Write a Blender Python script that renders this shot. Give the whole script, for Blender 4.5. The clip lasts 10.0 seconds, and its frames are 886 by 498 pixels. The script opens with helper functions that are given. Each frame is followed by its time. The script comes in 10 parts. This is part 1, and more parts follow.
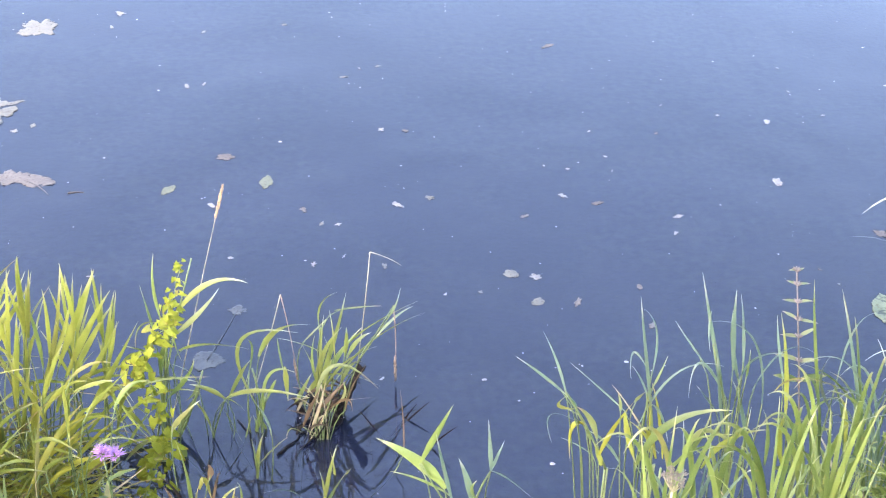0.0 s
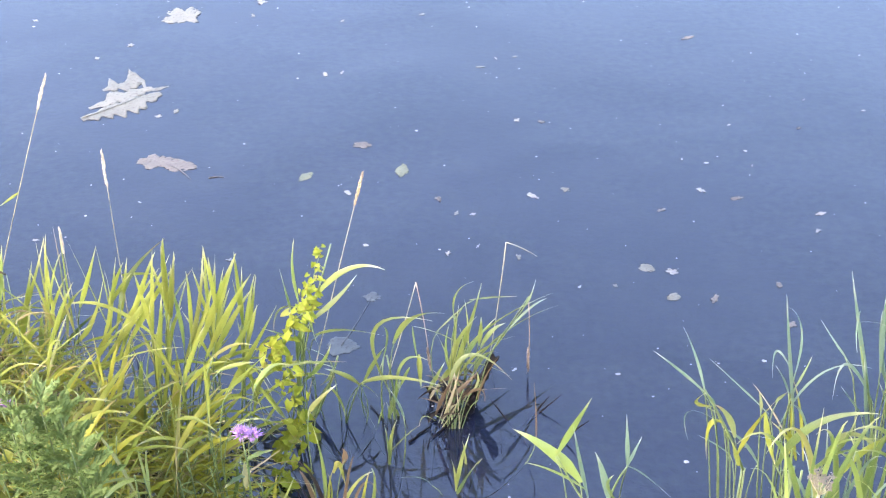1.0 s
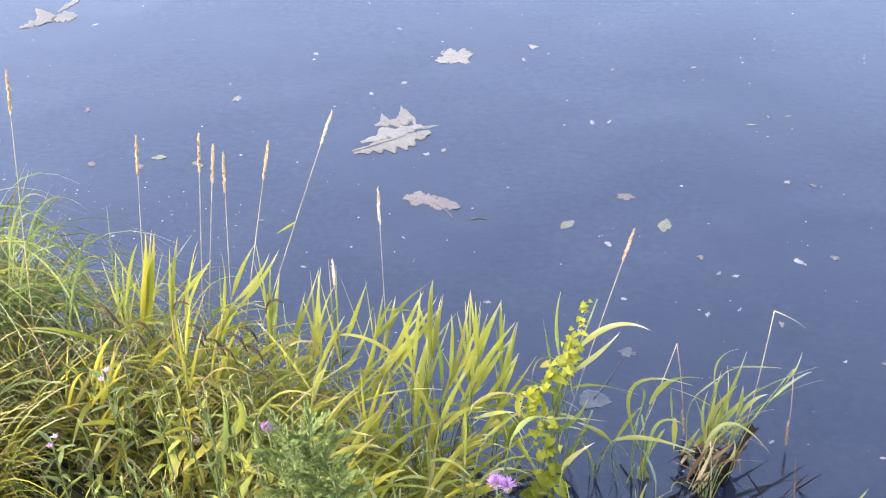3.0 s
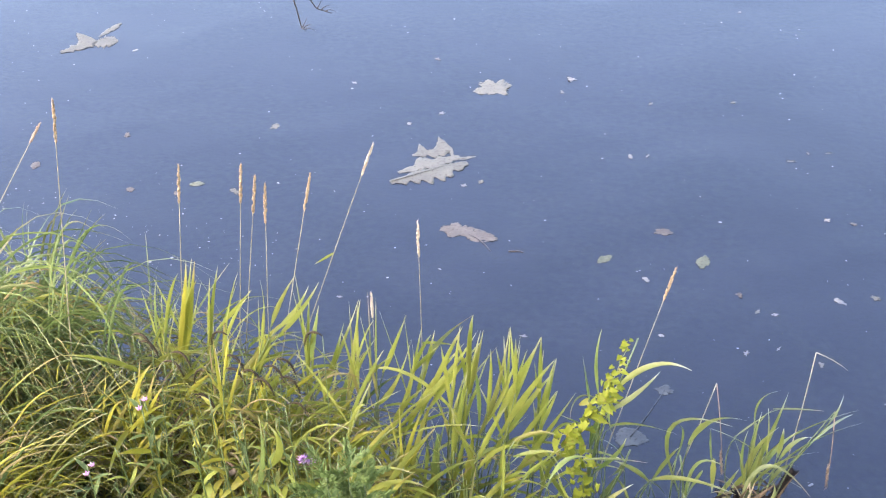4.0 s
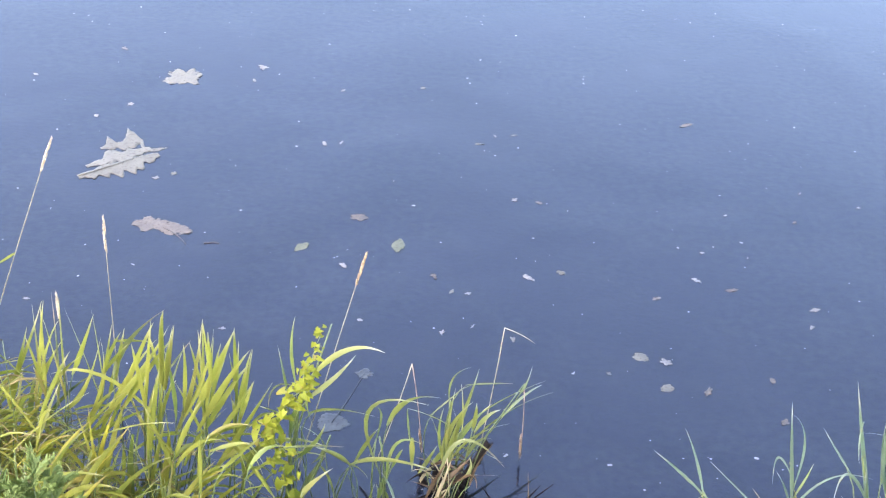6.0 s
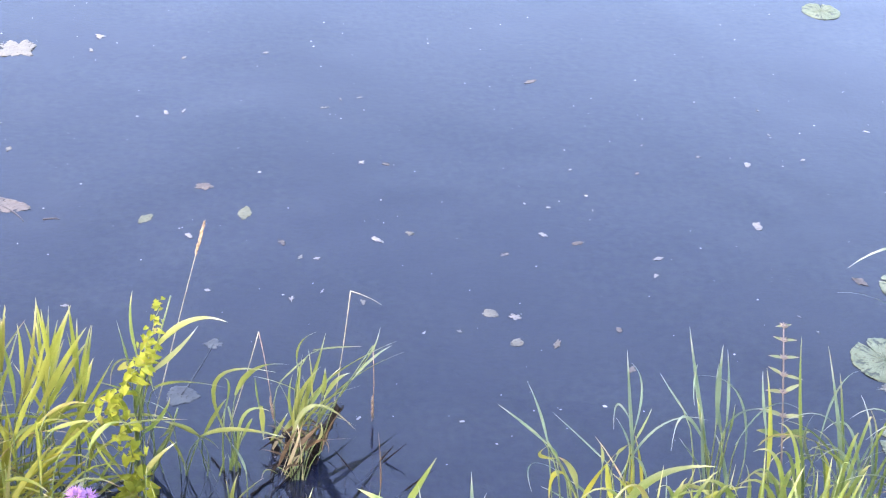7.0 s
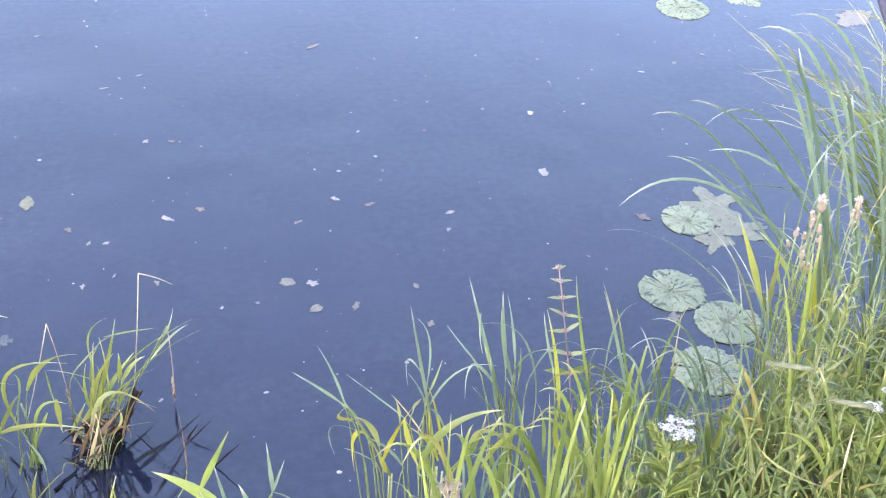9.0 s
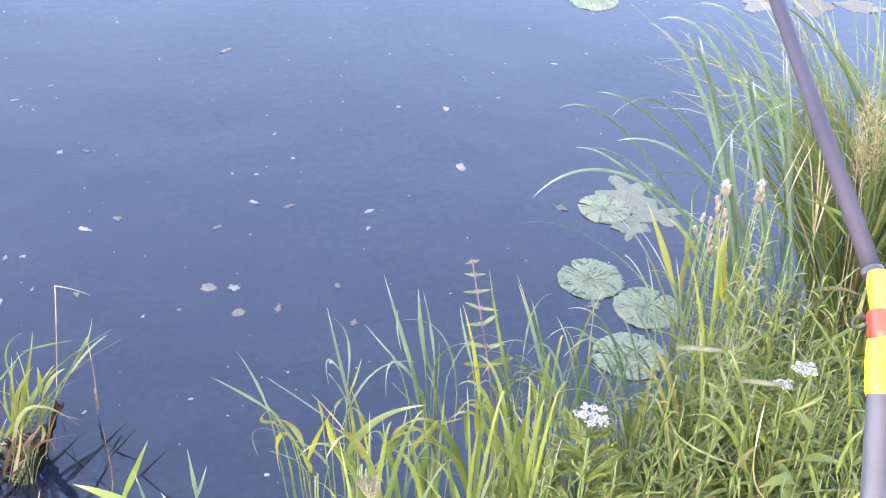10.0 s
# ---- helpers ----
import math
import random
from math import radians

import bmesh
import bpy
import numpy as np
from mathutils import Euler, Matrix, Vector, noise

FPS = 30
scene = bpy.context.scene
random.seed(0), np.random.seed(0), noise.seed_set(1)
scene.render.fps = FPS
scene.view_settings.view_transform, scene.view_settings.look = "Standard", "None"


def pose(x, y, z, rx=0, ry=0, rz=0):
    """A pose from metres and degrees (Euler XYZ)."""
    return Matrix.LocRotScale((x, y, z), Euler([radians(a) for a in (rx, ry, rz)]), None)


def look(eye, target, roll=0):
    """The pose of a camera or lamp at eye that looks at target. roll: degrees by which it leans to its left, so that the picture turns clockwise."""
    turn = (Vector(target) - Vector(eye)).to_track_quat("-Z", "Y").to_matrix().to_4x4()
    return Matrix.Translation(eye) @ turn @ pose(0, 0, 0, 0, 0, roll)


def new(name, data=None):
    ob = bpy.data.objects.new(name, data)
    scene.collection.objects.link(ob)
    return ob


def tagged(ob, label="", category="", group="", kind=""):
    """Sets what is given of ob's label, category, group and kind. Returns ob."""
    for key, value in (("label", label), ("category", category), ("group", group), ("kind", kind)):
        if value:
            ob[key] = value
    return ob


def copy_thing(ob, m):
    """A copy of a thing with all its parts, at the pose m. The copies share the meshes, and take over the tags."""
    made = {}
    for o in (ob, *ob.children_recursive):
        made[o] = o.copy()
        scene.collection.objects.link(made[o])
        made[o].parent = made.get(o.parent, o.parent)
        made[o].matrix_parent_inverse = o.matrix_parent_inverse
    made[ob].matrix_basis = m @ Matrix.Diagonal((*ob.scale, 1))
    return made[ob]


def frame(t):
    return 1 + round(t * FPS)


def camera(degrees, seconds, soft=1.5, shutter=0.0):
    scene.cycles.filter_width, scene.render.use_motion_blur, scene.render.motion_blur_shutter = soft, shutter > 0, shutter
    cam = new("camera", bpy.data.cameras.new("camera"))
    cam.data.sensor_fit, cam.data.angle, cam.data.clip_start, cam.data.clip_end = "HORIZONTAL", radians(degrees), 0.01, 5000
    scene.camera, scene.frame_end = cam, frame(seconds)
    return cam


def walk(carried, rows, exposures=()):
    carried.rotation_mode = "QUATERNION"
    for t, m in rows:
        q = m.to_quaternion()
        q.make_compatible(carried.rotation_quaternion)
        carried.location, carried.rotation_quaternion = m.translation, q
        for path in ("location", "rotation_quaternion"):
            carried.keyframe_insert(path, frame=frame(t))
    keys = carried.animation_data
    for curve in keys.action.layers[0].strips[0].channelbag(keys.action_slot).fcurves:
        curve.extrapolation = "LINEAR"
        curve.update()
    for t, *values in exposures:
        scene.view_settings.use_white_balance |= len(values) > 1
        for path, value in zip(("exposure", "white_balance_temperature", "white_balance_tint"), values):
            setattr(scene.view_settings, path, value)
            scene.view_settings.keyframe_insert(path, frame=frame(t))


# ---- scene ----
cam = camera(37.68, 10.0, soft=1.1)
PATH = [
    (0.0, (0.0000, 0.0000, 2.1292), (0.0000, 2.4383, 0.3815), 0.981),
    (0.5, (-0.0035, 0.0051, 2.1262), (-0.0910, 2.4341, 0.3677), 0.358),
    (1.0, (-0.0274, 0.0050, 2.1201), (-0.3137, 2.4165, 0.3586), -1.600),
    (1.5, (-0.0542, 0.0090, 2.1267), (-0.5865, 2.3832, 0.3717), -3.820),
    (2.0, (-0.0818, 0.0122, 2.1297), (-0.7857, 2.3566, 0.3953), -4.785),
    (2.5, (-0.0918, 0.0180, 2.1351), (-0.8668, 2.3657, 0.4357), -4.640),
    (2.7, (-0.0897, 0.0154, 2.1417), (-0.8903, 2.3624, 0.4533), -4.576),
    (3.8, (-0.1352, 0.0235, 2.1493), (-0.9919, 2.4006, 0.5321), -3.209),
    (4.0, (-0.1283, 0.0262, 2.1571), (-1.0184, 2.3927, 0.5423), -3.780),
    (4.5, (-0.1210, 0.0266, 2.1591), (-1.0754, 2.3863, 0.5715), -3.781),
    (5.0, (-0.1144, 0.0302, 2.1579), (-1.0725, 2.3981, 0.5846), -3.803),
    (5.5, (-0.1013, 0.0417, 2.1538), (-0.7008, 2.5115, 0.5599), -0.392),
    (6.0, (-0.0879, 0.0384, 2.1559), (-0.3274, 2.5340, 0.5083), 1.963),
    (6.2, (-0.0800, 0.0377, 2.1515), (-0.2719, 2.5235, 0.4829), 2.093),
    (7.3, (-0.0180, 0.0496, 2.1515), (0.1335, 2.5083, 0.4392), 3.712),
    (7.5, (-0.0120, 0.0478, 2.1527), (0.1706, 2.5004, 0.4347), 3.694),
    (8.0, (0.0076, 0.0431, 2.1561), (0.2716, 2.4767, 0.4218), 3.368),
    (8.5, (0.0249, 0.0374, 2.1576), (0.3875, 2.4491, 0.4105), 3.456),
    (9.0, (0.0396, 0.0294, 2.1662), (0.5233, 2.4142, 0.4116), 3.799),
    (9.5, (0.0531, 0.0178, 2.1756), (0.6495, 2.3759, 0.4195), 4.062),
    (10.0, (0.0670, 0.0061, 2.1859), (0.7047, 2.3543, 0.4312), 3.528),
]
# seconds, stops, kelvin, tint
LIGHT_ROWS = [(0.0, 3.8, 6600, 20), (1.0, 3.8, 6550, 18), (2.5, 3.65, 6800, 22), (4.0, 3.35, 6650, 20), (4.4, 3.22, 6230, 8), (5.0, 3.19, 6180, 5), (5.6, 3.4, 6580, 14), (7.5, 3.78, 6600, 24), (8.5, 3.78, 6550, 23), (10.0, 3.77, 6650, 22)]
SKY_STRENGTH, SUN_POWER, SUN_WIDTH = 0.15, 0.45, 20.0
WATER_DARK, WATER_LIGHT = (0.0073, 0.0104, 0.0240), (0.0119, 0.0160, 0.0330)
walk(cam, [(t, look(eye, target, roll)) for t, eye, target, roll in PATH], LIGHT_ROWS)

# ---- world and light ----
SUN_UP, SUN_ROUND = 40.0, 222.0
world = bpy.data.worlds.new("hazy_sky")
scene.world = world
world.use_nodes = True
wn = world.node_tree.nodes
wl = world.node_tree.links
sky = wn.new("ShaderNodeTexSky")
sky.sky_type = "NISHITA"
sky.sun_disc = False
sky.sun_elevation, sky.sun_rotation = radians(SUN_UP), radians(SUN_ROUND)
sky.air_density, sky.dust_density, sky.ozone_density = 1.0, 2.6, 1.1
wl.new(sky.outputs["Color"], wn["Background"].inputs["Color"])
wn["Background"].inputs["Strength"].default_value = SKY_STRENGTH
sun_data = bpy.data.lights.new("sun", "SUN")
sun_data.energy, sun_data.angle, sun_data.color = SUN_POWER, radians(SUN_WIDTH), (1.0, 0.94, 0.84)
sun = new("sun", sun_data)
az = radians(SUN_ROUND)
sun_way = Vector((math.sin(az) * math.cos(radians(SUN_UP)), math.cos(az) * math.cos(radians(SUN_UP)), math.sin(radians(SUN_UP))))
sun.matrix_world = look(sun_way * 30, (0, 0, 0))

# ---- materials ----


def mat(name):
    m = bpy.data.materials.new(name)
    m.use_nodes = True
    nt = m.node_tree
    return m, nt, nt.nodes["Principled BSDF"]


def node(nt, kind, ins=None, **props):
    n = nt.nodes.new(kind)
    for k, v in props.items():
        setattr(n, k, v)
    for k, v in (ins or {}).items():
        if isinstance(v, bpy.types.NodeSocket):
            nt.links.new(v, n.inputs[k])
        else:
            n.inputs[k].default_value = v
    return n


def ramp(nt, fac, stops):
    r = nt.nodes.new("ShaderNodeValToRGB")
    els = r.color_ramp.elements
    while len(els) < len(stops):
        els.new(0.5)
    for el, (p, c) in zip(els, stops):
        el.position, el.color = p, (*c, 1)
    nt.links.new(fac, r.inputs[0])
    return r.outputs[0]


def mix(nt, fac, a, b, how="MIX"):
    n = nt.nodes.new("ShaderNodeMix")
    n.data_type, n.blend_type = "RGBA", how
    for s, v in ((0, fac), (6, a), (7, b)):
        if isinstance(v, bpy.types.NodeSocket):
            nt.links.new(v, n.inputs[s])
        else:
            n.inputs[s].default_value = (*v, 1) if isinstance(v, tuple) else v
    return n.outputs[2]


def leaf_material(name, young, old, tip, gloss=0.38, through_light=0.25, veins=70.0, spots=0.25, shine=0.4, sick=0.03, glow=(1.0, 1.0, 0.5)):
    """Blade or leaf: colour runs from plant to plant and blade to blade, ribs along it, dry tip, blotches."""
    m, nt, bsdf = mat(name)
    uv = node(nt, "ShaderNodeUVMap", uv_map="along").outputs[0]
    sep = node(nt, "ShaderNodeSeparateXYZ", {0: uv})
    island = node(nt, "ShaderNodeNewGeometry").outputs["Random Per Island"]
    ob = node(nt, "ShaderNodeObjectInfo").outputs["Random"]
    pick = node(nt, "ShaderNodeMath", {0: island, 1: ob}, operation="ADD")
    pick = node(nt, "ShaderNodeMath", {0: pick.outputs[0]}, operation="FRACT").outputs[0]
    base = ramp(nt, pick, [(0.0, (0.21, 0.165, 0.065)), (sick, old), (0.45, tuple((a + b) / 2 for a, b in zip(old, young))), (1.0, young)])
    tex = node(nt, "ShaderNodeTexCoord").outputs["Object"]
    big = node(nt, "ShaderNodeTexNoise", {"Vector": tex, "Scale": 14.0, "Detail": 3.0}).outputs["Fac"]
    base = mix(nt, ramp(nt, big, [(0.42, (0, 0, 0)), (0.75, (0.45, 0.45, 0.45))]), base, tuple(c * 0.62 for c in old))
    rib = node(nt, "ShaderNodeMath", {0: sep.outputs["X"], 1: veins}, operation="MULTIPLY").outputs[0]
    rib = node(nt, "ShaderNodeMath", {0: rib}, operation="SINE").outputs[0]
    ribf = node(nt, "ShaderNodeMapRange", {0: rib, 1: -1.0, 2: 1.0, 3: 0.0, 4: 0.22}).outputs[0]
    base = mix(nt, ribf, base, tuple(min(1, c * 1.5 + 0.02) for c in young))
    fine = node(nt, "ShaderNodeTexNoise", {"Vector": tex, "Scale": 90.0, "Detail": 2.0}).outputs["Fac"]
    base = mix(nt, ramp(nt, fine, [(0.62, (0, 0, 0)), (0.7, (spots, spots, spots))]), base, (0.2, 0.13, 0.045))
    wob = node(nt, "ShaderNodeMath", {0: big, 1: 0.22, 2: sep.outputs["Y"]}, operation="MULTIPLY_ADD").outputs[0]
    base = mix(nt, ramp(nt, wob, [(0.86, (0, 0, 0)), (1.06, (0.9, 0.9, 0.9))]), base, tip)
    nt.links.new(base, bsdf.inputs["Base Color"])
    bsdf.inputs["Roughness"].default_value = gloss
    bsdf.inputs["Specular IOR Level"].default_value = shine
    bump = node(nt, "ShaderNodeBump", {"Height": rib, "Strength": 0.25, "Distance": 0.0004})
    nt.links.new(bump.outputs[0], bsdf.inputs["Normal"])
    trans = node(nt, "ShaderNodeBsdfTranslucent", {"Color": mix(nt, 1.0, base, glow, "MULTIPLY")})
    out = nt.nodes["Material Output"]
    blend = node(nt, "ShaderNodeMixShader", {0: through_light, 1: bsdf.outputs[0], 2: trans.outputs[0]})
    nt.links.new(blend.outputs[0], out.inputs["Surface"])
    return m


def rough_material(name, dark, light, scale=20.0, rough=0.8, bump=0.3, metal=0.0, depth=0.002, spec=0.5):
    m, nt, bsdf = mat(name)
    tex = node(nt, "ShaderNodeTexCoord").outputs["Object"]
    n1 = node(nt, "ShaderNodeTexNoise", {"Vector": tex, "Scale": scale, "Detail": 6.0}).outputs["Fac"]
    n2 = node(nt, "ShaderNodeTexNoise", {"Vector": tex, "Scale": scale * 7, "Detail": 4.0}).outputs["Fac"]
    rnd = node(nt, "ShaderNodeNewGeometry").outputs["Random Per Island"]
    both = node(nt, "ShaderNodeMath", {0: n1, 1: n2}, operation="MULTIPLY_ADD").outputs[0]
    both = node(nt, "ShaderNodeMath", {0: n1, 1: 0.65, 2: node(nt, "ShaderNodeMath", {0: n2, 1: 0.35}, operation="MULTIPLY").outputs[0]}, operation="MULTIPLY_ADD").outputs[0]
    both = node(nt, "ShaderNodeMath", {0: rnd, 1: 0.15, 2: both}, operation="MULTIPLY_ADD").outputs[0]
    nt.links.new(ramp(nt, both, [(0.36, dark), (0.72, light)]), bsdf.inputs["Base Color"])
    bsdf.inputs["Roughness"].default_value = rough
    bsdf.inputs["Metallic"].default_value = metal
    bsdf.inputs["Specular IOR Level"].default_value = spec
    b = node(nt, "ShaderNodeBump", {"Height": n2, "Strength": bump, "Distance": depth})
    nt.links.new(b.outputs[0], bsdf.inputs["Normal"])
    return m


REED = leaf_material("reed_leaf", (0.246, 0.255, 0.050), (0.112, 0.132, 0.024), (0.30, 0.28, 0.15), gloss=0.40, shine=0.42, sick=0.09, through_light=0.38)
FRESH = leaf_material("fresh_reed_leaf", (0.236, 0.242, 0.060), (0.090, 0.118, 0.027), (0.30, 0.31, 0.20), gloss=0.36, shine=0.75, sick=0.05, through_light=0.3)
YELLOW = leaf_material("yellowing_leaf", (0.275, 0.246, 0.031), (0.145, 0.155, 0.019), (0.27, 0.21, 0.08), gloss=0.42, shine=0.36, sick=0.12, through_light=0.36)
SEDGE = leaf_material("sedge_leaf", (0.106, 0.142, 0.044), (0.042, 0.068, 0.021), (0.22, 0.20, 0.11), gloss=0.40, veins=14.0, shine=0.42, sick=0.08, glow=(0.9, 1.0, 0.6))
BLUE_REED = leaf_material("bluish_reed_leaf", (0.122, 0.172, 0.115), (0.036, 0.062, 0.038), (0.24, 0.25, 0.20), gloss=0.36, shine=0.8, glow=(0.85, 1.0, 0.75))
STRAW = leaf_material("dry_straw", (0.32, 0.28, 0.175), (0.18, 0.14, 0.08), (0.26, 0.20, 0.11), gloss=0.6, through_light=0.2)
DRY_LEAF = leaf_material("dry_tan_leaf", (0.235, 0.195, 0.090), (0.115, 0.085, 0.038), (0.20, 0.15, 0.07), gloss=0.6, shine=0.2, through_light=0.25)
RUSTY = leaf_material("rusty_dead_leaf", (0.108, 0.070, 0.034), (0.042, 0.027, 0.014), (0.12, 0.08, 0.045), gloss=0.6, through_light=0.1, sick=0.001)
DEAD = leaf_material("dead_brown_leaf", (0.03, 0.018, 0.012), (0.010, 0.007, 0.005), (0.03, 0.02, 0.012), gloss=0.5, through_light=0.05, sick=0.001)
GREEN_REED = leaf_material("green_reed_leaf", (0.155, 0.196, 0.050), (0.044, 0.074, 0.018), (0.25, 0.25, 0.12), gloss=0.36, shine=0.5)
HERB = leaf_material("herb_leaf", (0.132, 0.168, 0.043), (0.020, 0.040, 0.009), (0.19, 0.18, 0.055), gloss=0.5, shine=0.22)
FERNY = leaf_material("feathery_leaf", (0.150, 0.200, 0.062), (0.070, 0.110, 0.032), (0.15, 0.19, 0.06), gloss=0.6, shine=0.15)
LANCE = leaf_material("lance_herb_leaf", (0.250, 0.275, 0.045), (0.135, 0.170, 0.026), (0.22, 0.20, 0.05), gloss=0.5, shine=0.25, through_light=0.34)
VINE = leaf_material("vine_leaf", (0.226, 0.242, 0.022), (0.115, 0.138, 0.013), (0.20, 0.14, 0.02), gloss=0.6, spots=0.4, shine=0.15)
PALE = leaf_material("pale_young_leaf", (0.160, 0.175, 0.075), (0.105, 0.128, 0.045), (0.20, 0.15, 0.10), gloss=0.5)
STEM = rough_material("green_stem", (0.05, 0.078, 0.02), (0.12, 0.15, 0.045), 30, 0.5, 0.2)
DRY_STEM = rough_material("dry_stem", (0.16, 0.135, 0.07), (0.31, 0.27, 0.16), 30, 0.6, 0.2)
RED_STEM = rough_material("reddish_stem", (0.080, 0.062, 0.050), (0.150, 0.118, 0.095), 30, 0.6, 0.2)
SEED = rough_material("ripe_seed_head", (0.205, 0.132, 0.068), (0.36, 0.25, 0.138), 60, 0.8, 0.4)
TAN_SEED = rough_material("tan_panicle_seed", (0.15, 0.122, 0.045), (0.29, 0.235, 0.10), 60, 0.8, 0.4)
PALE_SEED = rough_material("pale_seed_head", (0.29, 0.22, 0.14), (0.50, 0.41, 0.29), 60, 0.8, 0.4)
BROWN_SEED = rough_material("brown_seed_head", (0.14, 0.082, 0.045), (0.36, 0.245, 0.155), 60, 0.8, 0.4)
DARK_SEED = rough_material("dark_sedge_spike", (0.014, 0.010, 0.005), (0.052, 0.035, 0.015), 60, 0.8, 0.4, spec=0.2)
GREEN_SEED = rough_material("green_grass_spike", (0.078, 0.090, 0.045), (0.155, 0.158, 0.090), 90, 0.8, 0.5)
WOOD = rough_material("wet_rotten_wood", (0.0022, 0.0018, 0.0019), (0.010, 0.0070, 0.0064), 24, 0.6, 0.8, depth=0.006, spec=0.12)
TWIG = rough_material("dead_twig_bark", (0.013, 0.012, 0.013), (0.05, 0.043, 0.038), 50, 0.8, 0.5)
MUD = rough_material("dark_bank_mud", (0.018, 0.016, 0.010), (0.045, 0.044, 0.022), 6, 0.75, 0.6, depth=0.01)
nt = MUD.node_tree
old_base = nt.nodes["Principled BSDF"].inputs["Base Color"].links[0].from_socket
tex = node(nt, "ShaderNodeTexCoord").outputs["Object"]
patch = node(nt, "ShaderNodeTexNoise", {"Vector": tex, "Scale": 1.3, "Detail": 5.0}).outputs["Fac"]
tufty = node(nt, "ShaderNodeTexNoise", {"Vector": tex, "Scale": 28.0, "Detail": 4.0}).outputs["Fac"]
turf = ramp(nt, tufty, [(0.35, (0.014, 0.020, 0.006)), (0.7, (0.052, 0.066, 0.020))])
nt.links.new(mix(nt, ramp(nt, patch, [(0.38, (0, 0, 0)), (0.52, (1, 1, 1))]), old_base, turf), nt.nodes["Principled BSDF"].inputs["Base Color"])
LILAC = rough_material("lilac_petal", (0.24, 0.10, 0.27), (0.40, 0.21, 0.41), 40, 0.6, 0.1)
PINK = rough_material("pink_petal", (0.34, 0.13, 0.24), (0.48, 0.24, 0.36), 40, 0.6, 0.1)
WHITE = rough_material("white_floret", (0.19, 0.20, 0.18), (0.36, 0.36, 0.35), 60, 0.7, 0.1)
FLUFF = rough_material("pale_seed_fluff", (0.22, 0.19, 0.16), (0.40, 0.37, 0.33), 80, 0.9, 0.5)
BUD = rough_material("dry_bud", (0.085, 0.066, 0.046), (0.185, 0.150, 0.112), 60, 0.8, 0.4)
ROD = rough_material("dark_grey_rod_blank", (0.030, 0.028, 0.040), (0.043, 0.040, 0.055), 8, 0.6, 0.05, spec=0.2)
GREY = rough_material("grey_painted_pole", (0.046, 0.045, 0.053), (0.066, 0.064, 0.074), 9, 0.5, 0.05)
TAPE_YELLOW = rough_material("yellow_tape", (0.62, 0.52, 0.012), (0.74, 0.64, 0.02), 12, 0.4, 0.05)
TAPE_RED = rough_material("red_tape", (0.46, 0.028, 0.012), (0.55, 0.045, 0.02), 12, 0.4, 0.05)
METAL = rough_material("guide_steel", (0.45, 0.45, 0.47), (0.6, 0.6, 0.62), 30, 0.3, 0.02, metal=1.0)
BLACK = rough_material("black_guide_ring", (0.012, 0.012, 0.012), (0.03, 0.03, 0.03), 30, 0.4, 0.02)


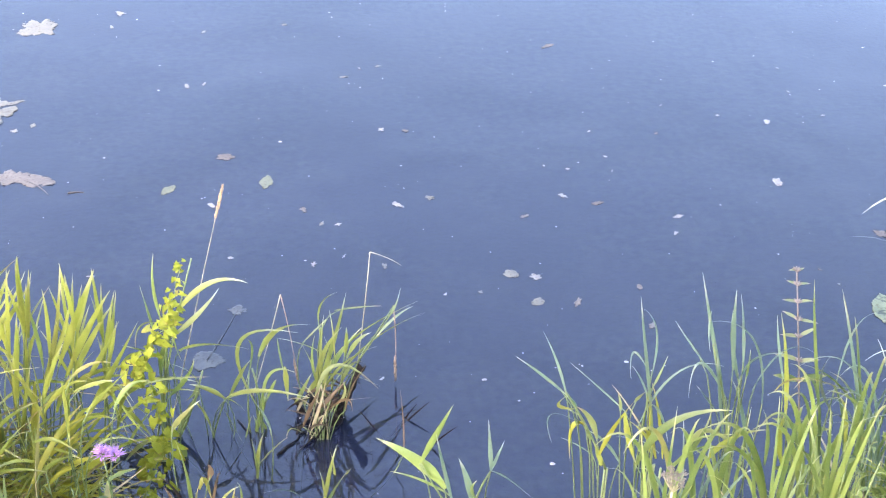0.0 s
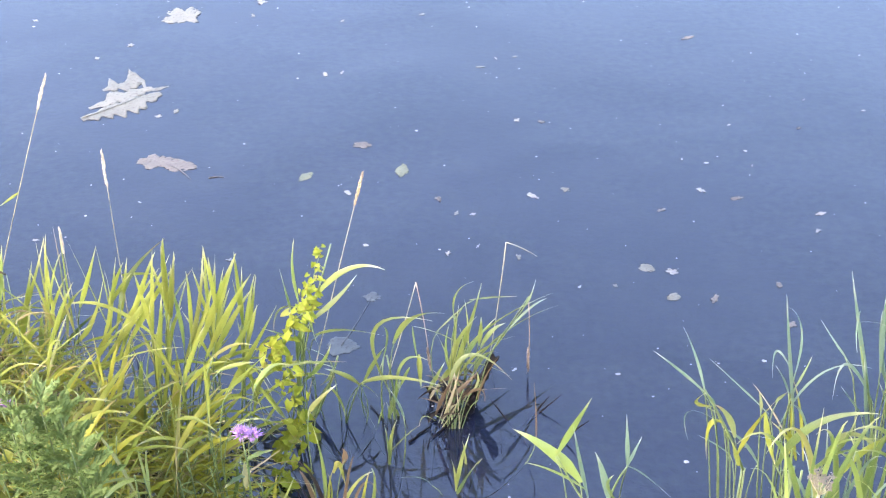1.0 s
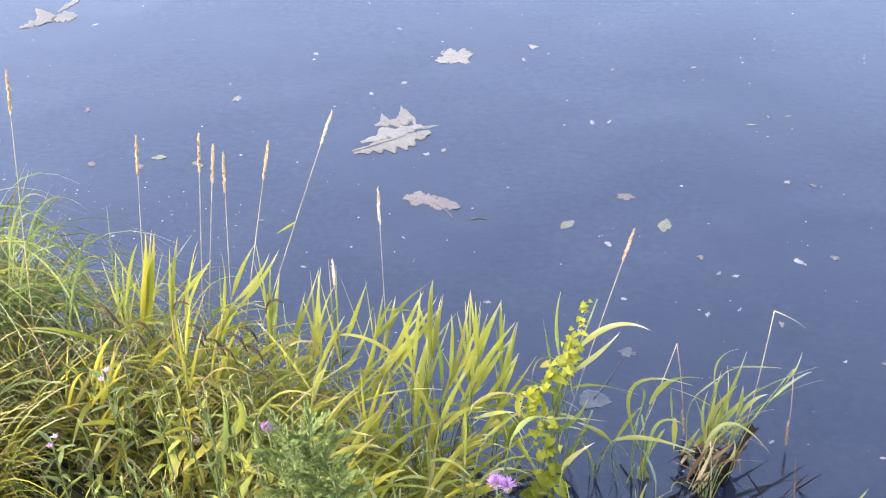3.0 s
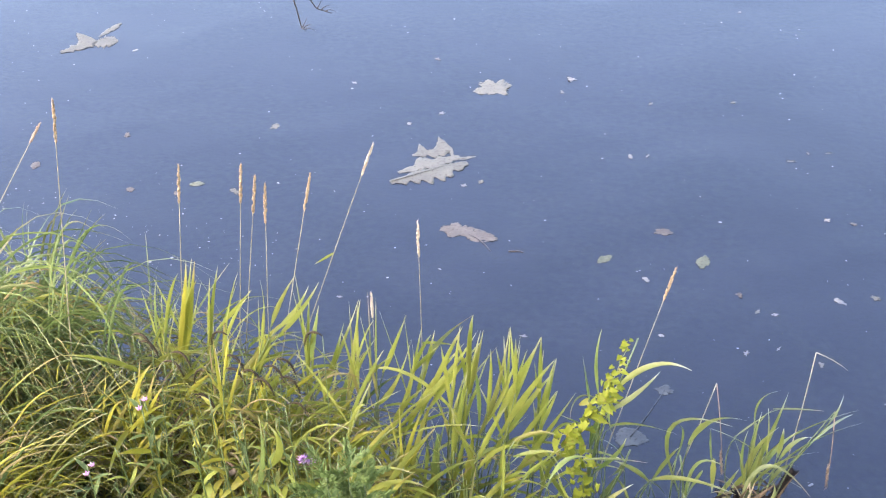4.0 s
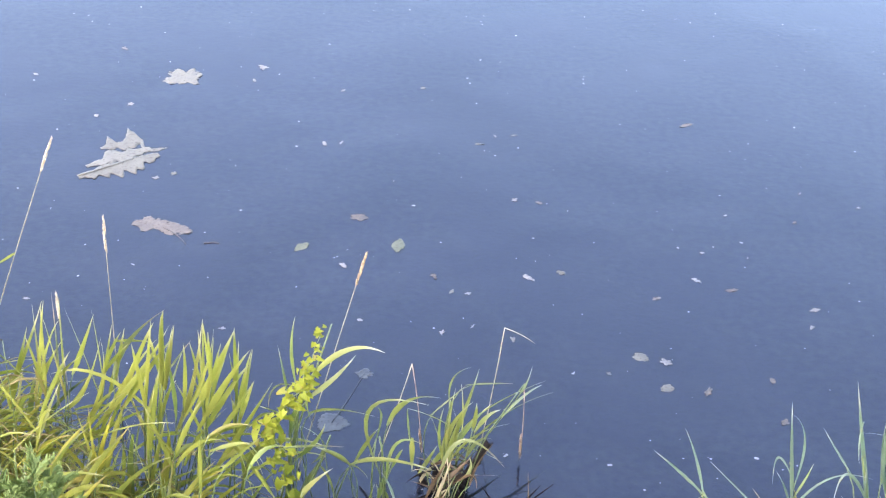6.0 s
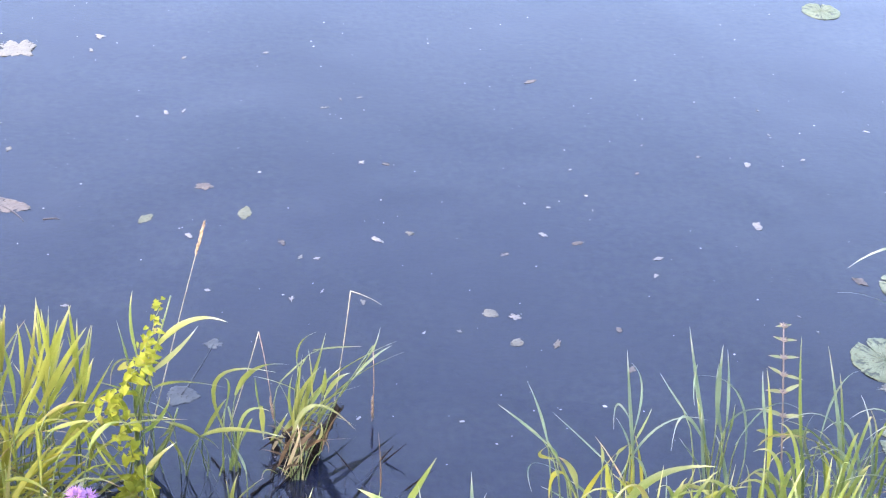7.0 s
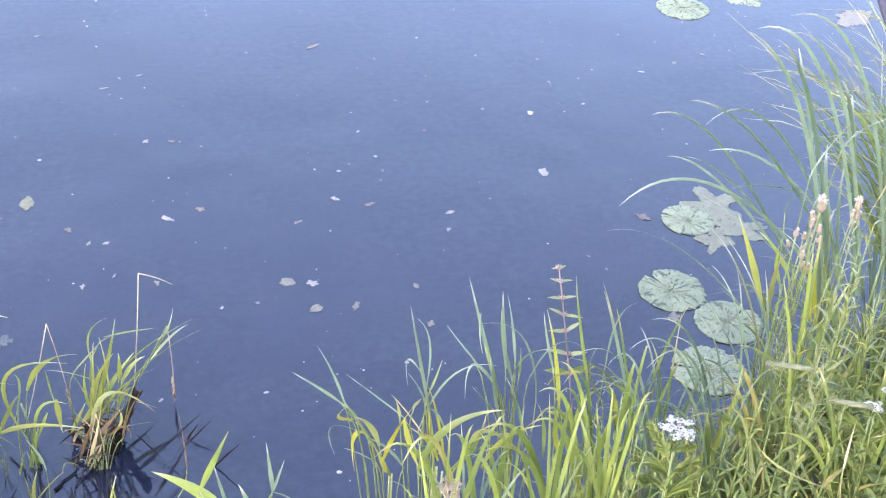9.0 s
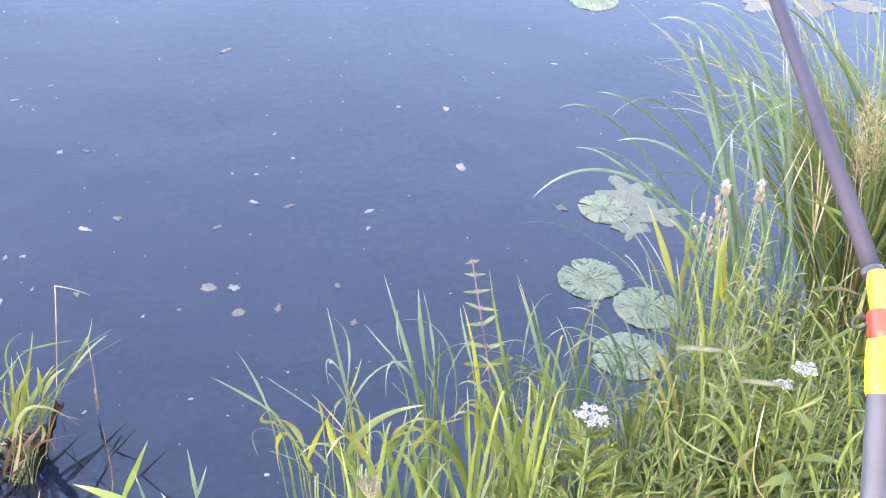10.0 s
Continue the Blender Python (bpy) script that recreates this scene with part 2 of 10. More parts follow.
def floating_material(name, light, dark, rough=0.7, flecks=0.6, slits=0.0):
    """Wet, decaying leaf: blotched, speckled, wrinkled."""
    m, nt, bsdf = mat(name)
    tex = node(nt, "ShaderNodeTexCoord").outputs["Object"]
    n1 = node(nt, "ShaderNodeTexNoise", {"Vector": tex, "Scale": 22.0, "Detail": 6.0, "Roughness": 0.65}).outputs["Fac"]
    n2 = node(nt, "ShaderNodeTexNoise", {"Vector": tex, "Scale": 95.0, "Detail": 4.0}).outputs["Fac"]
    n3 = node(nt, "ShaderNodeTexVoronoi", {"Vector": tex, "Scale": 38.0}).outputs["Distance"]
    rnd = node(nt, "ShaderNodeObjectInfo").outputs["Random"]
    f = node(nt, "ShaderNodeMath", {0: rnd, 1: 0.16, 2: n1}, operation="MULTIPLY_ADD").outputs[0]
    base = ramp(nt, f, [(0.40, dark), (0.74, light)])
    base = mix(nt, ramp(nt, n2, [(0.56, (0, 0, 0)), (0.68, (0.7, 0.7, 0.7))]), base, (dark[0] * 0.5, dark[1] * 0.42, dark[2] * 0.35))
    base = mix(nt, ramp(nt, n3, [(0.04, (flecks,) * 3), (0.12, (0, 0, 0))]), base, (dark[0] * 0.45, dark[1] * 0.36, dark[2] * 0.3))
    h = node(nt, "ShaderNodeMath", {0: n1, 1: 1.0, 2: n2}, operation="MULTIPLY_ADD").outputs[0]
    if slits:
        ang = node(nt, "ShaderNodeTexGradient", {"Vector": tex}, gradient_type="RADIAL").outputs["Fac"]
        away = node(nt, "ShaderNodeVectorMath", {0: tex}, operation="LENGTH").outputs["Value"]
        wob = node(nt, "ShaderNodeMath", {0: n1, 1: 0.05, 2: ang}, operation="MULTIPLY_ADD").outputs[0]
        polar = node(nt, "ShaderNodeCombineXYZ", {"X": node(nt, "ShaderNodeMath", {0: wob, 1: 46.0}, operation="MULTIPLY").outputs[0], "Y": node(nt, "ShaderNodeMath", {0: away, 1: 34.0}, operation="MULTIPLY").outputs[0], "Z": node(nt, "ShaderNodeMath", {0: rnd, 1: 40.0}, operation="MULTIPLY").outputs[0]}).outputs[0]
        cut = node(nt, "ShaderNodeTexNoise", {"Vector": polar, "Scale": 1.0, "Detail": 3.0}).outputs["Fac"]
        base = mix(nt, ramp(nt, cut, [(0.50, (0, 0, 0)), (0.60, (0.35, 0.35, 0.35))]), base, tuple(c * 0.6 for c in dark))
        base = mix(nt, ramp(nt, cut, [(0.585, (0, 0, 0)), (0.62, (slits,) * 3)]), base, (0.03, 0.04, 0.035))
        h = node(nt, "ShaderNodeMath", {0: cut, 1: -2.5, 2: h}, operation="MULTIPLY_ADD").outputs[0]
    nt.links.new(base, bsdf.inputs["Base Color"])
    nt.links.new(ramp(nt, n1, [(0.3, (rough - 0.25,) * 3), (0.7, (rough + 0.15,) * 3)]), bsdf.inputs["Roughness"])
    bsdf.inputs["Specular IOR Level"].default_value = 0.15
    b = node(nt, "ShaderNodeBump", {"Height": h, "Strength": 0.6, "Distance": 0.004})
    nt.links.new(b.outputs[0], bsdf.inputs["Normal"])
    return m


PAD = floating_material("lily_pad", (0.15, 0.17, 0.115), (0.075, 0.096, 0.056), flecks=0.25, slits=0.9)
DROWNED = floating_material("drowned_pale_leaf", (0.118, 0.126, 0.094), (0.060, 0.067, 0.048), flecks=0.3)
BLEACHED = floating_material("bleached_leaf", (0.115, 0.114, 0.097), (0.064, 0.063, 0.054))
BROWN_LEAF = floating_material("brown_floating_leaf", (0.105, 0.096, 0.085), (0.055, 0.048, 0.043))
GREEN_LEAF = floating_material("greenish_floating_leaf", (0.10, 0.106, 0.075), (0.06, 0.066, 0.045))
SPECK = rough_material("pale_seed_speck", (0.10, 0.10, 0.10), (0.24, 0.24, 0.235), 60, 0.7, 0.2)
DEBRIS = floating_material("pale_debris", (0.19, 0.188, 0.18), (0.10, 0.098, 0.092))
SUNKEN = floating_material("sunken_leaf", (0.076, 0.084, 0.084), (0.030, 0.036, 0.042), rough=0.7, flecks=0.2)

# Water: mirror by Fresnel over a dim, slightly see-through body
WATER, nt, bsdf = mat("pond_water")
nt.nodes.remove(bsdf)
tex = node(nt, "ShaderNodeTexCoord").outputs["Object"]
swell = node(nt, "ShaderNodeTexNoise", {"Vector": tex, "Scale": 1.1, "Detail": 2.0, "Distortion": 0.6}).outputs["Fac"]
ripple = node(nt, "ShaderNodeTexNoise", {"Vector": tex, "Scale": 9.0, "Detail": 3.0}).outputs["Fac"]
b1 = node(nt, "ShaderNodeBump", {"Height": swell, "Strength": 1.0, "Distance": 0.010})
b2 = node(nt, "ShaderNodeBump", {"Height": ripple, "Strength": 1.0, "Distance": 0.0005, "Normal": b1.outputs[0]})
fres = node(nt, "ShaderNodeFresnel", {"IOR": 1.66, "Normal": b2.outputs[0]})
murk = node(nt, "ShaderNodeTexNoise", {"Vector": tex, "Scale": 0.7, "Detail": 4.0, "Distortion": 1.2}).outputs["Fac"]
flow = node(nt, "ShaderNodeMapping", {"Vector": tex, "Scale": (0.35, 1.0, 1.0), "Rotation": (0, 0, -0.25)}).outputs[0]
wisp = node(nt, "ShaderNodeTexNoise", {"Vector": flow, "Scale": 1.6, "Detail": 5.0, "Distortion": 2.2}).outputs["Fac"]
film = ramp(nt, wisp, [(0.46, (0, 0, 0)), (0.5, (0.3, 0.3, 0.3)), (0.54, (0, 0, 0))])
body = node(nt, "ShaderNodeBsdfDiffuse", {"Color": mix(nt, film, ramp(nt, murk, [(0.3, WATER_DARK), (0.75, WATER_LIGHT)]), (0.022, 0.027, 0.040))})
clear = node(nt, "ShaderNodeBsdfTransparent", {"Color": (0.55, 0.62, 0.66, 1)})
inside = node(nt, "ShaderNodeMixShader", {0: 0.62, 1: clear.outputs[0], 2: body.outputs[0]})
mirror = node(nt, "ShaderNodeBsdfGlossy", {"Color": (0.648, 0.620, 0.574, 1), "Roughness": 0.010, "Normal": b2.outputs[0]})
both = node(nt, "ShaderNodeMixShader", {0: fres.outputs[0], 1: inside.outputs[0], 2: mirror.outputs[0]})
nt.links.new(both.outputs[0], nt.nodes["Material Output"].inputs["Surface"])

# ---- mesh helpers ----


def link_mesh(name, me, material, parent=None, label=""):
    ob = new(name, me)
    me.materials.append(material)
    if parent:
        ob.parent = parent
    if label:
        tagged(ob, label)
    return ob


def part(name, bm, material, parent, label="", smooth=True):
    me = bpy.data.meshes.new(name)
    bm.to_mesh(me)
    bm.free()
    if smooth:
        me.shade_smooth()
    return link_mesh(name, me, material, parent, label)


def thing(name, place, label, category, group="", kind=""):
    ob = new(name)
    ob.location = place
    ob.empty_display_size = 0.05
    return tagged(ob, label, category, group, kind)


def bez(a, c, b, s):
    return a * (1 - s) ** 2 + c * (2 * s * (1 - s)) + b * s * s


class Sheet:
    """Collects blades as one mesh, with a map that runs across and along each."""

    def __init__(self):
        self.v, self.f, self.uv = [], [], []

    def blade(self, a, c, b, width, n=7, fold=0.25, twist=0.0, base_w=0.55, peak=0.3, power=1.7):
        """A tapering, channelled blade from a by c to b."""
        a, c, b = Vector(a), Vector(c), Vector(b)
        k = len(self.v)
        side0 = None
        for i in range(n + 1):
            s = i / n
            p = bez(a, c, b, s)
            d = ((c - a) * (1 - s) + (b - c) * s)
            d = d.normalized() if d.length > 1e-6 else Vector((0, 0, 1))
            side = d.cross(Vector((0.31, 1.0, 0.17)))
            if side.length < 1e-3:
                side = d.cross(Vector((1, 0, 0)))
            side.normalize()
            if side0 and side.dot(side0) < 0:
                side = -side
            side0 = side
            side = Matrix.Rotation(twist * (0.4 + s), 3, d) @ side
            up = side.cross(d)
            prof = base_w + (1 - base_w) * s / peak if s < peak else max(0.0, 1 - ((s - peak) / (1 - peak)) ** power)
            w = width * 0.5 * prof + 0.0002
            self.v += [p - side * w + up * (w * fold), p, p + side * w + up * (w * fold)]
        for i in range(n):
            q = k + 3 * i
            for j in (0, 1):
                self.f.append((q + j, q + j + 1, q + j + 4, q + j + 3))
                self.uv += [(j / 2, i / n), (j / 2 + 0.5, i / n), (j / 2 + 0.5, (i + 1) / n), (j / 2, (i + 1) / n)]
        return self

    def leaf(self, a, d, up, length, width, n=6, fold=0.3, droop=0.25, heart=0.0, teeth=0.0):
        """A broad leaf that starts at a, runs along d and droops."""
        a, d, up = Vector(a), Vector(d).normalized(), Vector(up)
        side = d.cross(up).normalized()
        up = side.cross(d)
        k = len(self.v)
        for i in range(n + 1):
            s = i / n
            p = a + d * (length * s) + up * (length * droop * (s * 0.6 - s * s * 1.3))
            prof = math.sin(math.pi * min(1, s ** 0.75 * 0.985 + 0.015)) ** 0.9
            if heart:
                prof = (1 - s) ** 0.7 * (1.0 if s > 0.06 else 0.75)
            w = width * 0.5 * prof + 0.0002
            back = d * (-heart * width * 0.3 * (1 - s) ** 5)
            t = teeth * w * (1 if i % 2 else -1)
            self.v += [p - side * (w + t) + up * (w * fold) + back, p, p + side * (w + t) + up * (w * fold) + back]
        for i in range(n):
            q = k + 3 * i
            for j in (0, 1):
                self.f.append((q + j, q + j + 1, q + j + 4, q + j + 3))
                self.uv += [(j / 2, i / n), (j / 2 + 0.5, i / n), (j / 2 + 0.5, (i + 1) / n), (j / 2, (i + 1) / n)]
        return self

    def mesh(self, name):
        me = bpy.data.meshes.new(name)
        me.from_pydata([tuple(p) for p in self.v], [], self.f)
        lay = me.uv_layers.new(name="along")
        lay.data.foreach_set("uv", np.array(self.uv, dtype=np.float32).ravel())
        me.shade_smooth()
        return me

    def put(self, name, material, parent=None, label=""):
        return link_mesh(name, self.mesh(name), material, parent, label)


def tube(bm, pts, radii, sides=5, cap=True):
    """A tapered tube along pts."""
    rings = []
    pts = [Vector(p) for p in pts]
    for i, p in enumerate(pts):
        d = (pts[min(i + 1, len(pts) - 1)] - pts[max(i - 1, 0)]).normalized()
        u = d.cross(Vector((0.2, 0.9, 0.35))).normalized()
        w = d.cross(u)
        r = radii[i] if isinstance(radii, (list, tuple)) else radii
        rings.append([bm.verts.new(p + (u * math.cos(g) + w * math.sin(g)) * r) for g in (2 * math.pi * k / sides for k in range(sides))])
    for a, b in zip(rings, rings[1:]):
        for k in range(sides):
            bm.faces.new((a[k], a[(k + 1) % sides], b[(k + 1) % sides], b[k]))
    if cap:
        bm.faces.new(rings[0][::-1])
        bm.faces.new(rings[-1])
    return bm


def arc(a, c, b, n=8):
    return [bez(Vector(a), Vector(c), Vector(b), i / n) for i in range(n + 1)]


def grain(bm, p, d, length, r):
    """A small pointed seed or petal, four-sided."""
    d = Vector(d).normalized()
    u = d.cross(Vector((0.3, 0.2, 0.9))).normalized()
    w = d.cross(u)
    p = Vector(p)
    a, b = bm.verts.new(p), bm.verts.new(p + d * length)
    ring = [bm.verts.new(p + d * length * 0.4 + q * r) for q in (u, w, -u, -w)]
    for k in range(4):
        bm.faces.new((a, ring[(k + 1) % 4], ring[k]))
        bm.faces.new((b, ring[k], ring[(k + 1) % 4]))


def ball(bm, p, r, squash=1.0, rough=0.0, rings=5, seg=8):
    p = Vector(p)
    top, bot = bm.verts.new(p + Vector((0, 0, r * squash))), bm.verts.new(p - Vector((0, 0, r * squash)))
    rows = []
    for i in range(1, rings):
        g = math.pi * i / rings
        rows.append([bm.verts.new(p + Vector((math.sin(g) * math.cos(h), math.sin(g) * math.sin(h), math.cos(g) * squash)) * r * (1 + random.uniform(-rough, rough))) for h in (2 * math.pi * k / seg for k in range(seg))])
    for k in range(seg):
        bm.faces.new((top, rows[0][k], rows[0][(k + 1) % seg]))
        bm.faces.new((bot, rows[-1][(k + 1) % seg], rows[-1][k]))
        for a, b in zip(rows, rows[1:]):
            bm.faces.new((a[k], b[k], b[(k + 1) % seg], a[(k + 1) % seg]))


# ---- ground and water ----
SHORE_X = (-40.0, -6.0, -2.2, -1.6, -1.0, -0.5, 0.0, 0.4, 0.8, 1.4, 2.0, 3.0, 6.0, 40.0)
SHORE_Y = (5.0, 2.9, 2.40, 2.10, 1.85, 1.60, 1.35, 1.40, 1.75, 2.10, 2.55, 2.90, 3.2, 6.0)


def ground_z(x, y):
    d = float(np.interp(x, SHORE_X, SHORE_Y)) - y + 0.05 * noise.noise((x * 3, y * 3, 0))
    far = y - 70 - 6 * noise.noise((x * 0.05, 0, 3))
    if far > 0:
        return min(1.5, far * 0.3) - 0.5
    if d > 0:
        return 0.34 * (1 - math.exp(-d / 0.55)) + 0.025 * noise.noise((x * 5, y * 5, 1)) * min(1, d * 4) - 0.004
    return -0.75 * (1 - math.exp(d / 0.9)) - 0.004


def axis(lo, hi, fine_lo, fine_hi, step):
    mid = list(np.arange(fine_lo, fine_hi, step))
    left, right = [], []
    g, p = step, fine_lo
    while p > lo:
        g *= 1.5
        p -= g
        left.append(max(p, lo))
    g, p = step, mid[-1]
    while p < hi:
        g *= 1.5
        p += g
        right.append(min(p, hi))
    return left[::-1] + mid + right


gx, gy = axis(-1500, 1500, -4.0, 4.0, 0.07), axis(-1500, 2000, -1.2, 4.2, 0.07)
me = bpy.data.meshes.new("ground")
me.from_pydata([(x, y, ground_z(x, y)) for y in gy for x in gx], [], [(j * len(gx) + i, j * len(gx) + i + 1, (j + 1) * len(gx) + i + 1, (j + 1) * len(gx) + i) for j in range(len(gy) - 1) for i in range(len(gx) - 1)])
me.shade_smooth()
tagged(link_mesh("ground", me, MUD), "dark muddy pond bank sloping into the water", "ground", kind="structure")
wx, wy = axis(-400, 400, -4.0, 4.0, 0.5), axis(0.2, 75, 1.0, 5.0, 0.5)
me = bpy.data.meshes.new("water")
me.from_pydata([(x, y, 0) for y in wy for x in wx], [], [(j * len(wx) + i, j * len(wx) + i + 1, (j + 1) * len(wx) + i + 1, (j + 1) * len(wx) + i) for j in range(len(wy) - 1) for i in range(len(wx) - 1)])
tagged(link_mesh("water", me, WATER), "calm blue pond water mirroring a pale sky", "water", kind="structure")

# ---- plant kinds ----


def lean_to(a, b, bow):
    """The bend of a blade from a to b: it rises first, then leans over."""
    a, b = Vector(a), Vector(b)
    m = (a + b) / 2
    return m + Vector((0, 0, 1)) * bow * (b - a).length


def reed(root, top, leaves, material=REED, stem=STEM, r=0.0022, label="", name="reed_plant", group="reeds at the water's edge", stem_bow=0.03, more=5):
    """A leafy reed: a stem from root to top and blades (start on the stem 0 to 1, tip from the root, width, bow)."""
    root, top = Vector(root), Vector(top) - Vector(root)
    t = thing(name, root, label or "yellow-green reed with long narrow leaves at the water's edge", "reed", group)
    c = top * 0.5 + Vector((-top.x * 0.25, -top.y * 0.25, top.z * stem_bow * 3))
    bm = bmesh.new()
    tube(bm, arc((0, 0, -0.03), c, top, 7), [r * (1.25 - 0.09 * i) for i in range(8)])
    part("stem", bm, stem, t)
    for at, tip, w, bow in leaves:
        a = bez(Vector((0, 0, -0.03)), c, top, at)
        s = Sheet().blade(a, lean_to(a, tip, bow), tip, w, n=8, twist=random.uniform(-0.5, 0.5))
        s.put("leaf", material, t)
    for k in range(more):
        at = random.uniform(0.12, 0.75)
        a = bez(Vector((0, 0, -0.03)), c, top, at)
        g, L = random.uniform(0, 6.28), random.uniform(0.12, 0.24)
        e = a + Vector((math.cos(g) * L, math.sin(g) * L * 0.8, random.uniform(-0.45, 0.55) * L))
        Sheet().blade(a, lean_to(a, e, random.uniform(0.2, 0.5)), e, random.uniform(0.006, 0.012), n=8, twist=random.uniform(-0.7, 0.7)).put("leaf", material if random.random() < 0.85 else STRAW, t)
    return t


def seed_grass(root, top, head=0.10, fat=0.0068, material=SEED, leaves=(), bow=0.0, label="", side=(0, 0)):
    """A tall grass stem with a dense spike-like seed head at its top."""
    root, top = Vector(root), Vector(top) - Vector(root)
    t = thing("seeding_grass", root, label or "tall thin grass stem with a ripe tan seed head", "grass", "seeding grass stems")
    c = top * 0.5 + Vector((side[0], side[1], 0)) * top.length
    path = arc((0, 0, -0.03), c, top, 10)
    bm = bmesh.new()
    tube(bm, path, [0.0019 - 0.00012 * i for i in range(11)], 5)
    part("stem", bm, DRY_STEM, t)
    d = (path[-1] - path[-2]).normalized()
    bm = bmesh.new()
    n = 90
    u = d.cross(Vector((0, 1, 0.2))).normalized()
    w = d.cross(u)
    for i in range(n):
        s = i / (n - 1)
        p = top - d * head * (1 - s - random.uniform(-0.02, 0.02))
        g = random.uniform(0, 6.28)
        out = u * math.cos(g) + w * math.sin(g)
        swell = math.sin(math.pi * (0.12 + 0.86 * s)) ** 0.7 * random.uniform(0.7, 1.15)
        grain(bm, p + out * fat * 0.2 * swell, d + out * random.uniform(0.1, 0.3), head * random.uniform(0.08, 0.13), fat * 0.24 * swell + 0.0006)
    part("seed_head", bm, material, t)
    for at, tip, wd, b in leaves:
        a = bez(Vector((0, 0, -0.03)), c, top, at)
        Sheet().blade(a, lean_to(a, tip, b), tip, wd, n=7).put("leaf", REED, t)
    return t


def panicle(root, top, size, label="dry grass stem with a loose tan panicle"):
    """A tall dry grass with a loose, branching flower head."""
    root, top = Vector(root), Vector(top) - Vector(root)
    t = thing("panicle_grass", root, label, "grass", "seeding grass stems")
    c = top * 0.5 + Vector((0.02, 0, 0.05))
    bm = bmesh.new()
    tube(bm, arc((0, 0, -0.03), c, top, 9), [0.0020 - 0.00016 * i for i in range(10)], 5)
    part("stem", bm, DRY_STEM, t)
    bm, seeds = bmesh.new(), bmesh.new()
    for i in range(34):
        s = 1 - size * (i / 33) / top.length
        a = bez(Vector((0, 0, -0.03)), c, top, s)
        g, L = i * 2.4, size * (0.12 + 0.30 * (i / 33)) * random.uniform(0.6, 1.15)
        e = a + Vector((math.cos(g) * 0.55, math.sin(g) * 0.55, random.uniform(0.35, 0.9))) * L
        pts = arc(a, a.lerp(e, 0.5) + Vector((0, 0, L * 0.12)), e, 4)
        tube(bm, pts, 0.0006, 3)
        for k in range(4):
            p = pts[1 + k % 4] + Vector((random.uniform(-1, 1), random.uniform(-1, 1), random.uniform(-1, 1))) * 0.003
            grain(seeds, p, (random.uniform(-1, 1), random.uniform(-1, 1), 1.2), 0.0065, 0.0011)
    tagged(part("branchlets", bm, DRY_STEM, t), kind="stuff")
    tagged(part("seeds", seeds, TAN_SEED, t), kind="stuff")
    return t


def kinked_stem(root, knee, tip, head=0.0, material=DRY_STEM, label="", fat=0.005, name="broken_stem", hanging=None):
    """A dry stem snapped over at the knee, its end hanging."""
    root, knee, tip = Vector(root), Vector(knee) - Vector(root), Vector(tip) - Vector(root)
    t = thing(name, root, label or "dry broken reed stem bent over above the water", "reed")
    bm = bmesh.new()
    tube(bm, arc((0, 0, -0.02), knee * 0.5 + Vector((0.01, 0, 0.01)), knee, 6), 0.0013)
    part("stem", bm, material, t)
    bm = bmesh.new()
    tube(bm, arc(knee, (knee + tip) / 2 + Vector((0.006, 0, 0.006)), tip, 4), [0.0013, 0.0012, 0.0011, 0.0009, 0.0007])
    part("hanging_end", bm, hanging or material, t)
    if head:
        bm = bmesh.new()
        d = (tip - knee).normalized()
        for i in range(26):
            s = i / 25
            out = Vector((math.cos(i * 2.4), math.sin(i * 2.4), 0))
            grain(bm, tip - d * head * (1 - s), d + out * 0.3, head * 0.2, fat * 0.35 * math.sin(math.pi * (0.1 + 0.85 * s)) + 0.0005)
        tagged(part("seed_head", bm, BROWN_SEED, t), kind="stuff")
    return t


def arching_sedge(root, tips, material=SEDGE, width=0.006, label="", group="sedge tufts", name="sedge_tuft"):
    """A tuft whose long blades (tip from the root, height of the bend 0 to 1, sideways share of the bend) arch over."""
    t = thing(name, root, label or "green sedge tuft with long arching blades at the water's edge", "sedge", group)
    for k, (tip, rise, share) in enumerate(tips):
        tip = Vector(tip)
        a = Vector((random.uniform(-0.02, 0.02), random.uniform(-0.02, 0.02), -0.02))
        c = Vector((tip.x * share, tip.y * share, rise))
        Sheet().blade(a, c, tip, width * random.uniform(0.8, 1.15), n=18, fold=0.4, twist=random.uniform(-0.3, 0.3), base_w=0.85, peak=0.35, power=2.6).put("blade", material, t)
    return t


